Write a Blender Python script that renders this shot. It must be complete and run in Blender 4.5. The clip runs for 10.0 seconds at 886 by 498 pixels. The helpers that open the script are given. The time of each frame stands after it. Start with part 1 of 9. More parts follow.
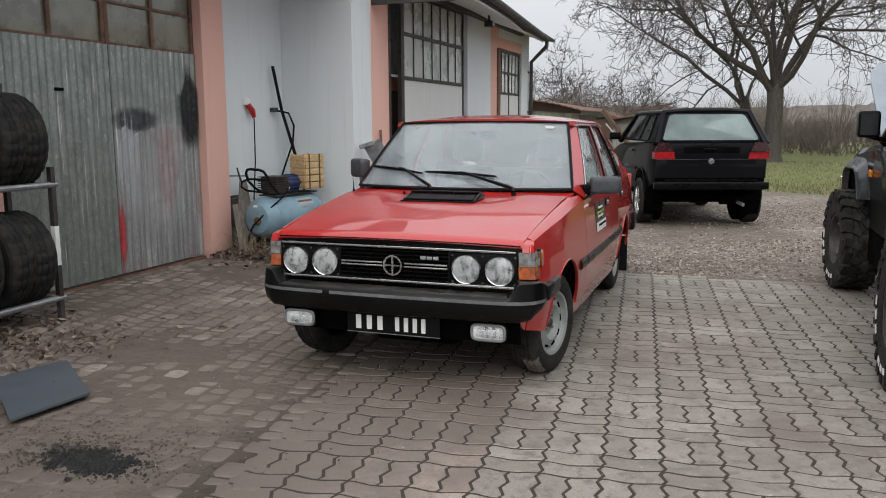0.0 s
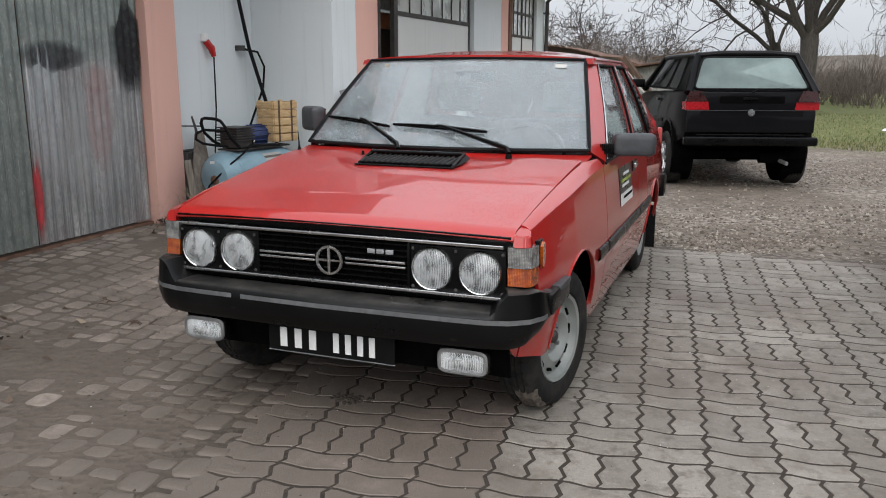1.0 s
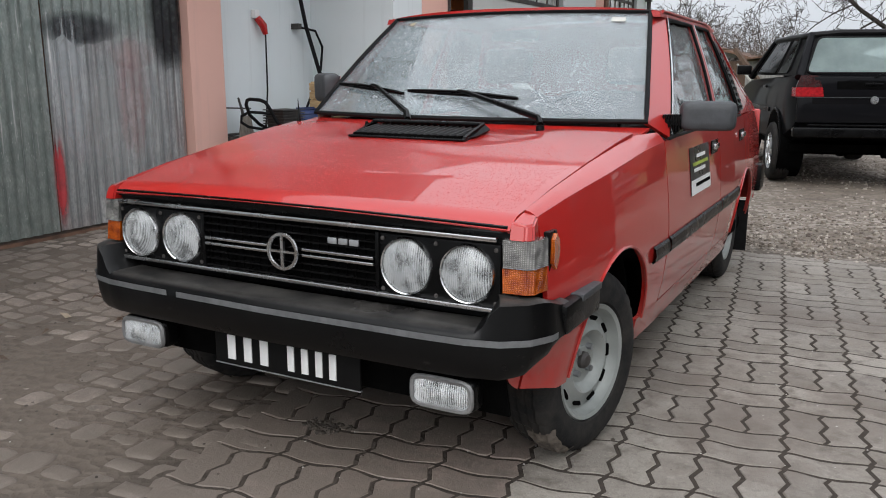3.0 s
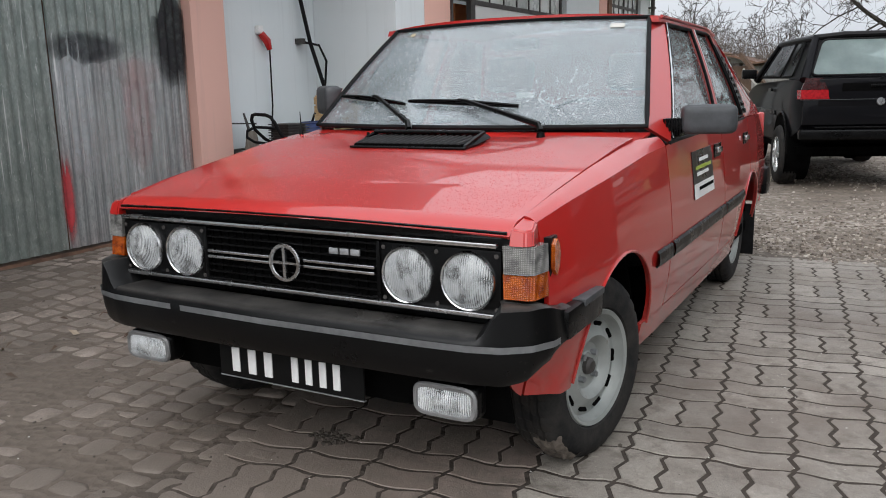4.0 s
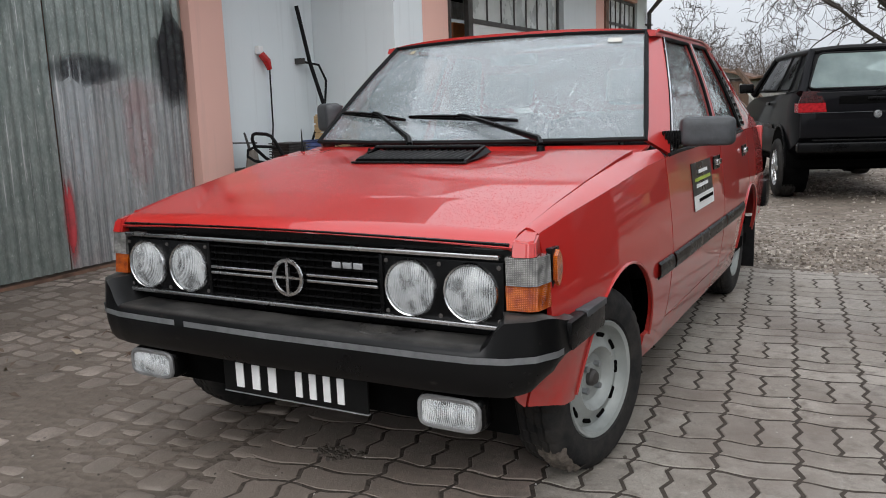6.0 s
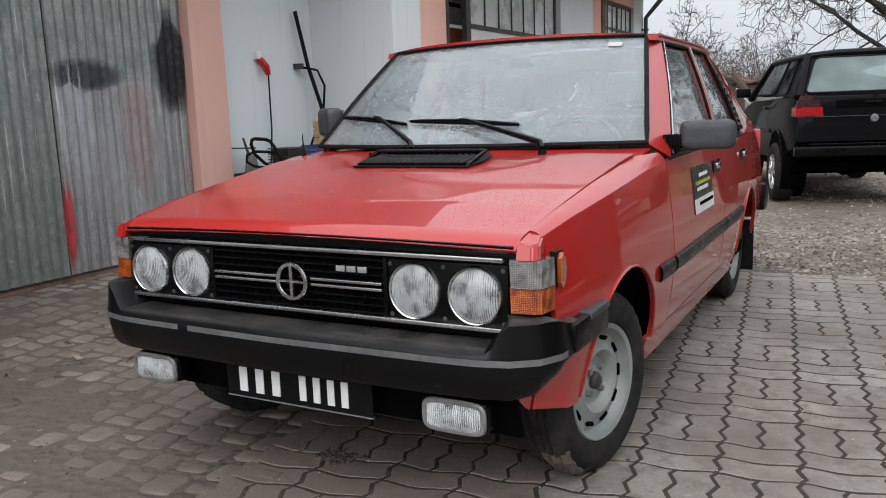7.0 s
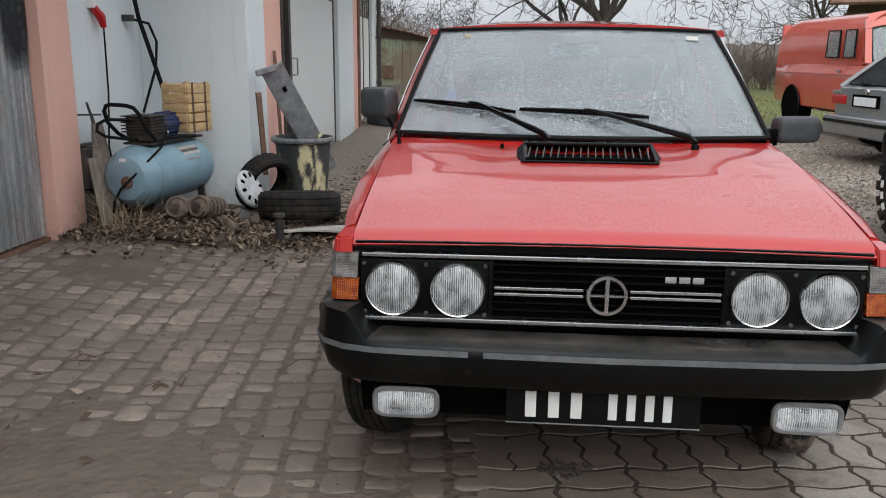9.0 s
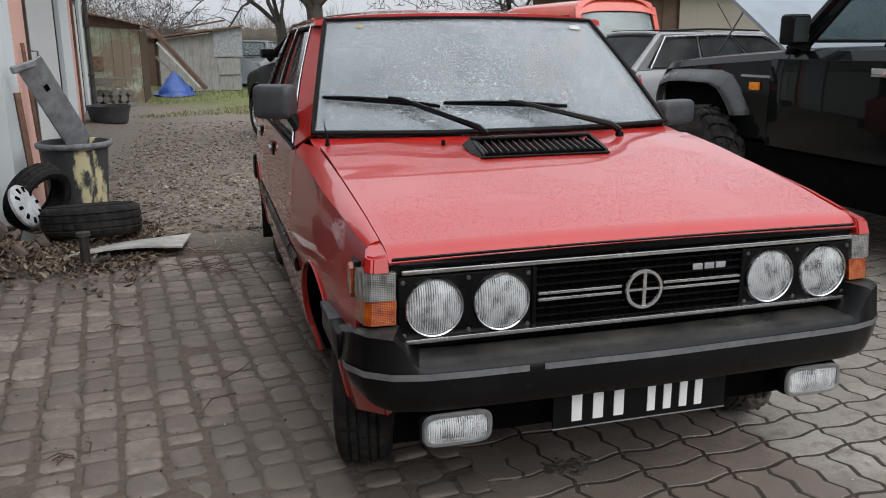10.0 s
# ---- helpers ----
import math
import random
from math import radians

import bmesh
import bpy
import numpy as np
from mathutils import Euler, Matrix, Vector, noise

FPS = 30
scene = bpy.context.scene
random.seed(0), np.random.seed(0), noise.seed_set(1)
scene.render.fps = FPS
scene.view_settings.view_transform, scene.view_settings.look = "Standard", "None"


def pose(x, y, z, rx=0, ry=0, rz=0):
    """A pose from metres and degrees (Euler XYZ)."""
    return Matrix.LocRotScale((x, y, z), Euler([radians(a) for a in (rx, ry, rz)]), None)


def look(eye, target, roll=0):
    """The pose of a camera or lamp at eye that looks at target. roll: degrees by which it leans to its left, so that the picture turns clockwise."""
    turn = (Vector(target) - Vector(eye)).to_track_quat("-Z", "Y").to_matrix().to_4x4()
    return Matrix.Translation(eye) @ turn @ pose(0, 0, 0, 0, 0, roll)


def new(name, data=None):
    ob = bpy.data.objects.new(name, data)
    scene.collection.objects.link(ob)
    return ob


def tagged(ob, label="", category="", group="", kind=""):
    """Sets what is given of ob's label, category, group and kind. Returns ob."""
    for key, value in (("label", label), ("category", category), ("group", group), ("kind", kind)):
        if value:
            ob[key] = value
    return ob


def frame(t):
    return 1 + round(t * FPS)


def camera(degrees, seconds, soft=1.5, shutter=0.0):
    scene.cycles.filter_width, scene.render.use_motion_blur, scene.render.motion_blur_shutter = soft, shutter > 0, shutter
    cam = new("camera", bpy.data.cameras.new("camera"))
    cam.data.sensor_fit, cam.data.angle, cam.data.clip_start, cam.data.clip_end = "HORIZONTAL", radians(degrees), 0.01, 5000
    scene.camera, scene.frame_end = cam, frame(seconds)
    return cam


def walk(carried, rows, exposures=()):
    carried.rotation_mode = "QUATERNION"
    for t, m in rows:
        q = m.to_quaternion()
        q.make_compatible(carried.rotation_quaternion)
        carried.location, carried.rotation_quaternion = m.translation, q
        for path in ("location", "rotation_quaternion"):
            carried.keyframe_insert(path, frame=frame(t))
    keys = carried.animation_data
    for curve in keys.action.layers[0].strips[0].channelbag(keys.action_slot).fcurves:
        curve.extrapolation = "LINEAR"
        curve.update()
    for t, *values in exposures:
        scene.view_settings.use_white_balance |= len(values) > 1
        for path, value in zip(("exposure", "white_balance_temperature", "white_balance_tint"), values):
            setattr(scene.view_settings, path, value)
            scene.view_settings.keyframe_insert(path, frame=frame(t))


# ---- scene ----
cam = camera(56.8, 10.0, 1.0)
PATH = [
    (0, (0.143, -0.053, 1.399), (-0.527, 1.806, 1.095), -0.3),
    (0.5, (-0.008, 0.606, 1.387), (-0.682, 2.458, 1.044), -0.3),
    (1, (-0.108, 1.256, 1.34), (-0.805, 3.082, 0.916), 0.1),
    (1.5, (-0.183, 1.756, 1.261), (-0.948, 3.553, 0.826), 0.5),
    (2, (-0.125, 1.967, 1.196), (-1.013, 3.706, 0.763), 0.4),
    (2.5, (-0.086, 2.037, 1.172), (-1.001, 3.763, 0.74), 0.4),
    (4, (-0.041, 2.065, 1.153), (-0.99, 3.78, 0.757), -1.3),
    (4.5, (-0.037, 2.06, 1.146), (-0.986, 3.777, 0.761), -1.8),
    (5, (-0.036, 2.056, 1.143), (-0.985, 3.776, 0.771), -2.0),
    (5.5, (-0.038, 2.052, 1.142), (-0.99, 3.774, 0.783), -2.0),
    (7, (-0.053, 2.035, 1.137), (-1.0, 3.764, 0.797), -2.1),
    (7.5, (-0.252, 1.934, 1.172), (-1.083, 3.72, 0.826), -1.4),
    (8, (-0.709, 1.769, 1.263), (-1.315, 3.64, 0.902), -0.7),
    (8.5, (-1.227, 1.791, 1.26), (-1.651, 3.707, 0.875), -0.5),
    (9, (-1.812, 1.706, 1.284), (-1.971, 3.646, 0.826), 0.5),
    (9.5, (-2.263, 1.846, 1.308), (-2.12, 3.779, 0.812), -0.1),
    (10, (-2.645, 1.972, 1.304), (-2.109, 3.836, 0.816), -0.3),
]
walk(cam, [(t, look(eye, target, roll)) for t, eye, target, roll in PATH],
     exposures=[(0, 0.0, 6500, 10), (1.5, 0.1, 6340, 10), (7, 0.13, 6340, 10), (8.5, 0.0, 6400, 10), (10, 0.03, 6350, 10)])

# ---- world and sun: an overcast winter day ----
world = bpy.data.worlds.new("overcast")
scene.world = world
world.use_nodes = True
wn, wl = world.node_tree.nodes, world.node_tree.links
wn.clear()
sky = wn.new("ShaderNodeTexSky")
sky.sky_type, sky.sun_disc = "NISHITA", False
sky.sun_elevation, sky.sun_rotation = radians(40), radians(200)
sky.dust_density, sky.air_density = 6.0, 1.0
grey = wn.new("ShaderNodeHueSaturation")
grey.inputs["Saturation"].default_value = 0.12
cover = wn.new("ShaderNodeMixRGB")
cover.inputs["Fac"].default_value = 0.72
cover.inputs["Color2"].default_value = (6.9, 7.2, 7.6, 1)
# an overcast sky is brighter overhead than at the horizon
up = wn.new("ShaderNodeTexCoord")
sep = wn.new("ShaderNodeSeparateXYZ")
zen = wn.new("ShaderNodeMapRange")
zen.inputs["To Min"].default_value, zen.inputs["To Max"].default_value = 0.68, 1.38
dome = wn.new("ShaderNodeMixRGB")
dome.blend_type = "MULTIPLY"
dome.inputs["Fac"].default_value = 1.0
bg = wn.new("ShaderNodeBackground")
bg.inputs["Strength"].default_value = 0.172
wout = wn.new("ShaderNodeOutputWorld")
wl.new(sky.outputs[0], grey.inputs["Color"])
wl.new(grey.outputs[0], cover.inputs["Color1"])
wl.new(up.outputs["Generated"], sep.inputs[0])
wl.new(sep.outputs[2], zen.inputs[0])
wl.new(cover.outputs[0], dome.inputs["Color1"])
wl.new(zen.outputs[0], dome.inputs["Color2"])
wl.new(dome.outputs[0], bg.inputs["Color"])
wl.new(bg.outputs[0], wout.inputs[0])
sun_data = bpy.data.lights.new("sun", "SUN")
sun_data.energy, sun_data.angle, sun_data.color = 1.5, radians(60), (1.0, 0.97, 0.93)
sun = new("sun", sun_data)
sun.matrix_world = look((6, -14, 18), (0, 0, 0))


# ---- materials ----
class Mat:
    """A small wrapper for node materials."""

    def __init__(self, name, rough=0.6, metal=0.0, color=(0.5, 0.5, 0.5), spec=0.5):
        self.m = bpy.data.materials.new(name)
        self.m.use_nodes = True
        self.t = self.m.node_tree
        self.b = self.t.nodes["Principled BSDF"]
        self.out = self.t.nodes["Material Output"]
        self.b.inputs["Roughness"].default_value = rough
        self.b.inputs["Metallic"].default_value = metal
        self.b.inputs["Base Color"].default_value = (*color, 1)
        self.b.inputs["Specular IOR Level"].default_value = spec
        self.co = None

    def n(self, kind, **vals):
        node = self.t.nodes.new(kind)
        for k, v in vals.items():
            node.inputs[k].default_value = v
        return node

    def link(self, a, b):
        self.t.links.new(a, b)

    def pos(self):
        if self.co is None:
            self.co = self.t.nodes.new("ShaderNodeTexCoord").outputs["Object"]
        return self.co

    def world_pos(self):
        return self.t.nodes.new("ShaderNodeNewGeometry").outputs["Position"]

    def noise(self, scale, detail=4.0, rough=0.6, stretch=None, at=None):
        src = at or self.pos()
        if stretch:
            mp = self.t.nodes.new("ShaderNodeMapping")
            mp.inputs["Scale"].default_value = stretch
            self.link(src, mp.inputs[0])
            src = mp.outputs[0]
        node = self.n("ShaderNodeTexNoise", Scale=scale, Detail=detail, Roughness=rough)
        self.link(src, node.inputs["Vector"])
        return node.outputs["Fac"]

    def ramp(self, fac, *stops):
        node = self.t.nodes.new("ShaderNodeValToRGB")
        els = node.color_ramp.elements
        while len(els) < len(stops):
            els.new(0.5)
        for e, (p, c) in zip(els, stops):
            e.position = p
            e.color = (*c, 1) if not isinstance(c, (int, float)) else (c, c, c, 1)
        self.link(fac, node.inputs[0])
        return node.outputs[0]

    def mix(self, fac, a, b, mode="MIX"):
        node = self.t.nodes.new("ShaderNodeMixRGB")
        node.blend_type = mode
        for v, i in ((fac, 0), (a, 1), (b, 2)):
            if isinstance(v, (int, float)):
                node.inputs[i].default_value = v if i == 0 else (v, v, v, 1)
            elif isinstance(v, tuple):
                node.inputs[i].default_value = (*v, 1)
            else:
                self.link(v, node.inputs[i])
        return node.outputs[0]

    def math(self, op, a, b=0.0):
        node = self.t.nodes.new("ShaderNodeMath")
        node.operation = op
        for v, i in ((a, 0), (b, 1)):
            if isinstance(v, (int, float)):
                node.inputs[i].default_value = v
            else:
                self.link(v, node.inputs[i])
        return node.outputs[0]

    def axis(self, i, at=None):
        s = self.t.nodes.new("ShaderNodeSeparateXYZ")
        self.link(at or self.pos(), s.inputs[0])
        return s.outputs[i]

    def rand(self):
        return self.t.nodes.new("ShaderNodeObjectInfo").outputs["Random"]

    def island(self):
        return self.t.nodes.new("ShaderNodeNewGeometry").outputs["Random Per Island"]

    def color(self, out):
        self.link(out, self.b.inputs["Base Color"])
        return self

    def rough(self, out):
        self.link(out, self.b.inputs["Roughness"])
        return self

    def bump(self, fac, strength=0.3, dist=0.01):
        node = self.n("ShaderNodeBump", Strength=strength, Distance=dist)
        self.link(fac, node.inputs["Height"])
        self.link(node.outputs[0], self.b.inputs["Normal"])
        return self


def simple(name, color, rough=0.6, metal=0.0, vary=0.25, scale=12.0, bump=0.15, dist=0.004, spec=0.5):
    m = Mat(name, rough, metal, color, spec)
    f = m.noise(scale, 6.0)
    lo = tuple(c * (1 - vary) for c in color)
    hi = tuple(min(1, c * (1 + vary)) for c in color)
    m.color(m.ramp(f, (0.3, lo), (0.7, hi)))
    r = m.noise(scale * 0.4, 3.0)
    m.rough(m.ramp(r, (0.3, max(0.03, rough - 0.1)), (0.7, min(1, rough + 0.1))))
    if bump:
        m.bump(m.noise(scale * 4, 5.0), bump, dist)
    return m.m


def paint(name, color, faded, dirt=(0.12, 0.1, 0.08), coat=1.0, drops=True, spec=0.5):
    """Car paint with a clear coat, faded patches, road film and rain beads."""
    m = Mat(name, 0.38, 0.0, color, spec)
    f = m.noise(1.6, 5.0)
    base = m.mix(m.ramp(f, (0.45, 0.0), (0.75, 1.0)), color, faded)
    low = m.ramp(m.axis(2), (0.30, 1.0), (0.62, 0.0))
    spots = m.noise(9.0, 8.0, 0.7)
    film = m.math("MULTIPLY", low, m.ramp(spots, (0.42, 0.0), (0.7, 0.55)))
    m.color(m.mix(film, base, dirt))
    m.b.inputs["Coat Weight"].default_value = coat
    m.b.inputs["Coat Roughness"].default_value = 0.02
    if drops:
        v = m.n("ShaderNodeTexVoronoi", Scale=170.0)
        m.link(m.pos(), v.inputs["Vector"])
        bead = m.ramp(v.outputs["Distance"], (0.0, 1.0), (0.32, 0.0))
        up_facing = m.ramp(m.axis(2, m.t.nodes.new("ShaderNodeNewGeometry").outputs["Normal"]), (0.5, 0.0), (0.8, 1.0))
        where = m.math("MULTIPLY", m.ramp(m.noise(2.2, 3.0), (0.45, 0.0), (0.6, 1.0)), up_facing)
        b1 = m.n("ShaderNodeBump", Strength=0.35, Distance=0.004)
        m.link(m.math("MULTIPLY", bead, where), b1.inputs["Height"])
        m.link(b1.outputs[0], m.b.inputs["Coat Normal"])
        b2 = m.n("ShaderNodeBump", Strength=0.15, Distance=0.003)
        m.link(m.math("MULTIPLY", bead, where), b2.inputs["Height"])
        m.link(b2.outputs[0], m.b.inputs["Normal"])
    return m.m


def fogged_glass(name, haze=0.5, tone=(0.55, 0.6, 0.62), rough=0.25, tint=(0.8, 0.85, 0.85), relief=0.5, uneven=0.15):
    """A pane wet with beads of rain outside and dim with condensation inside."""
    m = Mat(name, 0.05, 0.0, tint)
    m.b.inputs["Transmission Weight"].default_value = 1.0
    m.b.inputs["IOR"].default_value = 1.1
    m.b.inputs["Coat Weight"].default_value = 1.0
    m.b.inputs["Coat Roughness"].default_value = 0.04
    v = m.n("ShaderNodeTexVoronoi", Scale=85.0)
    m.link(m.pos(), v.inputs["Vector"])
    v2 = m.n("ShaderNodeTexVoronoi", Scale=140.0)
    m.link(m.pos(), v2.inputs["Vector"])
    bead = m.ramp(v.outputs["Distance"], (0.0, 1.0), (0.22, 0.9), (0.34, 0.0))
    bead2 = m.ramp(v2.outputs["Distance"], (0.0, 0.7), (0.3, 0.0))
    both = m.math("MAXIMUM", bead, bead2)
    b = m.n("ShaderNodeBump", Strength=relief, Distance=0.006)
    m.link(both, b.inputs["Height"])
    m.link(b.outputs[0], m.b.inputs["Coat Normal"])
    d = m.n("ShaderNodeBsdfPrincipled", Roughness=rough)
    d.inputs["Coat Weight"].default_value = 1.0
    d.inputs["Coat Roughness"].default_value = 0.03
    tone2 = tuple(c * 0.75 for c in tone)
    dcol = m.ramp(m.noise(3.0, 4.0), (0.35, tone2), (0.7, tone))
    # beads coloured near-white: the brightness of lit drops is painted in
    m.link(m.mix(m.math("MULTIPLY", both, 0.9 * relief), dcol, (0.85, 0.86, 0.87)), d.inputs["Base Color"])
    m.link(b.outputs[0], d.inputs["Normal"])
    m.link(b.outputs[0], d.inputs["Coat Normal"])
    mx = m.t.nodes.new("ShaderNodeMixShader")
    m.link(m.ramp(m.noise(2.0, 5.0), (0.3, max(0, haze - uneven)), (0.7, min(1, haze + uneven))), mx.inputs[0])
    m.link(m.b.outputs[0], mx.inputs[1])
    m.link(d.outputs[0], mx.inputs[2])
    m.link(mx.outputs[0], m.out.inputs[0])
    return m.m


def glass(name, tint=(0.9, 0.93, 0.93), rough=0.02, ior=1.45):
    m = Mat(name, rough, 0.0, tint)
    m.b.inputs["Transmission Weight"].default_value = 1.0
    m.b.inputs["IOR"].default_value = ior
    m.bump(m.noise(60, 2.0), 0.05, 0.002)
    return m.m


M = {}
M["red"] = paint("red_car_paint", (0.40, 0.012, 0.009), (0.44, 0.022, 0.017))
M["screen"] = fogged_glass("fogged_windscreen", 0.27, (0.50, 0.555, 0.585), relief=0.10, uneven=0.05)
M["sideglass"] = fogged_glass("wet_side_glass", 0.24, (0.30, 0.36, 0.36), relief=0.15, uneven=0.08)
M["straw"] = simple("dry_straw", (0.36, 0.29, 0.19), 0.8, vary=0.4, scale=10)
M["rubber"] = simple("black_rubber", (0.008, 0.008, 0.0085), 0.6, vary=0.35, scale=30, spec=0.12)
M["blackplastic"] = simple("black_plastic", (0.003, 0.003, 0.0032), 0.30, vary=0.4, scale=18, bump=0.12, spec=0.14)
M["greyplastic"] = simple("grey_weathered_plastic", (0.045, 0.048, 0.052), 0.55, vary=0.25, scale=20)
M["chrome"] = simple("brushed_bright_metal", (0.62, 0.62, 0.62), 0.22, 1.0, 0.12, 30, 0.05)
M["tape"] = simple("dull_silver_strip", (0.40, 0.41, 0.42), 0.42, 0.6, 0.2, 25, 0.1)
M["dark"] = simple("dark_underbody", (0.003, 0.003, 0.003), 0.9, vary=0.4, spec=0.02)
M["interior"] = simple("dark_grey_upholstery", (0.05, 0.05, 0.053), 0.9, vary=0.3, scale=40)
M["white"] = simple("white_enamel", (0.78, 0.78, 0.77), 0.4, vary=0.06, scale=20, bump=0.05)


def ribbed(name, lo, hi, scale=70.0):
    """Moulded lamp plastic with a grid of small prisms."""
    m = Mat(name, 0.12, 0.0, hi)
    w1 = m.n("ShaderNodeTexWave", Scale=scale, Distortion=0.2)
    w1.bands_direction = "Z"
    w2 = m.n("ShaderNodeTexWave", Scale=scale * 0.8, Distortion=0.2)
    w2.bands_direction = "X"
    for w in (w1, w2):
        m.link(m.pos(), w.inputs["Vector"])
    g = m.math("MULTIPLY", w1.outputs["Fac"], w2.outputs["Fac"])
    big = m.noise(28.0, 3.0)
    c = m.mix(m.ramp(big, (0.35, 0.0), (0.65, 1.0)), lo, hi)
    m.color(m.mix(m.ramp(g, (0.1, 0.55), (0.6, 0.0)), c, tuple(x * 0.5 for x in lo)))
    m.b.inputs["Coat Weight"].default_value = 1.0
    m.b.inputs["Coat Roughness"].default_value = 0.05
    return m.bump(g, 0.5, 0.003).m


M["amber"] = ribbed("amber_lens", (0.26, 0.035, 0.003), (0.60, 0.13, 0.008))
M["paleLens"] = ribbed("ribbed_pale_lens", (0.10, 0.10, 0.095), (0.36, 0.35, 0.33))
M["redlens"] = simple("red_lens", (0.42, 0.012, 0.012), 0.15, vary=0.25, scale=60, bump=0.4)
M["reflector"] = simple("silvered_reflector", (0.95, 0.95, 0.96), 0.30, 1.0, 0.03, 40, 0.10)


def fluted_lens():
    """Headlamp glass: vertical flutes over a silvered bowl."""
    m = Mat("fluted_lamp_glass", 0.03, 0.0, (0.93, 0.95, 0.96))
    w = m.n("ShaderNodeTexWave", Scale=52.0, Distortion=1.2)
    w.wave_type, w.bands_direction = "BANDS", "X"
    m.link(m.pos(), w.inputs["Vector"])
    m.b.inputs["Transmission Weight"].default_value = 0.88
    m.b.inputs["IOR"].default_value = 1.2
    m.b.inputs["Coat Weight"].default_value = 1.0
    m.b.inputs["Coat Roughness"].default_value = 0.04
    c = m.ramp(m.noise(16.0, 3.0), (0.38, (0.75, 0.77, 0.78)), (0.62, (0.98, 0.99, 0.99)))
    m.color(m.mix(m.math("MULTIPLY", w.outputs["Fac"], 0.15), c, (0.55, 0.57, 0.58)))
    m.bump(w.outputs["Fac"], 0.3, 0.003)
    # thin clear glass; streaky white blocks paint the light caught by the flutes
    m.b.inputs["Transmission Weight"].default_value = 0.0
    clear = m.t.nodes.new("ShaderNodeBsdfTransparent")
    clear.inputs[0].default_value = (0.97, 0.98, 0.98, 1)
    mx = m.t.nodes.new("ShaderNodeMixShader")
    blocks = m.noise(24.0, 2.0, 0.5, (1.0, 0.0, 0.7))
    m.link(m.ramp(m.math("ADD", m.math("MULTIPLY", w.outputs["Fac"], 0.25), m.math("MULTIPLY", blocks, 0.75)), (0.40, 0.08), (0.62, 0.46)), mx.inputs[0])
    m.link(clear.outputs[0], mx.inputs[1])
    m.link(m.b.outputs[0], mx.inputs[2])
    m.link(mx.outputs[0], m.out.inputs[0])
    return m.m


M["flute"] = fluted_lens()
M["fogbowl"] = simple("dim_reflector", (0.62, 0.63, 0.64), 0.22, 1.0, 0.5, 45, 0.3)


def rim_mat():
    m = Mat("grey_painted_steel", 0.5, 0.15, (0.3, 0.31, 0.31))
    f = m.noise(22, 8.0, 0.7)
    c = m.ramp(m.noise(5, 4.0), (0.35, (0.21, 0.225, 0.215)), (0.7, (0.34, 0.355, 0.34)))
    m.color(m.mix(m.ramp(f, (0.62, 0.0), (0.72, 0.8)), c, (0.14, 0.07, 0.04)))
    return m.bump(f, 0.2, 0.003).m


M["rim"] = rim_mat()


def tyre_mat(name="tyre_rubber", dust=0.5):
    m = Mat(name, 0.8, 0.0, (0.02, 0.02, 0.02), 0.2)
    f = m.noise(8, 7.0, 0.7)
    m.color(m.mix(m.ramp(f, (0.4, 0.0), (0.8, dust)), (0.012, 0.012, 0.0125), (0.085, 0.075, 0.064)))
    return m.bump(m.noise(90, 4.0), 0.25, 0.003).m


M["tyre"] = tyre_mat()


def mud_mat():
    m = Mat("dried_mud", 0.95, 0.0, (0.15, 0.12, 0.09))
    m.color(m.ramp(m.noise(40, 6), (0.3, (0.05, 0.040, 0.034)), (0.7, (0.15, 0.125, 0.10))))
    return m.bump(m.noise(60, 6), 0.8, 0.01).m


M["mud"] = mud_mat()


def render_wall(name, color, stain, low_dirt=0.5):
    """Smooth painted render with drips, rising damp splashes and faint mottling."""
    m = Mat(name, 0.85, 0.0, color, 0.3)
    big = m.noise(0.9, 5.0)
    c = m.mix(m.ramp(big, (0.3, 0.0), (0.75, 0.55)), color, tuple(x * 0.9 for x in color))
    drip = m.noise(3.0, 6.0, 0.65, (5.0, 5.0, 0.25))
    c = m.mix(m.ramp(drip, (0.55, 0.0), (0.8, 0.35)), c, stain)
    splash = m.math("MULTIPLY", m.ramp(m.axis(2), (0.05, 1.0), (0.45, 0.0)), m.ramp(m.noise(7, 7.0, 0.7), (0.35, 0.0), (0.65, low_dirt)))
    c = m.mix(splash, c, (0.2, 0.17, 0.14))
    m.color(c)
    return m.bump(m.noise(120, 4.0), 0.25, 0.003).m


M["wall"] = render_wall("pale_blue_grey_render", (0.72, 0.765, 0.775), (0.46, 0.48, 0.48))
M["pink"] = render_wall("salmon_pink_render", (0.78, 0.47, 0.39), (0.5, 0.33, 0.28))
M["gatewhite"] = render_wall("white_painted_sheet", (0.72, 0.73, 0.71), (0.45, 0.44, 0.40), 0.7)


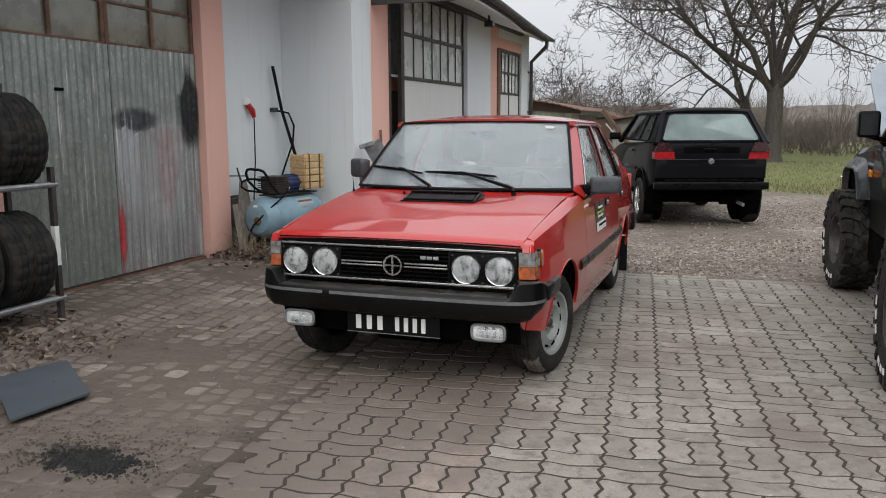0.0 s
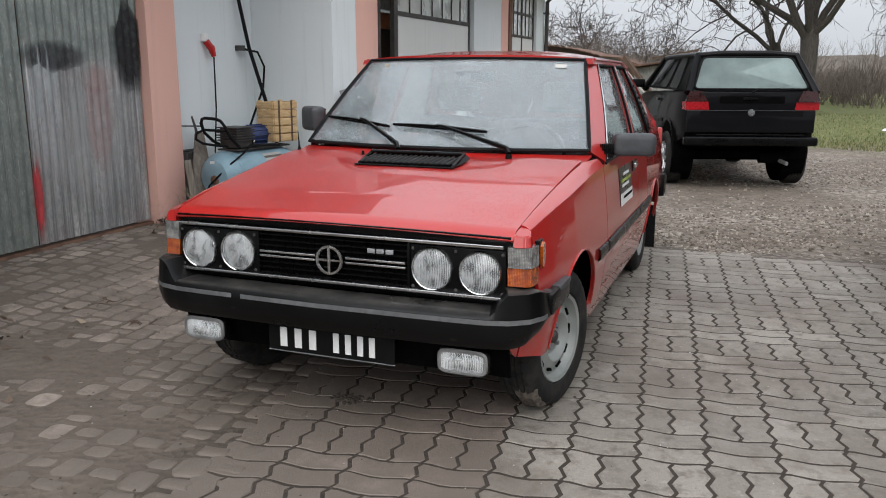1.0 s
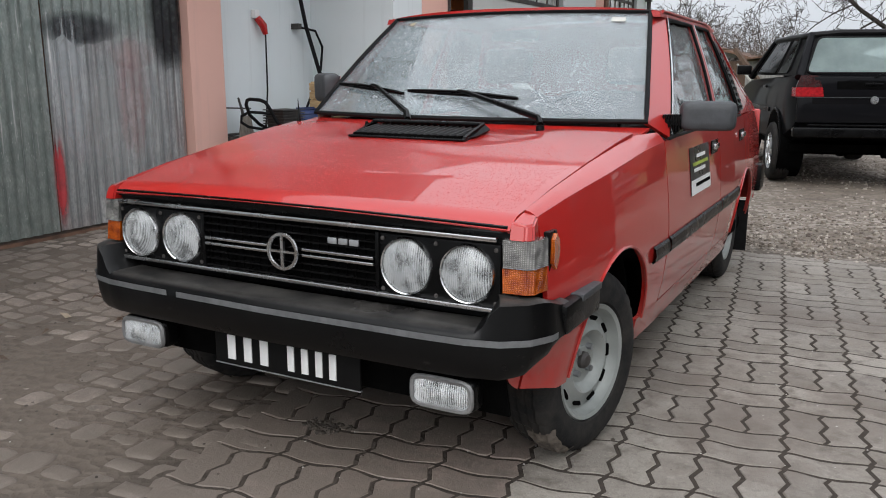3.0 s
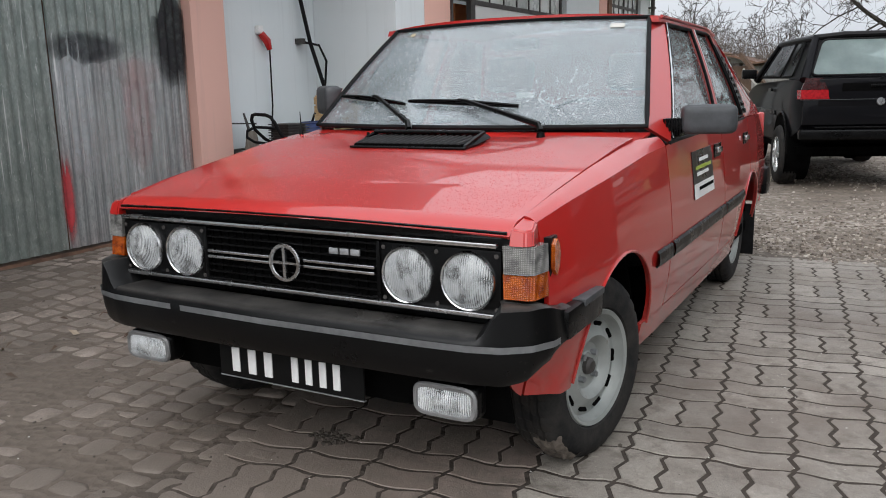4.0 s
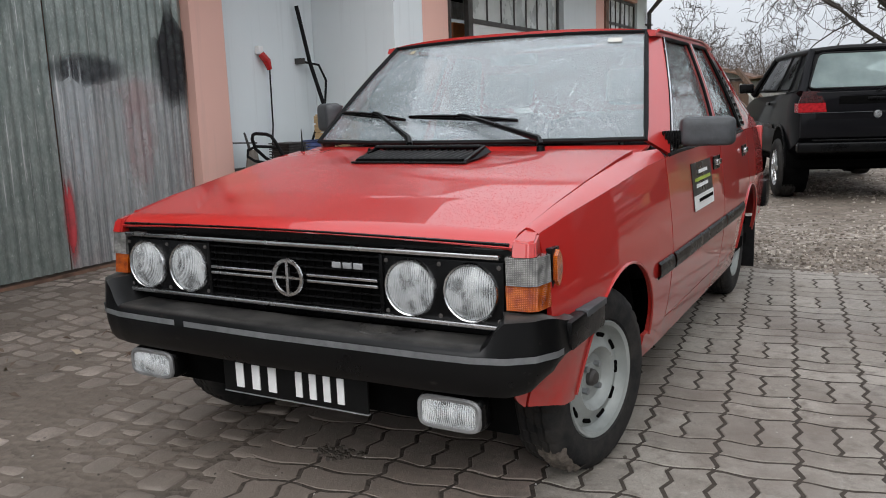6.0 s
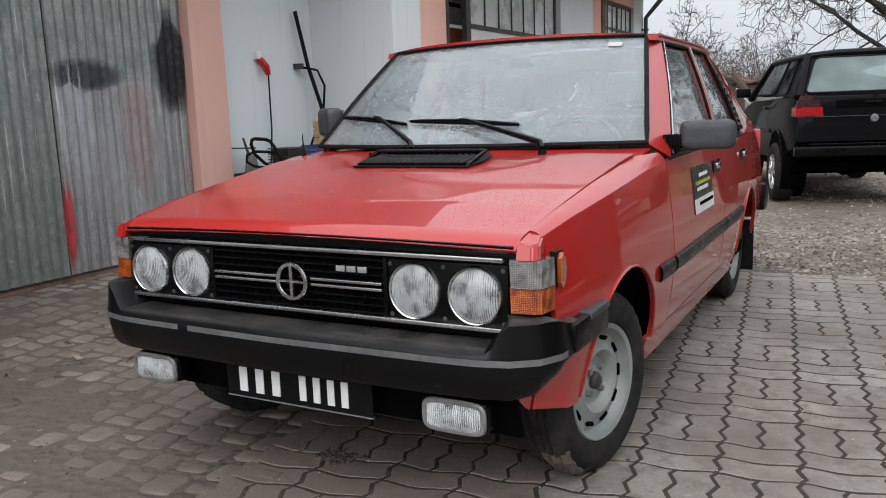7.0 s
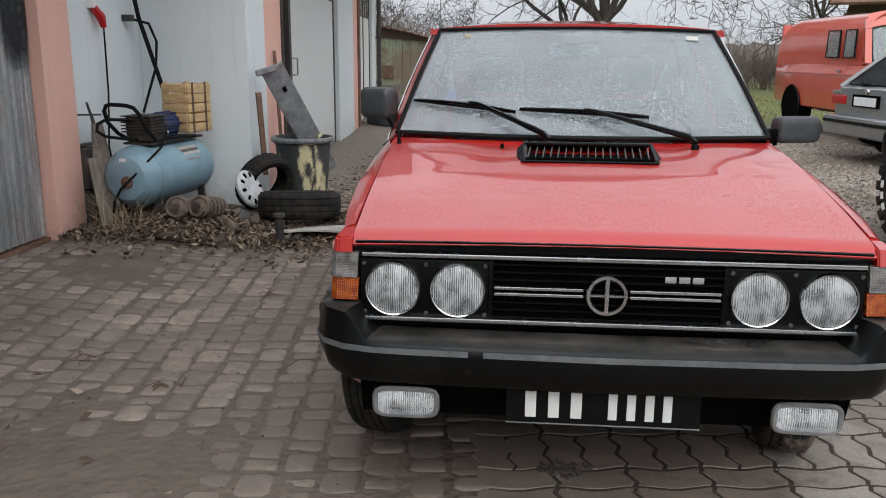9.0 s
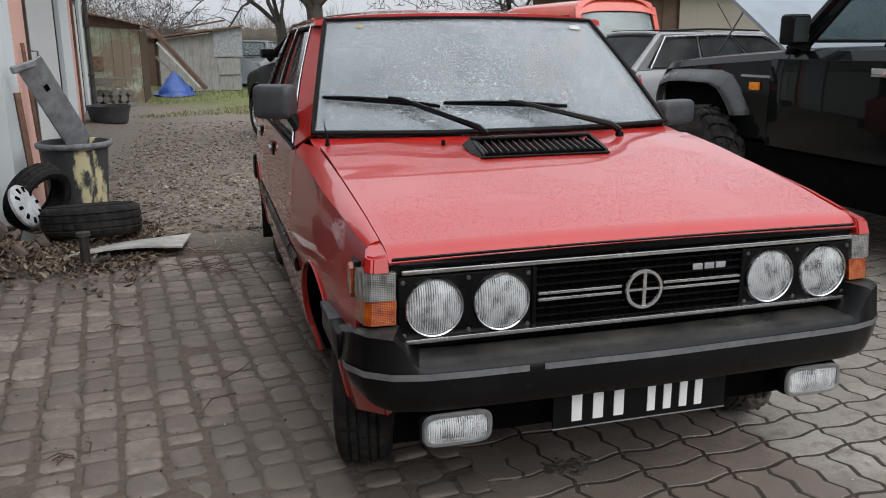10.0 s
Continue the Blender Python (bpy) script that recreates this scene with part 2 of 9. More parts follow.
def corrugated_mat():
    """Galvanised corrugated sheet, partly old green-grey paint, with brighter bare zinc patches."""
    m = Mat("galvanised_corrugated_sheet", 0.45, 0.55, (0.4, 0.42, 0.42))
    streak = m.noise(2.4, 7.0, 0.65, (1.0, 6.0, 0.5))
    y = m.axis(1)
    z = m.axis(2)
    # the second leaf has lost its paint below shoulder height
    bare = m.math("MULTIPLY", m.ramp(m.math("MULTIPLY", y, 0.1), (0.5565, 0.0), (0.5572, 1.0)), m.ramp(m.math("ADD", z, m.math("MULTIPLY", m.noise(3.0, 5), 0.35)), (0.0, 1.0), (1.0, 1.0), (1.0, 1.0)))
    bare = m.math("MULTIPLY", bare, m.ramp(m.math("MULTIPLY", m.math("ADD", z, m.math("MULTIPLY", m.noise(4.0, 5), 0.4)), 0.4), (0.60, 1.0), (0.70, 0.0)))
    worn = m.noise(7.0, 8, 0.75, (1.0, 1.6, 0.8))
    old = m.mix(m.ramp(worn, (0.35, 0.0), (0.68, 1.0)), m.ramp(streak, (0.3, (0.155, 0.19, 0.172)), (0.7, (0.27, 0.315, 0.29))), (0.37, 0.405, 0.375))
    zinc = m.ramp(streak, (0.32, (0.30, 0.31, 0.315)), (0.5, (0.50, 0.51, 0.51)), (0.68, (0.80, 0.81, 0.81)))
    zinc = m.mix(m.ramp(m.noise(2.6, 4, 0.5, (1.0, 1.6, 0.8)), (0.5, 0.0), (0.7, 0.5)), zinc, (0.50, 0.36, 0.35))
    c = m.mix(m.math("MULTIPLY", bare, m.ramp(m.noise(1.6, 5), (0.3, 0.6), (0.6, 1.0))), old, zinc)
    fleck = m.noise(26, 6, 0.75, (1.0, 2.2, 0.6))
    c = m.mix(m.ramp(fleck, (0.60, 0.0), (0.66, 0.85)), c, (0.66, 0.68, 0.66))
    fine = m.noise(70, 5, 0.8, (1.0, 1.0, 0.35))
    c = m.mix(m.ramp(fine, (0.40, 0.45), (0.58, 0.0)), c, (0.13, 0.145, 0.14))
    line = m.noise(11.0, 4, 0.6, (1.0, 7.0, 0.10))
    c = m.mix(m.math("MULTIPLY", bare, m.ramp(line, (0.40, 0.65), (0.55, 0.0))), c, (0.20, 0.205, 0.21))
    run = m.noise(5.0, 5, 0.6, (1.0, 9.0, 0.22))
    c = m.mix(m.ramp(run, (0.63, 0.0), (0.69, 0.8)), c, (0.78, 0.78, 0.76))
    m.color(c)
    m.rough(m.ramp(streak, (0.3, 0.55), (0.7, 0.3)))
    return m.bump(m.noise(14, 5), 0.12, 0.01).m


M["zinc"] = corrugated_mat()
M["rust"] = simple("rusty_brown_steel", (0.16, 0.09, 0.06), 0.75, 0.1, 0.5, 9, 0.4)
M["steel"] = simple("grey_steel", (0.30, 0.31, 0.32), 0.45, 0.7, 0.3, 14, 0.2)
M["darksteel"] = simple("dark_painted_steel", (0.05, 0.045, 0.042), 0.55, 0.2, 0.4, 12, 0.3)


def wood_mat(name, lo, hi, axis=(1.0, 1.0, 12.0)):
    m = Mat(name, 0.75, 0.0, hi)
    f = m.noise(6.0, 7.0, 0.65, axis)
    c = m.ramp(f, (0.3, lo), (0.7, hi))
    m.color(m.mix(m.ramp(m.noise(2.0, 5), (0.5, 0.0), (0.8, 0.5)), c, tuple(x * 0.5 for x in lo)))
    return m.bump(f, 0.4, 0.004).m


M["wood"] = wood_mat("weathered_grey_wood", (0.12, 0.10, 0.085), (0.27, 0.24, 0.20), (10.0, 10.0, 0.8))
M["crate"] = wood_mat("yellow_crate_wood", (0.42, 0.27, 0.12), (0.66, 0.48, 0.26), (2.0, 2.0, 10.0))
M["brownwood"] = wood_mat("dark_brown_boards", (0.05, 0.03, 0.02), (0.14, 0.085, 0.055), (10.0, 10.0, 0.8))


def mottled_pane(name="dusty_window_pane", lo=(0.085, 0.094, 0.074), hi=(0.25, 0.26, 0.20)):
    m = Mat(name, 0.12, 0.0, (0.20, 0.22, 0.20))
    f = m.noise(3.0, 6)
    m.color(m.ramp(f, (0.3, lo), (0.7, hi)))
    m.b.inputs["Coat Weight"].default_value = 0.8
    m.b.inputs["Coat Roughness"].default_value = 0.06
    m.rough(m.ramp(f, (0.3, 0.1), (0.7, 0.5)))
    return m.bump(m.noise(4.0, 2.0), 0.1, 0.01).m


M["winglass"] = mottled_pane()
# gate panes get a paler colour that paints in their reflections
M["gateglass"] = mottled_pane("streaked_gate_pane", (0.36, 0.39, 0.36), (0.60, 0.62, 0.58))


def paver_mat(name, dark, light, dirt, amount, island=False):
    """Concrete paver: every piece its own shade; damp earth smeared over in patches."""
    m = Mat(name, 0.72, 0.0, light)
    wp = m.world_pos()
    r = m.island() if island else m.rand()
    c = m.mix(m.math("POWER", r, 1.5), dark, light)
    grain = m.noise(70, 6, 0.7, at=wp)
    c = m.mix(m.ramp(grain, (0.3, 0.0), (0.75, 0.45)), c, tuple(x * 0.55 for x in dark))
    pits = m.noise(150.0, 3, 0.7, at=wp)
    c = m.mix(m.ramp(pits, (0.58, 0.0), (0.68, 0.6)), c, tuple(x * 0.42 for x in dark))
    c = m.mix(m.ramp(pits, (0.30, 0.45), (0.38, 0.0)), c, tuple(min(1, x * 1.4) for x in light))
    blot = m.noise(13.0, 6, 0.68, at=wp)
    c = m.mix(m.ramp(blot, (0.50, 0.0), (0.66, 0.75)), c, tuple(x * 0.62 for x in dirt))
    c = m.mix(m.ramp(m.noise(21.0, 5, 0.6, at=wp), (0.60, 0.0), (0.72, 0.5)), c, tuple(min(1, x * 1.22) for x in light))
    patch = m.noise(0.75, 6, 0.62, at=wp)
    fine = m.noise(9.0, 6, 0.7, at=wp)
    mask = m.math("ADD", m.math("MULTIPLY", patch, 1.0), m.math("MULTIPLY", fine, 0.28))
    lo = 0.80 - amount * 0.4
    # a trodden-in muddy place on the garage side of the yard
    reach = m.math("ADD", m.math("POWER", m.math("MULTIPLY", m.math("ADD", m.axis(0, wp), 2.35), 0.85), 2.0), m.math("POWER", m.math("MULTIPLY", m.math("ADD", m.axis(1, wp), -2.45), 1.1), 2.0))
    mask = m.math("ADD", mask, m.ramp(reach, (0.15, 0.24), (0.85, 0.0)))
    film = m.ramp(mask, (lo - 0.10, 0.0), (lo + 0.05, 0.92))
    c = m.mix(film, c, m.mix(fine, tuple(x * 0.75 for x in dirt), dirt))
    damp = m.math("MULTIPLY", m.ramp(reach, (0.10, 0.75), (0.70, 0.0)), m.ramp(fine, (0.35, 0.4), (0.6, 1.0)))
    c = m.mix(damp, c, (0.088, 0.069, 0.055))
    m.color(c)
    m.rough(m.ramp(m.noise(1.3, 5, at=wp), (0.35, 0.42), (0.65, 0.8)))
    return m.bump(m.math("ADD", grain, m.math("MULTIPLY", pits, 0.6)), 0.55, 0.005).m


DIRT = (0.165, 0.136, 0.113)
M["pav_grey"] = paver_mat("grey_zigzag_paver", (0.228, 0.203, 0.174), (0.345, 0.312, 0.272), DIRT, 0.22)
M["pav_red"] = paver_mat("reddish_zigzag_paver", (0.235, 0.186, 0.158), (0.365, 0.295, 0.252), DIRT, 0.42)
M["pav_cob"] = paver_mat("brown_grey_sett", (0.19, 0.152, 0.128), (0.415, 0.345, 0.295), DIRT, 0.40)
M["pav_grey_far"] = paver_mat("grey_zigzag_paver_far", (0.228, 0.203, 0.174), (0.345, 0.312, 0.272), DIRT, 0.22, True)
M["pav_cob_far"] = paver_mat("brown_grey_sett_far", (0.19, 0.152, 0.128), (0.415, 0.345, 0.295), DIRT, 0.40, True)


def ground_mat():
    """Earth in the joints, crushed stone in the yard, thin grass farther out."""
    m = Mat("yard_ground", 0.95, 0.0, (0.2, 0.17, 0.14), 0.3)
    wp = m.world_pos()
    x, y = m.axis(0, wp), m.axis(1, wp)
    v = m.n("ShaderNodeTexVoronoi", Scale=26.0)
    m.link(wp, v.inputs["Vector"])
    cell = m.axis(0, v.outputs["Color"])
    stones = m.ramp(cell, (0.0, (0.10, 0.083, 0.068)), (0.55, (0.22, 0.19, 0.16)), (1.0, (0.40, 0.36, 0.32)))
    earth = m.ramp(m.noise(5, 8, 0.7, at=wp), (0.3, (0.085, 0.068, 0.054)), (0.7, (0.180, 0.148, 0.120)))
    big = m.noise(0.5, 6, 0.6, at=wp)
    gravel = m.mix(m.ramp(big, (0.40, 0.85), (0.60, 0.15)), stones, earth)
    # dead leaves and straw trodden in along the workshop
    litter = m.ramp(m.noise(34, 7, 0.75, at=wp), (0.3, (0.09, 0.073, 0.06)), (0.6, (0.24, 0.205, 0.175)), (0.8, (0.42, 0.37, 0.32)))
    lit = m.math("MULTIPLY", m.ramp(m.math("MULTIPLY", m.math("ADD", x, m.math("MULTIPLY", big, 2.0)), -0.1), (0.02, 0.0), (0.12, 1.0)), m.ramp(m.noise(2.2, 5, at=wp), (0.3, 0.5), (0.55, 1.0)))
    gravel = m.mix(lit, gravel, litter)
    gr = m.ramp(m.noise(3.0, 8, 0.75, at=wp), (0.3, (0.075, 0.085, 0.03)), (0.58, (0.15, 0.165, 0.062)), (0.75, (0.25, 0.22, 0.12)))
    far = m.math("ADD", m.math("ADD", y, m.math("MINIMUM", m.math("MULTIPLY", x, 0.8), 0.0)), m.math("MULTIPLY", m.noise(0.35, 5, 0.6, at=wp), 7.0))
    gmask = m.ramp(m.math("DIVIDE", far, 60.0), (0.345, 0.0), (0.385, 1.0))
    c = m.mix(gmask, gravel, gr)
    near = m.ramp(m.math("DIVIDE", y, 20.0), (0.365, 1.0), (0.40, 0.0))
    joint = m.mix(m.ramp(m.math("MULTIPLY", m.math("ADD", x, 2.1), 1.5), (0.0, 0.0), (0.6, 1.0)), m.mix(0.5, earth, (0.120, 0.098, 0.081)), (0.046, 0.037, 0.030))
    m.color(m.mix(near, c, joint))
    h = m.mix(0.5, v.outputs["Distance"], m.noise(18, 6, at=wp))
    return m.bump(h, 0.7, 0.03).m


M["ground"] = ground_mat()
M["coil"] = simple("dusty_brown_spring", (0.13, 0.098, 0.078), 0.8, 0.0, 0.4, 18, 0.4)
M["paleboard"] = simple("pale_worn_board", (0.42, 0.41, 0.38), 0.7, vary=0.3, scale=7)


# ---- mesh helpers ----
def mesh_object(name, bm, mat, smooth=True):
    me = bpy.data.meshes.new(name)
    bmesh.ops.recalc_face_normals(bm, faces=bm.faces)
    bm.to_mesh(me)
    bm.free()
    if mat is not None:
        for one in mat if isinstance(mat, (list, tuple)) else (mat,):
            me.materials.append(one)
    if smooth:
        me.polygons.foreach_set("use_smooth", [True] * len(me.polygons))
        me.set_sharp_from_angle(angle=radians(32))
    return new(name, me)


def part(name, bm, mat, parent, label=""):
    ob = mesh_object(name, bm, mat)
    ob.parent = parent
    return tagged(ob, label)


def thing(name, m, label, category, group="", kind=""):
    ob = new(name)
    ob.empty_display_size = 0.2
    ob.matrix_world = m
    return tagged(ob, label, category, group, kind)


def whole(name, bm, mat, label, category, m=None, group="", kind=""):
    ob = mesh_object(name, bm, mat)
    if m is not None:
        ob.matrix_world = m
    return tagged(ob, label, category, group, kind)


def box(x0, x1, y0, y1, z0, z1, bevel=0.0, seg=2, bm=None, m=None):
    bm = bm or bmesh.new()
    made = bmesh.ops.create_cube(bm, size=1.0)
    vs = made["verts"]
    mat = Matrix.Translation(((x0 + x1) / 2, (y0 + y1) / 2, (z0 + z1) / 2)) @ Matrix.Diagonal((x1 - x0, y1 - y0, z1 - z0, 1))
    bmesh.ops.transform(bm, matrix=(m @ mat) if m is not None else mat, verts=vs)
    if bevel:
        es = {e for v in vs for e in v.link_edges}
        bmesh.ops.bevel(bm, geom=list(es), offset=bevel, segments=seg, affect="EDGES", profile=0.6)
    return bm


def surf(fn, nu, nv, thick=0.0, bm=None):
    """A sheet from fn(u, v), u and v in 0..1, with a thickness."""
    bm = bm or bmesh.new()
    vs = [[bm.verts.new(fn(i / nu, j / nv)) for j in range(nv + 1)] for i in range(nu + 1)]
    fs = [bm.faces.new((vs[i][j], vs[i + 1][j], vs[i + 1][j + 1], vs[i][j + 1])) for i in range(nu) for j in range(nv)]
    if thick:
        bmesh.ops.recalc_face_normals(bm, faces=fs)
        bmesh.ops.solidify(bm, geom=fs, thickness=thick)
    return bm


def poly(points, thick=0.0, bm=None):
    """A flat or bent panel through the points, in order, with a thickness."""
    bm = bm or bmesh.new()
    f = bm.faces.new([bm.verts.new(p) for p in points])
    if thick:
        ext = bmesh.ops.extrude_face_region(bm, geom=[f])
        f.normal_update()
        n = f.normal.copy()
        bmesh.ops.translate(bm, vec=n * -thick, verts=[v for v in ext["geom"] if isinstance(v, bmesh.types.BMVert)])
    return bm


def prism(outline, y0, y1, bevel=0.0, bm=None):
    """The outline (x, z) drawn out along y."""
    bm = bm or bmesh.new()
    a = [bm.verts.new((x, y0, z)) for x, z in outline]
    b = [bm.verts.new((x, y1, z)) for x, z in outline]
    n = len(a)
    fs = [bm.faces.new(a), bm.faces.new(b[::-1])]
    fs += [bm.faces.new((a[i], b[i], b[(i + 1) % n], a[(i + 1) % n])) for i in range(n)]
    if bevel:
        bmesh.ops.recalc_face_normals(bm, faces=fs)
        bmesh.ops.bevel(bm, geom=list({e for f in fs for e in f.edges}), offset=bevel, segments=2, affect="EDGES")
    return bm


def lathe(profile, n=48, m=None, bm=None, closed=False, wobble=None, caps=True):
    """Turns (radius, along) about the local y axis."""
    bm = bm or bmesh.new()
    rings = []
    for i in range(n):
        a = 2 * math.pi * i / n
        ring = []
        for k, (r, h) in enumerate(profile):
            rr = r + (wobble(i, k) if wobble else 0.0)
            p = Vector((rr * math.cos(a), h, rr * math.sin(a)))
            ring.append(bm.verts.new(m @ p if m is not None else p))
        rings.append(ring)
    k = len(profile)
    for i in range(n):
        a, b = rings[i], rings[(i + 1) % n]
        for j in range(k if closed else k - 1):
            jj = (j + 1) % k
            bm.faces.new((a[j], b[j], b[jj], a[jj]))
    if caps and not closed:
        for j in (0, k - 1):
            if profile[j][0] > 1e-4:
                bm.faces.new([r[j] for r in rings])
    bmesh.ops.remove_doubles(bm, verts=bm.verts, dist=1e-5)
    return bm


def tube(points, r, n=8, bm=None, closed=False):
    """A round bar through the points; r may be a number or one for each point."""
    bm = bm or bmesh.new()
    pts = [Vector(p) for p in points]
    rs = r if isinstance(r, (list, tuple)) else [r] * len(pts)
    rings, up = [], None
    for i, p in enumerate(pts):
        a = pts[i - 1] if i or closed else p
        b = pts[(i + 1) % len(pts)] if i < len(pts) - 1 or closed else p
        d = (b - a).normalized()
        if up is None:
            up = d.orthogonal()
        up = (up - d * up.dot(d)).normalized()
        s = d.cross(up)
        rings.append([bm.verts.new(p + (up * math.cos(2 * math.pi * j / n) + s * math.sin(2 * math.pi * j / n)) * rs[i]) for j in range(n)])
    for i in range(len(rings) - (0 if closed else 1)):
        a, b = rings[i], rings[(i + 1) % len(rings)]
        for j in range(n):
            bm.faces.new((a[j], a[(j + 1) % n], b[(j + 1) % n], b[j]))
    if not closed:
        bm.faces.new(rings[0])
        bm.faces.new(rings[-1][::-1])
    return bm


def bar(a, b, w, h, bm=None, up=(0, 0, 1), bevel=0.0):
    """A square bar from a to b."""
    a, b = Vector(a), Vector(b)
    d = (b - a)
    y = d.normalized()
    x = y.cross(Vector(up))
    if x.length < 1e-4:
        x = y.cross(Vector((1, 0, 0)))
    x.normalize()
    z = x.cross(y)
    m = Matrix(((x.x, y.x, z.x, 0), (x.y, y.y, z.y, 0), (x.z, y.z, z.z, 0), (0, 0, 0, 1)))
    m = Matrix.Translation((a + b) / 2) @ m
    return box(-w / 2, w / 2, -d.length / 2, d.length / 2, -h / 2, h / 2, bevel, 1, bm, m)


def lerp(a, b, t):
    return a + (b - a) * t


def table(rows, x):
    """Straight interpolation in rows of (x, y)."""
    for (x0, y0), (x1, y1) in zip(rows, rows[1:]):
        if x <= x1:
            return lerp(y0, y1, max(0.0, (x - x0) / (x1 - x0)))
    return rows[-1][1]


def smooth(t):
    t = max(0.0, min(1.0, t))
    return t * t * (3 - 2 * t)


def earth(x, y):
    """Height of the trodden earth over the setts' mean level: it fills the joints and buries them in places."""
    z = -0.0088 + 0.0066 * noise.noise((x * 0.9, y * 0.9, 3.0)) + 0.0042 * noise.noise((x * 3.1, y * 3.1, 7.0)) + 0.0022 * noise.noise((x * 11, y * 11, 1.0))
    for cx, cy, sx, sy, h in ((-2.45, 3.15, 0.55, 0.55, 0.0105), (-3.3, 3.95, 0.50, 0.45, 0.0105), (-1.9, 2.4, 0.42, 0.42, 0.0080), (-4.15, 6.25, 0.42, 0.35, 0.0125), (-4.3, 5.0, 0.40, 0.8, 0.0095), (-3.55, 4.75, 0.3, 0.3, 0.005)):
        z += h * math.exp(-((x - cx) / sx) ** 2 - ((y - cy) / sy) ** 2)
    return z


def rise(x):
    """The paved yard climbs a little towards the garage."""
    return 0.085 * smooth((-3.4 - x) / 1.3)


# ---- ground ----
def build_ground():
    xs = [-600, -200, -80, -40, -25, -16, -10] + [-6.0, -5.5, -5.1] + [-4.95 + 0.03 * i for i in range(141)] + [-0.5 + 0.5 * i for i in range(14)] + [8, 12, 18, 28, 45, 80, 200, 600]
    ys = [-600, -100, -30, -10, -4] + [-1.0, -0.5, 0.0, 0.5, 1.0] + [1.4 + 0.03 * i for i in range(212)] + [8.0 + 0.5 * i for i in range(20)] + [20, 23, 27, 32, 40, 55, 80, 130, 250, 600]
    vs, fs = [], []
    for x in xs:
        for y in ys:
            z = rise(x)
            k = smooth((-1.72 - x) / 0.25) * smooth((7.75 - y) / 0.3) * smooth((y - 1.3) / 0.3)
            z += lerp(-0.0024, earth(x, y), k) if k > 0 else -0.0024
            if y > 7.6:
                z += (0.03 * (noise.noise((x * 0.5, y * 0.5, 0.0))) - 0.015) * smooth((y - 7.6) / 0.4)
            vs.append((x, y, z))
    n = len(ys)
    for i in range(len(xs) - 1):
        for j in range(n - 1):
            fs.append((i * n + j, (i + 1) * n + j, (i + 1) * n + j + 1, i * n + j + 1))
    me = bpy.data.meshes.new("ground")
    me.from_pydata(vs, [], fs)
    me.polygons.foreach_set("use_smooth", [True] * len(me.polygons))
    me.materials.append(M["ground"])
    tagged(new("ground", me), "brown earth and grey crushed stone yard with grass beyond", "ground", kind="structure")


build_ground()

# ---- workshop building along the yard ----
WX, PX, DX, BX, RY = -4.88, -4.76, -4.84, -3.98, 8.42   # garage wall, pillar face, door, second wall, recess


def slanted(obs):
    """The workshop front runs back at a slight angle to the garage: bring its pieces into that line."""
    for ob in obs:
        if ob.type != "MESH":
            continue
        for v in ob.data.vertices:
            y = table([(8.0, 8.0), (9.95, 9.95), (12.5, 13.58), (14.1, 15.5), (14.40, 16.35), (15.92, 18.95), (16.42, 19.9), (17.5, 21.0)], v.co.y)
            if v.co.z > 1.4:
                v.co.z = 1.4 + (v.co.z - 1.4) * lerp(1.0, y / v.co.y, 0.9)
            v.co.x -= 0.079 * max(0.0, y - 9.44)
            v.co.y = y


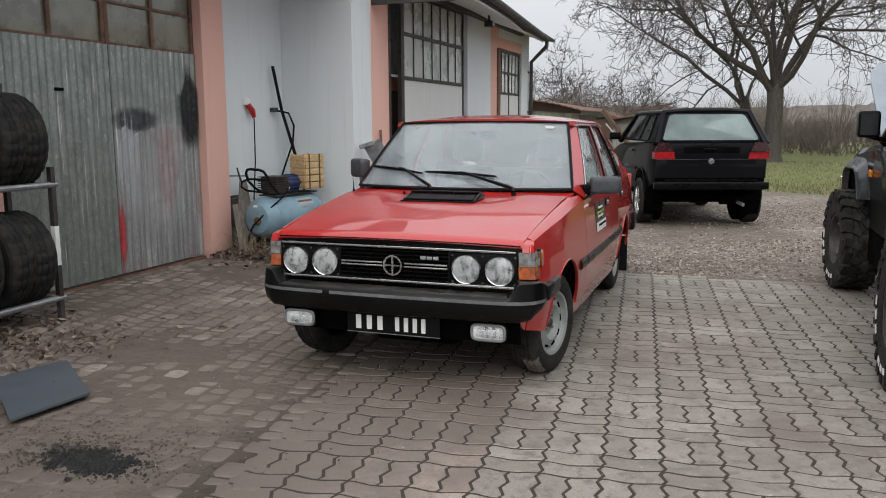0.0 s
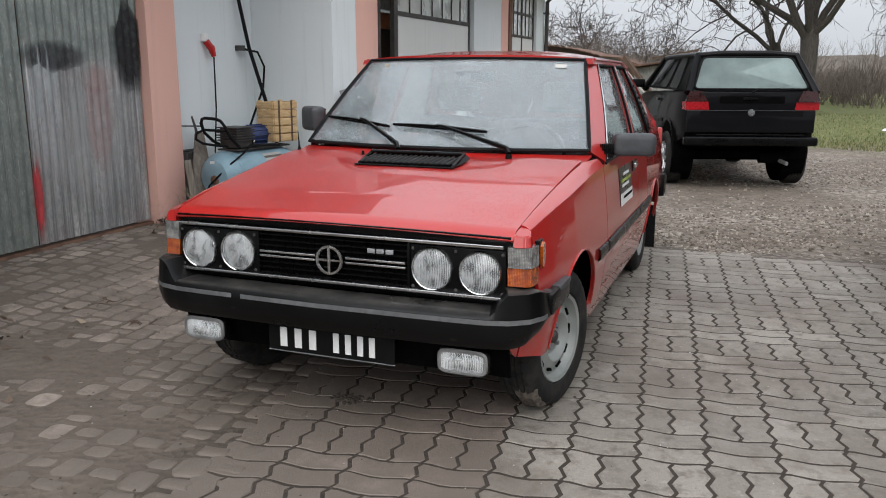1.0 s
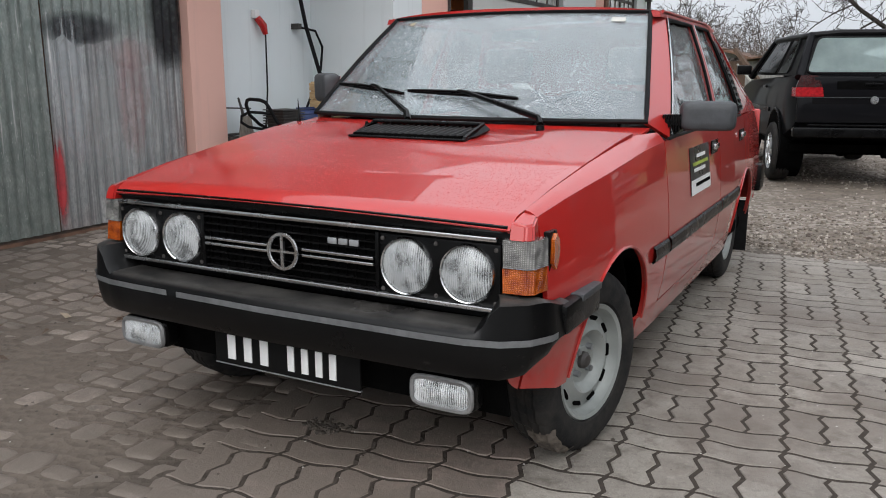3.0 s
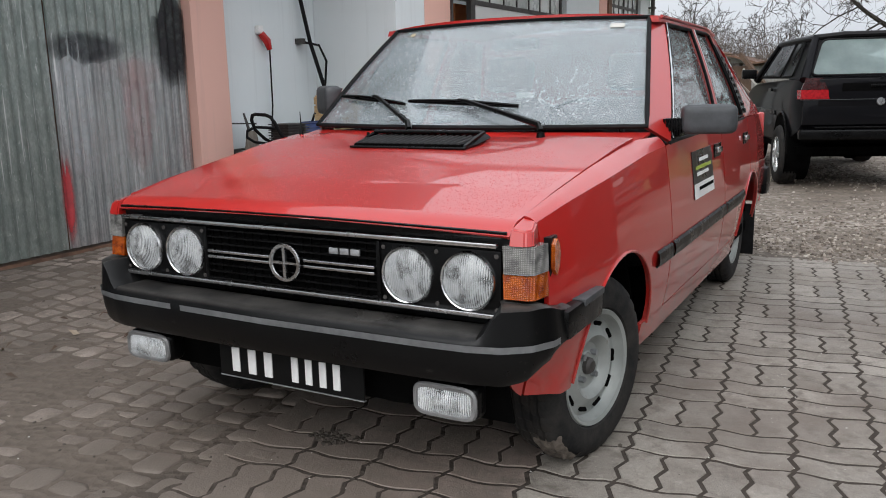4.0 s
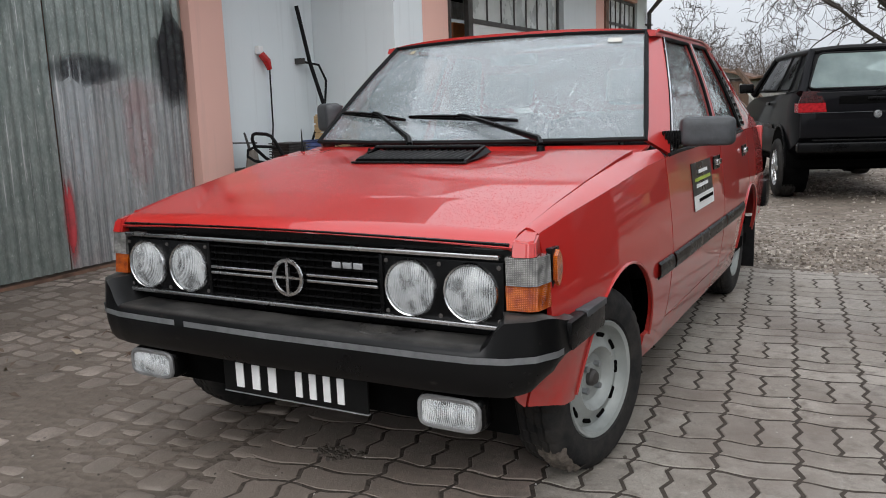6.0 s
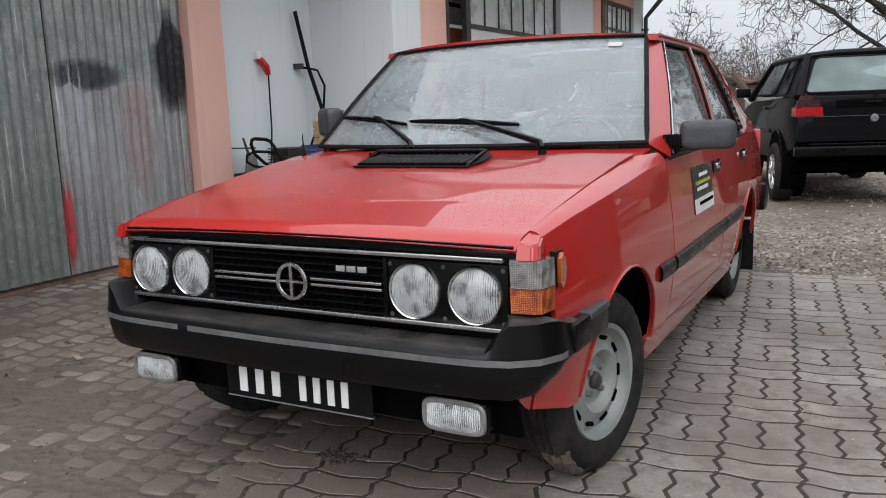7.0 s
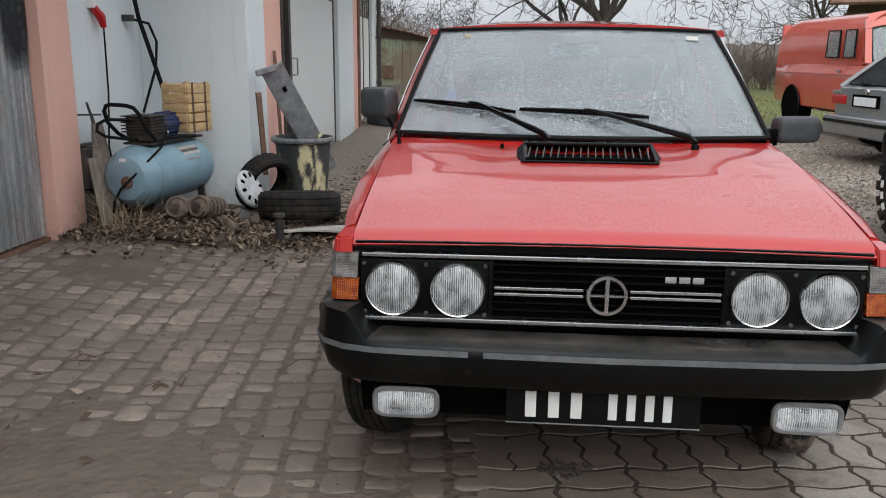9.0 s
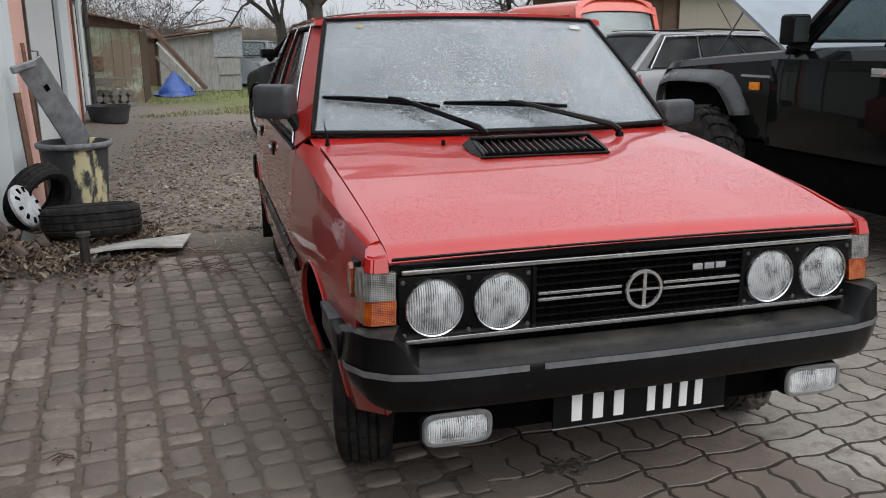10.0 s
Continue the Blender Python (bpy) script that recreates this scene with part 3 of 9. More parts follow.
def walls():
    w = M["wall"]
    whole("wall_garage", box(-5.2, WX, 7.12, 8.72, -0.1, 3.5), w, "pale blue-grey rendered garage wall", "wall", kind="structure")
    whole("wall_recess", box(WX + 0.003, BX, RY, RY + 0.3, -0.1, 3.2), w, "pale blue-grey rendered return wall", "wall", kind="structure")
    whole("wall_pier", box(BX - 0.3, BX - 0.002, RY + 0.3, 8.93, -0.1, 3.2), w, "pale grey rendered pier beside the workshop gate", "wall", kind="structure")
    whole("wall_pier_pink", box(BX - 0.3, BX, 8.93, 9.44, -0.1, 3.2), M["pink"], "salmon pink rendered gate pier with chipped edges", "wall", kind="structure")
    whole("wall_workshop", box(BX - 0.3, BX, 12.5, 14.1, -0.1, 3.2), w, "pale grey rendered workshop wall", "wall", kind="structure")
    whole("wall_workshop_pink", box(BX - 0.3, BX + 0.003, 14.1, 14.36, -0.1, 3.2), M["pink"], "salmon pink strip beside the small gate", "wall", kind="structure")
    whole("wall_above_gate", box(BX - 0.3, BX, 9.44, 12.5, 3.12, 3.2), w, "pale grey lintel over the workshop gate", "wall", kind="structure")
    whole("wall_above_small_gate", box(BX - 0.3, BX + 0.002, 14.36, 15.92, 2.74, 2.92), M["pink"], "salmon pink lintel over the small gate", "wall", kind="structure")
    whole("wall_over_lintel", box(BX - 0.3, BX + 0.001, 14.36, 15.92, 2.92, 3.2), w, "pale grey wall over the small gate", "wall", kind="structure")
    whole("wall_end", box(BX - 0.3, BX, 15.92, 16.5, -0.1, 3.2), w, "pale grey rendered end of the workshop wall", "wall", kind="structure")
    whole("wall_gable", box(-9.5, BX - 0.3, 16.2, 16.5, -0.1, 3.2), w, "rendered gable wall", "wall", kind="structure")
    whole("wall_left", box(-5.2, WX, -4.0, 3.95, -0.1, 3.5), w, "pale rendered garage wall", "wall", kind="structure")
    for n, (a, b) in enumerate(((6.757, 7.12), (3.95, 4.38))):
        whole("pillar_%d" % (n + 1), box(-5.2, PX, a, b, -0.1, 3.5, 0.012), M["pink"], "salmon pink rendered pillar beside the garage door", "pillar", kind="structure")
    whole("wall_lintel", box(-5.2, PX - 0.01, 4.38, 6.757, 2.78, 3.5), M["pink"], "salmon pink lintel over the garage door", "wall", kind="structure")
    whole("wall_back", box(-10.6, -10.3, -4.0, 18.5, -0.1, 3.2), w, "plain rear wall of the workshop", "wall", kind="structure")
    whole("workshop_floor", box(-10.3, -4.9, 8.75, 18.0, -0.1, 0.02), M["dark"], "dark workshop floor", "floor", kind="structure")
    whole("garage_back_wall", box(-10.3, -5.2, 8.72, 8.75, -0.1, 3.2), w, "inner dividing wall of the workshop", "wall", kind="structure")
    # roofs
    bm = prism([(-10.2, 4.6), (-3.7, 3.3), (-3.7, 3.48), (-10.2, 4.78)], -4.3, 8.7)
    whole("roof_garage", bm, M["darksteel"], "dark sheet garage roof", "roof", kind="structure")


walls()


def eave():
    """Deep eave over the gates, wide at the near end and narrow at the far one."""
    t = thing("eave_roof", Matrix(), "dark-edged workshop roof with a pale boarded soffit", "roof", kind="structure")
    y0, y1 = 9.0, 15.75
    xo0, xo1 = -2.98, -3.42

    def under(u, v):
        y = lerp(y0, y1, u)
        xo = lerp(xo0, xo1, u)
        return (lerp(BX + 0.004, xo, v), y, lerp(3.19, 2.96, v))
    part("soffit", surf(under, 24, 2, 0.03), M["gatewhite"], t, "pale boarded soffit")

    def over(u, v):
        y = lerp(y0 - 0.03, y1 + 0.9, u)
        xo = lerp(xo0, xo1, u) + 0.05
        return (lerp(-9.9, xo, v), y, lerp(4.5, 3.06, v))
    part("roof_sheet", surf(over, 24, 4, 0.05), M["darksteel"], t, "dark bitumen roof sheet")
    part("fascia", bar((xo0, y0, 3.02), (xo1, y1, 3.02), 0.05, 0.12), M["darksteel"], t)
    part("gable_board", bar((BX - 0.1, y0 - 0.02, 2.83), (xo0 + 0.02, y0 - 0.02, 2.83), 0.05, 0.13), M["darksteel"], t, "dark steel beam at the near end")
    part("wall_plate", box(BX + 0.006, BX + 0.10, y0, y1, 3.07, 3.165), M["darksteel"], t, "dark wall plate under the soffit")
    g = thing("gutter", Matrix(), "dark brown gutter with a downpipe at the wall's end", "gutter")
    part("trough", tube([(xo0 + 0.07, y0, 3.05), (xo1 + 0.07, y1 + 0.05, 3.0)], 0.055, 10), M["darksteel"], g)
    part("downpipe", tube([(xo1 + 0.07, y1, 2.98), (xo1 + 0.07, y1, 2.86), (BX + 0.07, 16.42, 2.62), (BX + 0.07, 16.42, 0.05)], 0.045, 10), M["darksteel"], g)
    for z in (0.7, 1.6, 2.4):
        part("bracket", box(BX + 0.0, BX + 0.13, 16.36, 16.48, z, z + 0.03), M["darksteel"], g)
    f = thing("flood_lamp", Matrix(), "small dark floodlight fixed under the eave", "lamp")
    part("housing", box(-3.62, -3.49, 12.3, 12.46, 2.86, 2.95, 0.01), M["darksteel"], f)
    part("lamp_glass", box(-3.488, -3.48, 12.32, 12.44, 2.875, 2.935), M["winglass"], f)
    part("arm", bar((-3.56, 12.38, 2.94), (-3.56, 12.38, 3.09), 0.03, 0.03), M["darksteel"], f)


eave()


def corrugated(y0, y1, z0, z1, x, pitch=0.076, depth=0.0075):
    n = int((y1 - y0) / pitch * 8)

    def fn(u, v):
        y = lerp(y0, y1, u)
        return (x + depth * math.sin(2 * math.pi * y / pitch) + 0.006 * noise.noise((y * 2, v * 2.0, 3.0)), y, lerp(z0, z1, v))
    return surf(fn, n, 6, 0.003)


def garage_door():
    t = thing("garage_door", Matrix(), "grey-green corrugated steel garage door with black overspray and window band", "garage door", kind="structure")
    zb, zt, top = 0.12, 2.06, 2.76
    for k, (a, b) in enumerate(((4.39, 5.567), (5.573, 6.75))):
        leaf = part("door_leaf", corrugated(a + 0.003, b - 0.003, zb, zt, DX), M["zinc"], t, "corrugated galvanised sheet, scuffed and streaked")
        bm = bmesh.new()
        for y in (a + 0.02, (a + b) / 2, b - 0.02):
            box(DX - 0.05, DX - 0.012, y - 0.02, y + 0.02, zb, top, 0, 1, bm)
        for z in (zb + 0.02, zt, top - 0.02):
            box(DX - 0.046, DX - 0.014, a, b, z - 0.022, z + 0.022, 0, 1, bm)
        part("door_frame", bm, M["rust"], leaf, "rusty brown steel frame")
        for a2, b2 in ((a + 0.04, (a + b) / 2 - 0.02), ((a + b) / 2 + 0.02, b - 0.04)):
            part("pane", box(DX - 0.04, DX - 0.034, a2, b2, zt + 0.022, top - 0.042), M["winglass"], leaf, "dusty window pane")
            part("glazing_bar", box(DX - 0.034, DX - 0.018, a2 - 0.01, b2 + 0.01, 2.40, 2.425), M["rust"], leaf)
    part("pull_hole", box(DX + 0.006, DX + 0.022, 4.96, 5.05, 1.66, 1.685, 0.006), M["dark"], t, "black pull slot")
    part("rail", box(DX - 0.03, DX + 0.02, 4.39, 6.75, 0.078, 0.10), M["rust"], t, "rusty door rail")


garage_door()


def spray_sheen_patch(name, cy, cz, ry, rz, mat, seed, x=DX + 0.0115):
    """A patch of overspray or painted sheen on the corrugated sheet with a soft, uneven outline."""
    bm = bmesh.new()
    n = 40
    cols = 26
    for i in range(cols):
        ya, yb = cy - ry + 2 * ry * i / cols, cy - ry + 2 * ry * (i + 1) / cols

        def ext(y, s):
            q = max(0.0, 1 - ((y - cy) / ry) ** 2) ** 0.5
            return cz + s * rz * q * (0.72 + 0.5 * noise.noise((y * 9, seed, s * 3.0)))

        def px(y):
            return x - 0.0085 + 0.009 * math.sin(2 * math.pi * y / 0.076)
        vs = [bm.verts.new((px(ya) + 0.004, ya, ext(ya, -1))), bm.verts.new((px(yb) + 0.004, yb, ext(yb, -1))),
              bm.verts.new((px(yb) + 0.004, yb, ext(yb, 1))), bm.verts.new((px(ya) + 0.004, ya, ext(ya, 1)))]
        bm.faces.new(vs)
    ob = mesh_object(name, bm, mat)
    return ob


def spray_sheen_mat(name, color, density):
    m = Mat(name, 0.5, 0.2, color)
    mx = m.t.nodes.new("ShaderNodeMixShader")
    tr = m.t.nodes.new("ShaderNodeBsdfTransparent")
    co = m.t.nodes.new("ShaderNodeTexCoord").outputs["Generated"]
    d = m.t.nodes.new("ShaderNodeVectorMath")
    d.operation = "DISTANCE"
    d.inputs[1].default_value = (0.5, 0.5, 0.5)
    fl = m.t.nodes.new("ShaderNodeMapping")
    fl.inputs["Scale"].default_value = (0.0, 1.0, 1.0)
    fl.inputs["Location"].default_value = (0.5, 0.0, 0.0)
    m.link(co, fl.inputs[0])
    m.link(fl.outputs[0], d.inputs[0])
    edge = m.ramp(d.outputs["Value"], (0.28, density), (0.50, 0.0))
    m.link(m.math("MULTIPLY", edge, m.ramp(m.noise(9, 6, 0.7), (0.3, 0.55), (0.6, 1.0))), mx.inputs[0])
    m.link(tr.outputs[0], mx.inputs[1])
    m.link(m.b.outputs[0], mx.inputs[2])
    m.link(mx.outputs[0], m.out.inputs[0])
    return m.m


# black marks are overspray; the silver-blue patch below paints a sheen on the zinc
for cy, cz, ry, rz, col, dens, seed in ((5.86, 1.45, 0.34, 0.15, (0.035, 0.038, 0.045), 0.75, 1.0), (6.62, 1.50, 0.20, 0.50, (0.012, 0.012, 0.014), 1.0, 2.0),
                                        (5.75, 1.05, 0.16, 0.75, (0.66, 0.69, 0.71), 0.40, 3.0), (6.15, 0.75, 0.42, 0.62, (0.58, 0.59, 0.58), 0.40, 4.0),
                                        (6.28, 1.28, 0.24, 0.16, (0.60, 0.50, 0.48), 0.35, 7.0), (5.60, 0.42, 0.05, 0.42, (0.55, 0.06, 0.07), 0.9, 5.0), (6.25, 1.0, 0.16, 0.55, (0.50, 0.26, 0.26), 0.35, 6.0)):
    ob = spray_sheen_patch("spray_mark", cy, cz, ry, rz, spray_sheen_mat("overspray_%d" % seed, col, dens), seed, DX + 0.012)
    ob.parent = bpy.data.objects["garage_door"]


M["orangebox"] = simple("orange_plastic", (0.55, 0.16, 0.04), 0.5, vary=0.2, scale=8)


def workshop_gate():
    t = thing("workshop_gate", Matrix(), "white sheet-metal workshop gate with a band of small panes, standing ajar", "gate", kind="structure")
    x, a, b = BX - 0.06, 10.09, 12.44
    part("lower_panel", box(x - 0.02, x, a, b, 0.08, 1.99), M["gatewhite"], t, "white painted sheet panel")
    bm = bmesh.new()
    for z in (1.99, 2.56, 3.09):
        box(x - 0.03, x + 0.012, a, b, z - 0.025, z + 0.025, 0, 1, bm)
    for y in (a + 0.02, b - 0.02):
        box(x - 0.031, x + 0.013, y - 0.025, y + 0.025, 0.06, 3.11, 0, 1, bm)
    part("steel_frame", bm, M["darksteel"], t, "dark steel frame")
    n = 7
    for i in range(n):
        y0, y1 = lerp(a + 0.045, b - 0.045, i / n), lerp(a + 0.045, b - 0.045, (i + 1) / n)
        for z0, z1 in ((2.015, 2.535), (2.585, 3.065)):
            part("pane", box(x - 0.012, x - 0.006, y0 + 0.008, y1 - 0.008, z0, z1), M["gateglass"], t, "dusty pane, paled to stand for reflections")
        if i:
            part("glazing_bar", box(x - 0.02, x + 0.008, y0 - 0.008, y0 + 0.008, 2.015, 3.065), M["darksteel"], t)
    part("handle", tube([(x + 0.01, 10.17, 1.08), (x + 0.06, 10.17, 1.08), (x + 0.06, 10.17, 1.25), (x + 0.01, 10.17, 1.25)], 0.009, 8), M["steel"], t, "steel pull handle")
    # jamb and stile coloured dark to paint the shade of the gap beside the gate
    part("jamb", box(BX - 0.08, BX + 0.02, 9.442, 9.475, 0, 3.1), M["darksteel"], t, "steel jamb darkened to stand for the black gap")
    part("edge_stile", box(BX - 0.10, BX - 0.046, 10.045, 10.09, 0.05, 3.1), M["darksteel"], t, "gate edge darkened to stand for the black gap")
    s = thing("small_gate", Matrix(), "small white gate with dark-framed windows in a pink surround", "gate", kind="structure")
    a, b = 14.40, 15.90
    part("lower_panel", box(x - 0.02, x, a, b, 0.08, 1.92), M["gatewhite"], s)
    bm = bmesh.new()
    for z in (1.94, 2.32, 2.70):
        box(x - 0.03, x + 0.012, a, b, z - 0.022, z + 0.022, 0, 1, bm)
    for y in (a + 0.02, (a + b) / 2, b - 0.02):
        box(x - 0.031, x + 0.013, y - 0.025, y + 0.025, 0.06, 2.72, 0, 1, bm)
    part("steel_frame", bm, M["darksteel"], s, "dark steel frame")
    for i in range(6):
        y0, y1 = lerp(a + 0.045, b - 0.045, i / 6), lerp(a + 0.045, b - 0.045, (i + 1) / 6)
        for z0, z1 in ((1.962, 2.298), (2.342, 2.678)):
            part("pane", box(x - 0.012, x - 0.006, y0 + 0.008, y1 - 0.008, z0, z1), M["gateglass"], s)
        if i not in (0, 3):
            part("glazing_bar", box(x - 0.02, x + 0.008, y0 - 0.008, y0 + 0.008, 1.962, 2.678), M["darksteel"], s)
    part("jamb", box(BX - 0.1, BX + 0.035, 14.30, 14.38, 0, 2.72), M["rust"], s, "rust-brown jamb post")
    # what shows inside the open gap
    sign = thing("notice_board", pose(-4.75, 11.45, 2.12, 0, 0, 90), "pale notice board with dark lettering bars inside the workshop", "sign")
    part("board", box(-0.8, 0.8, -0.01, 0.01, 0.0, 1.2), M["gatewhite"], sign)
    for i, (u, w, z) in enumerate(((-0.7, 0.6, 1.02), (-0.7, 0.5, 0.9), (-0.65, 0.5, 0.45), (-0.6, 0.4, 0.2))):
        part("lettering_bar", box(u, u + w, -0.014, -0.0105, z, z + 0.05), M["dark"], sign)
    cab = thing("tool_cabinet", pose(-5.07, 11.4, 0.02), "brown wooden tool cabinet inside the workshop", "cabinet")
    part("body", box(-0.3, 0.3, -0.4, 0.6, 0.0, 1.86, 0.01), M["brownwood"], cab)
    part("cabinet_door", box(0.302, 0.318, -0.36, 0.56, 0.06, 1.80, 0.004), M["brownwood"], cab)
    part("cabinet_top", box(-0.31, 0.33, -0.41, 0.61, 1.86, 2.06, 0.006), M["orangebox"], cab, "orange box lid on top")


workshop_gate()
slanted([o for o in bpy.data.objects if o.name in ("wall_workshop", "wall_workshop_pink", "wall_above_gate", "wall_above_small_gate", "wall_over_lintel", "wall_end", "wall_gable")])
for front in ("eave_roof", "gutter", "flood_lamp", "workshop_gate", "small_gate"):
    slanted(bpy.data.objects[front].children)


# ---- the red saloon ----
CX, CY = -1.545, 4.41      # middle of the front axle on the ground
HUB_Z, WHEELBASE = 0.285, 2.50


def road_wheel(name, parent, x, y, side, steer, r=0.287, width=0.165, rim_r=0.178, mats=None, holes=10, lug=0.006, blocks=64, hub=True):
    """Tyre with grooved tread on a pressed steel rim. side +1: its outside looks to +x."""
    mats = mats or (M["tyre"], M["rim"])
    w = new(name)
    w.parent = parent
    w.matrix_basis = pose(x, y, r - 0.004, 0, 0, steer) @ pose(0, 0, 0, 0, 0, 90 if side > 0 else -90)
    h = width / 2
    prof = [(rim_r, h * 0.80), (rim_r + 0.012, h * 0.98), (rim_r + (r - rim_r) * 0.5, h * 1.06), (r - 0.028, h * 0.98), (r - 0.010, h * 0.86), (r - 0.002, h * 0.70)]
    gro = [0.52, 0.50, 0.20, 0.18, -0.18, -0.20, -0.50, -0.52]
    tread = []
    for k in range(0, len(gro), 2):
        tread += [(r, h * gro[k] + (0.004 if gro[k] > 0 else 0.004)), (r - 0.008, h * gro[k]), (r - 0.008, h * gro[k + 1]), (r, h * gro[k + 1] - 0.004)]
    prof = prof + tread + [(q[0], -q[1]) for q in prof[::-1]]
    first, last = 4, len(prof) - 5

    def wob(i, k):
        if k < first or k > last:
            return 0.0
        ph = (i + (2 if k > len(prof) / 2 else 0)) % 4
        return -lug if ph == 0 else 0.0
    bm = lathe(prof, blocks * 2, closed=True, wobble=wob)
    part("tyre", bm, mats[0], w, "black rubber tyre with worn tread")
    # rim seen from its outside (local -y is outside after the turn)
    o = -1.0
    pr = [(rim_r + 0.006, o * h * 0.88), (rim_r + 0.002, o * h * 0.96), (rim_r - 0.010, o * h * 0.90), (rim_r - 0.014, o * h * 0.62), (rim_r - 0.022, o * h * 0.50),
          (rim_r - 0.032, o * h * 0.50), (rim_r - 0.062, o * h * 0.68), (rim_r - 0.078, o * h * 0.78), (rim_r - 0.092, o * h * 0.66), (rim_r - 0.104, o * h * 0.42),
          (0.045, o * h * 0.40), (0.04, o * h * 0.46), (0.0, o * h * 0.46)]
    rim = part("rim", lathe(pr, 60, caps=False), mats[1], w, "pressed steel rim" if holes else "alloy rim")
    part("drum", lathe([(rim_r, h * 0.8), (rim_r * 0.9, -h * 0.2), (0.0, -h * 0.25)], 32, caps=False), M["dark"], w)
    if holes:
        for i in range(holes):
            a = 2 * math.pi * i / holes
            m = Matrix.Rotation(a, 4, "Y") @ Matrix.Translation((rim_r - 0.047, o * h * 0.575, 0)) @ Matrix.Rotation(radians(-33), 4, "Z")
            part("vent_hole", box(-0.012, 0.012, -0.004, 0.006, -0.021, 0.021, 0.006, 2, None, m), M["dark"], rim)
    if hub:
        part("hub_cap", lathe([(0.0, o * (h * 0.46 + 0.024)), (0.018, o * (h * 0.46 + 0.021)), (0.026, o * (h * 0.46 + 0.012)), (0.028, o * h * 0.42)], 20), M["darksteel"], rim, "dull dark hub cap")
        for i in range(4):
            a = 2 * math.pi * (i + 0.5) / 4
            m = Matrix.Translation((0.05 * math.cos(a), 0, 0.05 * math.sin(a)))
            part("wheel_bolt", lathe([(0.0, o * (h * 0.40 + 0.022)), (0.010, o * (h * 0.40 + 0.02)), (0.010, o * h * 0.38)], 6, m), M["steel"], rim)
    return w


RED = M["red"]
M["redbead"] = paint("red_paint_under_water", (0.40, 0.012, 0.009), (0.42, 0.018, 0.014), drops=False)


def skylit_drop_mat():
    # opaque pale grey: the sky light refracted by clear drops is put into the colour
    m = Mat("rain_water", 0.07, 0.0, (0.57, 0.60, 0.62))
    m.b.inputs["Transmission Weight"].default_value = 0.0
    m.b.inputs["IOR"].default_value = 1.33
    return m.m


M["skylit_drop"] = skylit_drop_mat()
M["flare2"] = simple("dull_black_louvre", (0.055, 0.055, 0.056), 0.5, vary=0.2, scale=20)
car = thing("saloon_car", pose(CX, CY, 0), "red eighties hatchback saloon wet with rain, black bumpers, four round headlamps", "car")

PLAN = [(-0.585, 0.735), (-0.50, 0.762), (-0.30, 0.786), (0.0, 0.808), (0.6, 0.822), (2.0, 0.825), (2.8, 0.805), (3.25, 0.775)]
RIDGE = [(-0.585, 0.785), (-0.3, 0.835), (0.0, 0.870), (0.35, 0.905), (0.75, 0.925), (2.6, 0.935), (3.25, 0.925)]


def side_x(y, z):
    w = table(PLAN, y)
    zr = table(RIDGE, y)
    if z > 0.60:
        return w - 0.034 * ((z - 0.60) / max(0.05, zr - 0.60)) ** 1.4
    return w - 0.05 * ((0.60 - z) / 0.36) ** 2 - 0.06 * smooth((-0.33 - y) / 0.2) * smooth((0.5 - z) / 0.12)


def arch(y, yh, r=0.335):
    d = r * r - (y - yh) ** 2
    return HUB_Z + 0.015 + math.sqrt(d) if d > 0 else 0.0


def side_panel(y0, y1, zb, zt, sgn, step=0.02, rows=14, yh=None, gap=0.004):
    """Outer skin between two stations; zb and zt are tables by station."""
    n = max(2, int((y1 - y0) / step))

    def fn(u, v):
        y = lerp(y0 + gap, y1 - gap, u)
        lo = zb(y)
        if yh is not None:
            lo = max(lo, arch(y, yh))
        hi = max(zt(y), lo + 0.004)
        z = lerp(lo, hi, v)
        return (sgn * side_x(y, z), y, z)
    return surf(fn, n, rows, 0.014)


SILL = [(-0.585, 0.36), (-0.47, 0.345), (-0.38, 0.325), (-0.33, 0.31), (0.30, 0.28), (0.5, 0.255), (2.1, 0.255), (3.25, 0.36)]


def hood_z(y):
    return table([(-0.585, 0.812), (-0.53, 0.824), (-0.3, 0.868), (0.0, 0.914), (0.25, 0.945), (0.42, 0.962)], y)


def hood_half(y):
    return lerp(0.692, 0.722, (y + 0.585) / 1.0)


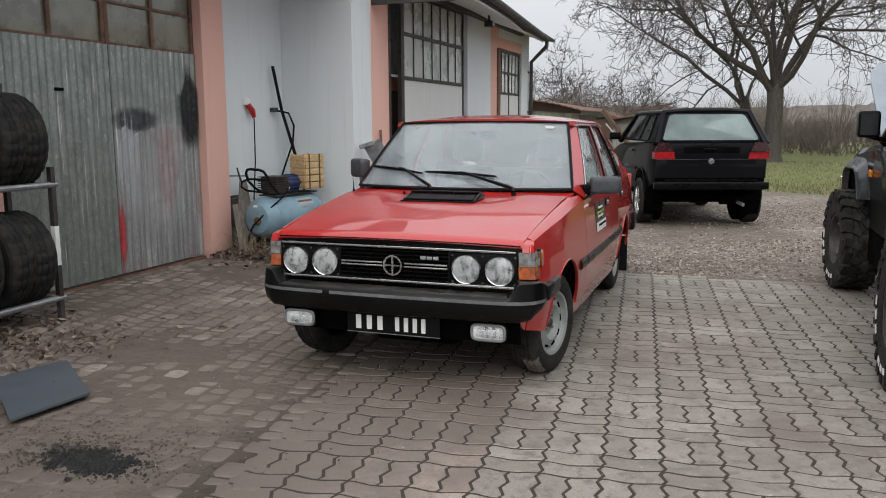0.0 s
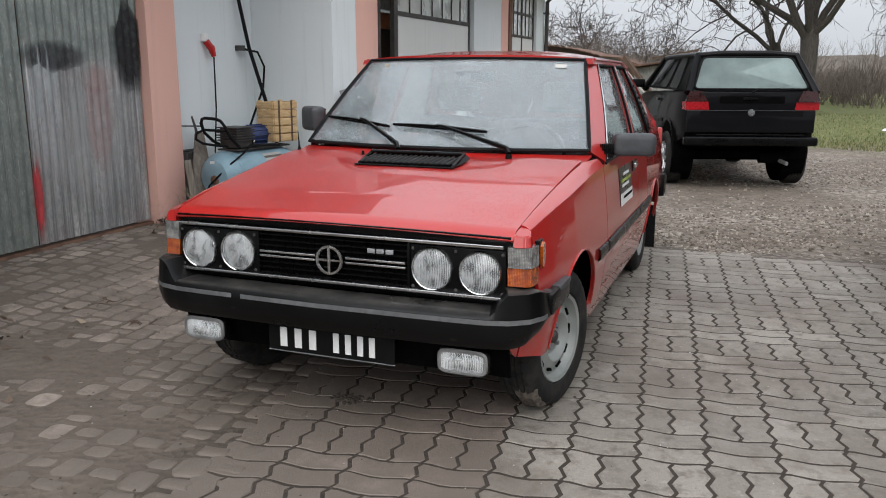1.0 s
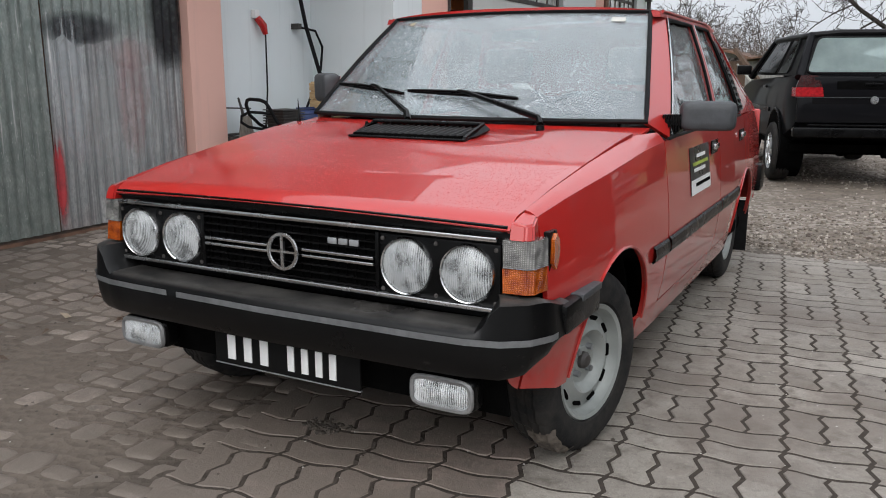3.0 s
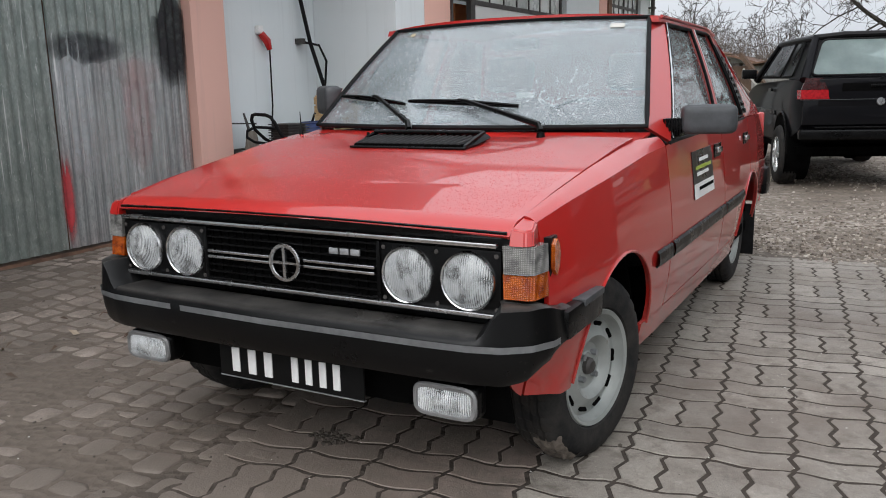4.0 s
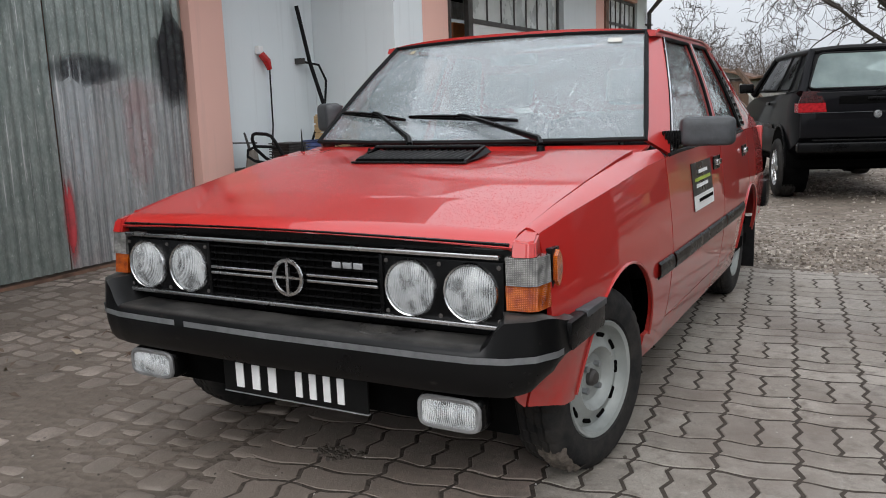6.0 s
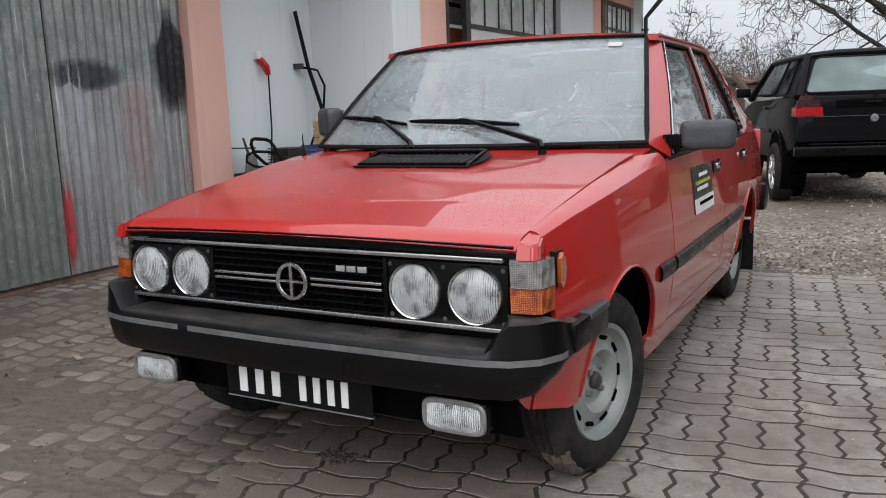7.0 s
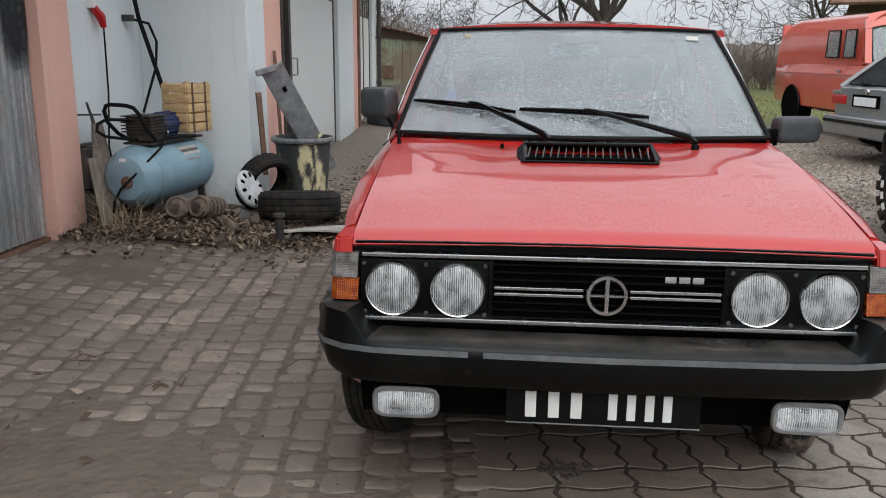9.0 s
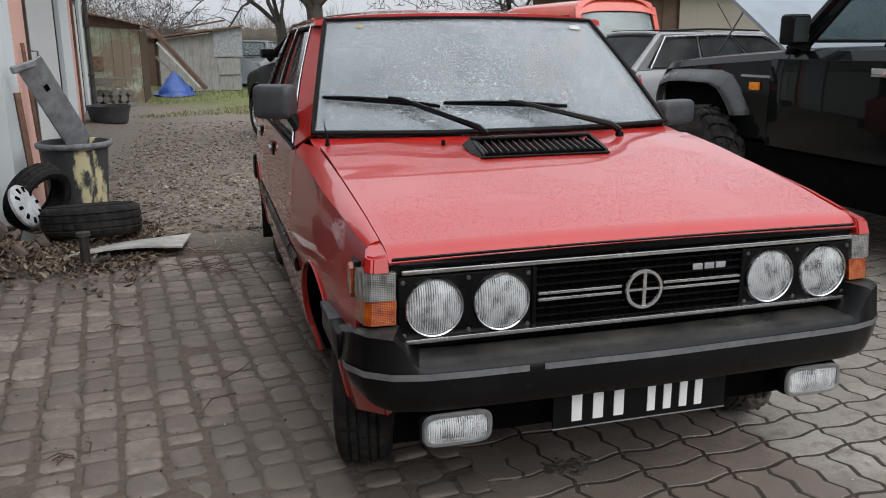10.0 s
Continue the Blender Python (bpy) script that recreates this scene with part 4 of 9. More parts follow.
def build_body():
    for s in (1, -1):
        side = "left" if s > 0 else "right"
        zs = lambda y: table(SILL, y)
        zr = lambda y: table(RIDGE, y)
        fen = part("front_fender", side_panel(-0.468, 0.60, zs, zr, s, 0.016, 18, 0.065), RED, car)
        # sloping shoulder between the fender's ridge and the bonnet

        def shoulder(u, v):
            y = lerp(-0.466, 0.60, u)
            xo, zo = side_x(y, table(RIDGE, y)), table(RIDGE, y) + 0.001
            xi, zi = hood_half(y) + 0.004, hood_z(y) - 0.014
            if y > 0.42:
                zi = 0.950
                xi = lerp(xi, side_x(y, zo) - 0.03, (y - 0.42) / 0.18)
            z = lerp(zo, zi, v) + 0.004 * math.sin(math.pi * v)
            return (s * lerp(xo, xi, v), y, z)
        part("fender_shoulder", surf(shoulder, 40, 4, 0.01), RED, fen)
        # wheel arch lip and dark inner liner
        for yh in (0.065, WHEELBASE):
            pts = []
            for i in range(25):
                a = math.pi * (0.96 * i / 24 + 0.02)
                y, z = yh - 0.334 * math.cos(a), HUB_Z + 0.015 + 0.334 * math.sin(a)
                pts.append((s * (side_x(y, max(z, 0.3)) + 0.002), y, z))
            part("arch_lip", tube(pts, 0.005, 6), RED, car)

            def liner(u, v):
                a = math.pi * lerp(0.04, 0.96, u)
                return (s * lerp(0.735, 0.38, v), yh - 0.352 * math.cos(a), HUB_Z + 0.02 + 0.352 * math.sin(a))
            part("wheel_liner", surf(liner, 20, 2, 0.008), M["dark"], car)
        zr2 = lambda y: table(RIDGE, y)
        d1 = part("front_door", side_panel(0.60, 1.62, lambda y: 0.335, zr2, s), RED, car)
        d2 = part("rear_door", side_panel(1.62, 2.44, lambda y: max(0.335, arch(y, WHEELBASE)), zr2, s, 0.016), RED, car)
        part("rear_quarter", side_panel(2.44, 3.25, zs, zr2, s, 0.016, 14, WHEELBASE), RED, car)
        part("sill", side_panel(0.335, 2.165, lambda y: 0.235, lambda y: 0.331, s, 0.05, 4), RED, car)
        for d, yh2 in ((d1, 1.47), (d2, 2.27)):
            x = side_x(yh2, 0.835)
            h = part("door_handle", box(min(s * x, s * (x + 0.008)), max(s * x, s * (x + 0.008)), yh2 - 0.07, yh2 + 0.07, 0.805, 0.865, 0.004), M["blackplastic"], d, "black handle recess")
            part("grip", box(min(s * (x + 0.006), s * (x + 0.022)), max(s * (x + 0.006), s * (x + 0.022)), yh2 - 0.055, yh2 + 0.035, 0.825, 0.85, 0.004), M["chrome"], h, "bright metal grip")
        # rubbing strip in pieces
        for a, b in ((0.40, 0.585), (0.61, 1.61), (1.63, 2.16)):
            def strip(u, v):
                y = lerp(a, b, u)
                ang = v * 2 * math.pi
                return (s * (side_x(y, 0.545) + 0.004 + 0.011 * math.cos(ang)), y, 0.545 + 0.030 * math.sin(ang))
            part("rubbing_strip", surf(strip, 8, 8), M["blackplastic"], car, "black rubbing strip")
        # side marker
        mk = part("side_marker", box(min(s * 0.735, s * 0.762), max(s * 0.735, s * 0.762), -0.447, -0.394, 0.663, 0.767, 0.003), M["blackplastic"], car, "black marker base")
        out = [(-0.440, 0.685), (-0.424, 0.668), (-0.406, 0.688), (-0.400, 0.716), (-0.406, 0.745), (-0.424, 0.762), (-0.440, 0.748)]
        bm = bmesh.new()
        f = bm.faces.new([bm.verts.new((s * 0.761, y, z)) for y, z in out])
        e = bmesh.ops.extrude_face_region(bm, geom=[f])
        bmesh.ops.translate(bm, vec=(s * 0.012, 0, 0), verts=[v for v in e["geom"] if isinstance(v, bmesh.types.BMVert)])
        part("marker_lens", bm, M["amber"], mk, "amber lens")
        # mudflap
        part("mudflap", box(min(s * 0.60, s * 0.79), max(s * 0.60, s * 0.79), 2.84, 2.852, 0.09, 0.40, 0.004), M["rubber"], car)

    # bonnet with a folded front lip and a light crown
    def bonnet(u, v):
        y = lerp(-0.572, 0.37, v)
        hw = hood_half(y)
        x = lerp(-hw, hw, u)
        q = abs(x) / hw
        z = hood_z(y) + 0.016 * (1 - q * q) - 0.012
        z += 0.012 * smooth((y - 0.0) / 0.35) * smooth((q - 0.42) / 0.3)
        edge = smooth((-0.535 - y) / 0.04)
        y2 = y + 0.03 * q * q * smooth((0.0 - y) / 0.5) * 1.0
        y2 += 0.055 * q * q * smooth((y - 0.1) / 0.25)
        return (x, y2, z - 0.022 * edge)
    bon = part("bonnet", surf(bonnet, 44, 46, 0.012), RED, car)

    # black strip that stands in for the shade in the gap below the bonnet
    def lip(u, v):
        x = lerp(-0.685, 0.685, u)
        q = abs(x) / 0.69
        return (x, -0.572 + 0.03 * q * q + 0.006 * v, lerp(0.796 + 0.012 * (1 - q * q), 0.778 + 0.006 * (1 - q * q), v) - 0.006)
    # beads of rain standing on the paint
    rng = random.Random(61)
    vs, fs = [], []
    for i in range(24000):
        u, v = rng.uniform(0.02, 0.98), rng.uniform(0.05, 0.97)
        if noise.noise((u * 5, v * 4, 4.0)) < -0.12 + 0.25 * (rng.random() - 0.5):
            continue
        c = Vector(bonnet(u, v))
        if abs(c.x) < 0.24 and 0.09 < c.y < 0.36:
            continue
        r = 0.0008 + 0.0016 * rng.random() ** 2.4
        b = len(vs)
        for ring, (rr, h) in enumerate(((1.0, -0.0003), (0.72, r * 0.26))):
            for k in range(6):
                a = k * math.pi / 3
                vs.append((c.x + r * rr * math.cos(a), c.y + r * rr * math.sin(a) * 1.15, c.z + h + 0.14 * r * rr * math.sin(a)))
        vs.append((c.x, c.y, c.z + r * 0.38))
        for k in range(6):
            j = (k + 1) % 6
            fs.append((b + k, b + j, b + 6 + j, b + 6 + k))
            fs.append((b + 6 + k, b + 6 + j, b + 12))
    me = bpy.data.meshes.new("rain_water")
    me.from_pydata(vs, [], fs)
    me.polygons.foreach_set("use_smooth", [True] * len(fs))
    me.materials.append(M["redbead"])
    ob = new("rain_water", me)
    ob.parent = bon
    tagged(ob, "beads of rain on the red paint", "", "", "stuff")
    part("bonnet_lip", surf(lip, 20, 2, 0.006), M["blackplastic"], bon, "black strip standing in for the shaded gap under the bonnet edge")

    # raised louvred scoop: low at its front edge, lifted at the back, with tapering cheeks
    vent = part("bonnet_vent", box(-0.215, 0.215, 0.12, 0.26, 0.932, 0.948), M["dark"], bon, "black plastic scoop")
    part("vent_sill", bar((-0.235, 0.118, 0.936), (0.235, 0.118, 0.936), 0.014, 0.008, bevel=0.003), M["blackplastic"], vent)
    part("vent_top", bar((-0.222, 0.268, 0.982), (0.222, 0.268, 0.982), 0.030, 0.012, bevel=0.004), M["blackplastic"], vent)
    part("vent_back", surf(lambda u, v: (lerp(-0.222, 0.222, u), lerp(0.272, 0.345, v), lerp(0.984, 0.958, v)), 8, 3, 0.008), M["blackplastic"], vent)
    for s in (1, -1):
        part("vent_cheek", poly([(s * 0.223, 0.115, 0.928), (s * 0.223, 0.272, 0.945), (s * 0.223, 0.275, 0.986), (s * 0.223, 0.13, 0.947)], 0.012), M["blackplastic"], vent)
        part("vent_ear", poly([(s * 0.223, 0.12, 0.934), (s * 0.246, 0.18, 0.942), (s * 0.246, 0.29, 0.958), (s * 0.223, 0.275, 0.984)], 0.006), M["blackplastic"], vent)
    for i in range(17):
        x = lerp(-0.205, 0.205, i / 16)
        part("louvre", bar((x - 0.004, 0.126, 0.942), (x + 0.008, 0.266, 0.962), 0.0035, 0.022), M["flare2"], vent)
    for x in (-0.30, 0.155):
        part("washer_jet", lathe([(0.0, 0.02), (0.006, 0.018), (0.008, 0.0)], 8, pose(x, 0.335, 0.955, 90, 0, 0)), M["blackplastic"], bon)

    # scuttle in front of the screen
    def scuttle(u, v):
        x = lerp(-0.735, 0.735, u)
        q = abs(x) / 0.735
        y0 = 0.372 + 0.055 * q * q
        y1 = 0.43 + 0.16 * q * q
        return (x, lerp(y0, y1, v), lerp(0.949, 0.972, v) - 0.006 * q * q)
    part("scuttle", surf(scuttle, 24, 3, 0.01), RED, car)


build_body()


def screen_pt(u, v, out=0.0):
    """The windscreen: u across, v up."""
    x = lerp(lerp(-0.725, 0.725, u), lerp(-0.595, 0.595, u), v)
    q = abs(2 * u - 1)
    y = lerp(0.43 + 0.15 * q * q, 0.975 + 0.085 * q * q, v) - out * 0.62
    z = lerp(0.985, 1.405 - 0.012 * q * q, v) + 0.012 * math.sin(math.pi * v) + out * 0.78
    return (x, y, z)


def green_pt(y, s, sgn, out=0.0):
    """The side of the cabin: s from the belt line (0) to the roof (1)."""
    top = table([(0.5, 1.392), (1.1, 1.400), (2.0, 1.393), (2.35, 1.345), (3.05, 1.03)], y)
    b = table(RIDGE, y) + 0.004
    xb = side_x(y, b - 0.004) - 0.006
    xt = table([(0.4, 0.625), (1.1, 0.628), (2.1, 0.620), (3.1, 0.66)], y)
    k = s + 0.06 * math.sin(math.pi * s) * 0.4
    return (sgn * (lerp(xb, xt, s) + 0.012 * math.sin(math.pi * s) + out), y, lerp(b, top, s))


def side_poly(pts, sgn, thick, out=0.0, fine=6):
    """A bent panel from corner points (y, s)."""
    bm = bmesh.new()
    ring = []
    for (a, b) in zip(pts, pts[1:] + pts[:1]):
        for i in range(fine):
            ring.append((lerp(a[0], b[0], i / fine), lerp(a[1], b[1], i / fine)))
    outer = [bm.verts.new(green_pt(y, s, sgn, out)) for y, s in ring]
    inner = [bm.verts.new(green_pt(y, s, sgn, out - thick)) for y, s in ring]
    n = len(ring)
    bm.faces.new(outer)
    bm.faces.new(inner[::-1])
    for i in range(n):
        bm.faces.new((outer[i], inner[i], inner[(i + 1) % n], outer[(i + 1) % n]))
    bmesh.ops.triangulate(bm, faces=[f for f in bm.faces if len(f.verts) > 4])
    return bm


def build_cabin():
    g = part("windscreen", surf(screen_pt, 24, 12, 0.005), M["screen"], car, "rain-beaded and fogged windscreen")
    rimpts = [screen_pt(u / 24, 0, 0.004) for u in range(25)] + [screen_pt(1, v / 12, 0.004) for v in range(1, 13)] + [screen_pt(1 - u / 24, 1, 0.004) for u in range(1, 25)] + [screen_pt(0, 1 - v / 12, 0.004) for v in range(1, 12)]
    part("screen_seal", tube(rimpts, 0.010, 6, closed=True), M["rubber"], g, "black rubber seal")
    rng = random.Random(62)
    vs, fs = [], []
    for i in range(10000):
        u, v = rng.uniform(0.03, 0.97), rng.uniform(0.06, 0.97)
        if noise.noise((u * 4, v * 3, 9.0)) < -0.45 + 0.5 * (rng.random() - 0.5):
            continue
        r = 0.0008 + 0.0026 * rng.random() ** 3.2
        b = len(vs)
        for rr, h in ((1.0, 0.0003), (0.7, r * 0.45)):
            for k in range(6):
                a = k * math.pi / 3
                vs.append(screen_pt(u + r * rr * math.cos(a) / 1.34, v + r * rr * math.sin(a) / 0.68, h))
        vs.append(screen_pt(u, v, r * 0.65))
        for k in range(6):
            j = (k + 1) % 6
            fs.append((b + k, b + j, b + 6 + j, b + 6 + k))
            fs.append((b + 6 + k, b + 6 + j, b + 12))
    me = bpy.data.meshes.new("rain_water")
    me.from_pydata(vs, [], fs)
    me.polygons.foreach_set("use_smooth", [True] * len(fs))
    me.materials.append(M["skylit_drop"])
    ob = new("rain_water", me)
    ob.parent = g
    tagged(ob, "beads of rain on the glass", "", "", "stuff")
    part("screen_sticker", surf(lambda u, v: screen_pt(0.880 + 0.045 * u, 0.885 + 0.045 * v, 0.006), 3, 2, 0.001), M["paleboard"], g, "small white sticker")
    part("screen_sticker", surf(lambda u, v: screen_pt(0.105 + 0.022 * u, 0.90 + 0.035 * v, 0.006), 3, 2, 0.001), M["straw"], g, "small yellow inspection sticker")

    def roof(u, v):
        y = lerp(0.965, 2.12, v)
        hw = table([(0.4, 0.612), (0.99, 0.612), (1.2, 0.628), (2.1, 0.620), (3.1, 0.66)], y) + 0.004
        x = lerp(-hw, hw, u)
        q = abs(x) / hw
        x *= 1 - 0.055 * smooth((0.09 - v) / 0.09)
        yy = y + 0.085 * q * q * (1 - v)
        z = 1.400 + (0.018 + 0.034 * smooth(v * 2.2)) * (1 - q ** 3.0) - 0.012 * v * v + 0.006
        return (x, yy, z)
    r = part("roof", surf(roof, 30, 20, 0.02), RED, car)

    def hatch(u, v):
        x = lerp(-0.63, 0.63, u) * (1 + 0.05 * v)
        q = abs(2 * u - 1)
        return (x, lerp(2.12, 3.10, v), lerp(1.420, 1.01, v) - 0.03 * q ** 2.4)
    h = part("hatch", surf(hatch, 16, 12, 0.02), RED, car)
    part("rear_window", surf(lambda u, v: tuple(Vector(hatch(0.1 + 0.8 * u, 0.12 + 0.66 * v)) + Vector((0, 0.004, 0.012))), 12, 8, 0.004), M["sideglass"], h, "wet rear window")

    def deck(u, v):
        x = lerp(-0.72, 0.72, u)
        return (x, lerp(3.10, 3.26, v), lerp(0.985, 0.93, v))
    part("rear_deck", surf(deck, 10, 3, 0.02), RED, car)
    tail = part("tail_panel", box(-0.76, 0.76, 3.235, 3.275, 0.36, 0.93, 0.012), RED, car)
    for s in (1, -1):
        part("tail_lamp", box(min(s * 0.42, s * 0.74), max(s * 0.42, s * 0.74), 3.27, 3.29, 0.66, 0.84, 0.006), M["redlens"], tail)
    part("rear_bumper", box(-0.80, 0.80, 3.26, 3.40, 0.40, 0.58, 0.03), M["blackplastic"], car)

    for s in (1, -1):
        side = lambda pts, th, out=0.0: side_poly(pts, s, th, out)
        # pillars and frames
        part("a_pillar", surf(lambda u, v: tuple(Vector(screen_pt(1.0 if s > 0 else 0.0, u)) * (1 - v) + Vector(green_pt(lerp(0.70, 1.15, u), u * 0.97, s, 0.0)) * v), 10, 3, 0.012), RED, car)
        part("b_pillar", side([(1.585, 0.0), (1.655, 0.0), (1.685, 0.96), (1.625, 0.96)], 0.03, 0.002), RED, car)
        part("c_pillar", side([(2.30, 0.0), (3.10, 0.0), (2.18, 0.97), (2.02, 0.97)], 0.03, 0.002), RED, car)
        part("louvre_panel", side([(2.32, 0.06), (2.47, 0.06), (2.20, 0.86), (2.11, 0.86)], 0.01, 0.004), M["blackplastic"], car)
        for k in range(9):
            a = k / 9
            part("louvre", bar(green_pt(2.35 - 0.20 * a, 0.10 + 0.7 * a, s, 0.003), green_pt(2.43 - 0.22 * a, 0.10 + 0.7 * a, s, 0.003), 0.010, 0.016), M["blackplastic"], car, "black pillar louvre")
        part("roof_rail", side([(1.04, 0.95), (2.22, 0.95), (2.18, 1.0), (1.04, 1.0)], 0.03, 0.004), RED, car)
        dt = [green_pt(y, 1.0, s, 0.008) for y in [1.09 + 0.1 * i for i in range(12)]]
        part("drip_rail", tube(dt, 0.007, 6), RED, car)
        for a, b, c, d in ((0.735, 1.58, 1.625, 1.155), (1.662, 2.28, 2.035, 1.69)):
            gl = part("side_window", side([(a, 0.03), (b, 0.03), (c, 0.94), (d, 0.94)], 0.004, -0.012), M["sideglass"], car, "wet side window")
            ring = []
            cs = [(a, 0.03), (b, 0.03), (c, 0.94), (d, 0.94)]
            for p, q in zip(cs, cs[1:] + cs[:1]):
                ring += [green_pt(lerp(p[0], q[0], i / 6), lerp(p[1], q[1], i / 6), s, 0.0) for i in range(6)]
            part("window_trim", tube(ring, 0.008, 6, closed=True), M["rubber"], gl, "black window seal")
            part("bright_trim", tube([green_pt(lerp(a, d, i / 6) - 0.014, lerp(0.02, 0.95, i / 6), s, 0.006) for i in range(7)], 0.0032, 6), M["chrome"], gl, "thin bright trim")
        part("belt_trim", tube([green_pt(lerp(0.66, 2.3, i / 12), 0.0, s, 0.006) for i in range(13)], 0.007, 6), M["rubber"], car)
        # mirror
        # one housing sits level, the other is knocked back against its window
        wd, ht = (0.200, 0.108) if s > 0 else (0.168, 0.132)
        mm = pose(0.800, 0.765, 0.949) @ pose(0, 0, 0, 0, 0, 19) if s > 0 else pose(-0.765, 0.768, 1.022) @ pose(0, 0, 0, 0, 0, -36)
        mir = part("door_mirror", box(min(0.0, s * wd), max(0.0, s * wd), -0.045, 0.04, 0.0, ht, 0.034, 4, None, mm), M["greyplastic"], car, "dark grey mirror housing")
        part("mirror_glass", box(min(s * 0.02, s * (wd - 0.02)), max(s * 0.02, s * (wd - 0.02)), 0.041, 0.043, 0.018, ht - 0.012, 0, 1, None, mm), M["reflector"], mir)
        part("mirror_arm", bar((s * 0.740, 0.735 if s > 0 else 0.75, 0.968), (s * 0.815, 0.768, 0.990) if s > 0 else (-0.79, 0.785, 1.05), 0.04, 0.035, bevel=0.008), M["rubber"], mir, "ribbed black rubber foot")
        for k in range(7 if s > 0 else 0):
            part("rib", bar((s * (0.752 + 0.009 * k), 0.738 + 0.004 * k, 0.942), (s * (0.752 + 0.009 * k), 0.738 + 0.004 * k, 1.008), 0.056, 0.004), M["blackplastic"], mir)
    # wipers
    for base, tip, bl0, bl1 in (((-0.13, 0.36, 0.985), (0.185, 0.222), (0.018, 0.255), (0.32, 0.175)), ((0.405, 0.37, 0.98), (0.505, 0.180), (0.33, 0.200), (0.68, 0.150))):
        w = part("wiper", tube([base, Vector(base) + Vector((-0.02, 0.03, 0.022)), screen_pt(tip[0] + 0.03, tip[1] - 0.02, 0.035), screen_pt(tip[0], tip[1], 0.03)], [0.013, 0.012, 0.008, 0.006], 6), M["blackplastic"], car, "black wiper arm")
        part("blade", tube([screen_pt(lerp(bl0[0], bl1[0], i / 8), lerp(bl0[1], bl1[1], i / 8), 0.012) for i in range(9)], 0.006, 6), M["rubber"], w)
        part("blade_bridge", tube([screen_pt(lerp(bl0[0], bl1[0], i / 8), lerp(bl0[1], bl1[1], i / 8), 0.014 + 0.012 * math.sin(math.pi * i / 8)) for i in range(9)], 0.006, 6), M["blackplastic"], w)
        part("pivot_cap", lathe([(0.0, 0.03), (0.014, 0.026), (0.017, 0.0)], 12, Matrix.Translation(Vector(base) - Vector((0, 0, 0.03))) @ pose(0, 0, 0, 90, 0, 0)), M["blackplastic"], w)
    # aerial stub
    part("aerial_stub", tube([(-0.695, 0.42, 0.945), (-0.695, 0.42, 0.985), (-0.705, 0.43, 1.05)], [0.012, 0.004, 0.0015], 8), M["blackplastic"], car, "broken aerial stub")

    # inside
    part("floor_pan", box(-0.74, 0.74, 0.34, 3.1, 0.24, 0.30), M["dark"], car)
    part("bulkhead", box(-0.70, 0.70, 0.40, 0.44, 0.25, 0.93), M["dark"], car)
    part("dashboard", surf(lambda u, v: (lerp(-0.68, 0.68, u), 0.55 + 0.22 * v + 0.06 * abs(2 * u - 1), 0.955 - 0.04 * v * v), 12, 4, 0.25), M["blackplastic"], car)
    for x in (-0.34, 0.34):
        st = part("front_seat", box(x - 0.24, x + 0.24, 1.10, 1.58, 0.34, 0.56, 0.05), M["interior"], car)
        part("seat_back", box(x - 0.23, x + 0.23, -0.07, 0.07, 0.0, 0.58, 0.05, 3, None, pose(0, 1.60, 0.50, -14, 0, 0)), M["interior"], st)
        part("headrest", box(x - 0.13, x + 0.13, -0.05, 0.05, 0.62, 0.80, 0.04, 3, None, pose(0, 1.60, 0.50, -14, 0, 0)), M["interior"], st)
    part("rear_bench", box(-0.64, 0.64, 1.95, 2.45, 0.34, 0.58, 0.05), M["interior"], car)
    part("rear_backrest", box(-0.64, 0.64, -0.08, 0.08, 0.0, 0.50, 0.05, 3, None, pose(0, 2.48, 0.52, -16, 0, 0)), M["interior"], car)
    part("steering_wheel", lathe([(0.19 + 0.013 * math.cos(a), 0.013 * math.sin(a)) for a in [2 * math.pi * i / 8 for i in range(8)]], 32, pose(0.34, 0.93, 0.90, -25, 0, 0), closed=True), M["blackplastic"], car)
    part("inner_mirror", box(-0.11, 0.11, 1.06, 1.08, 1.29, 1.34, 0.012), M["blackplastic"], car)


build_cabin()


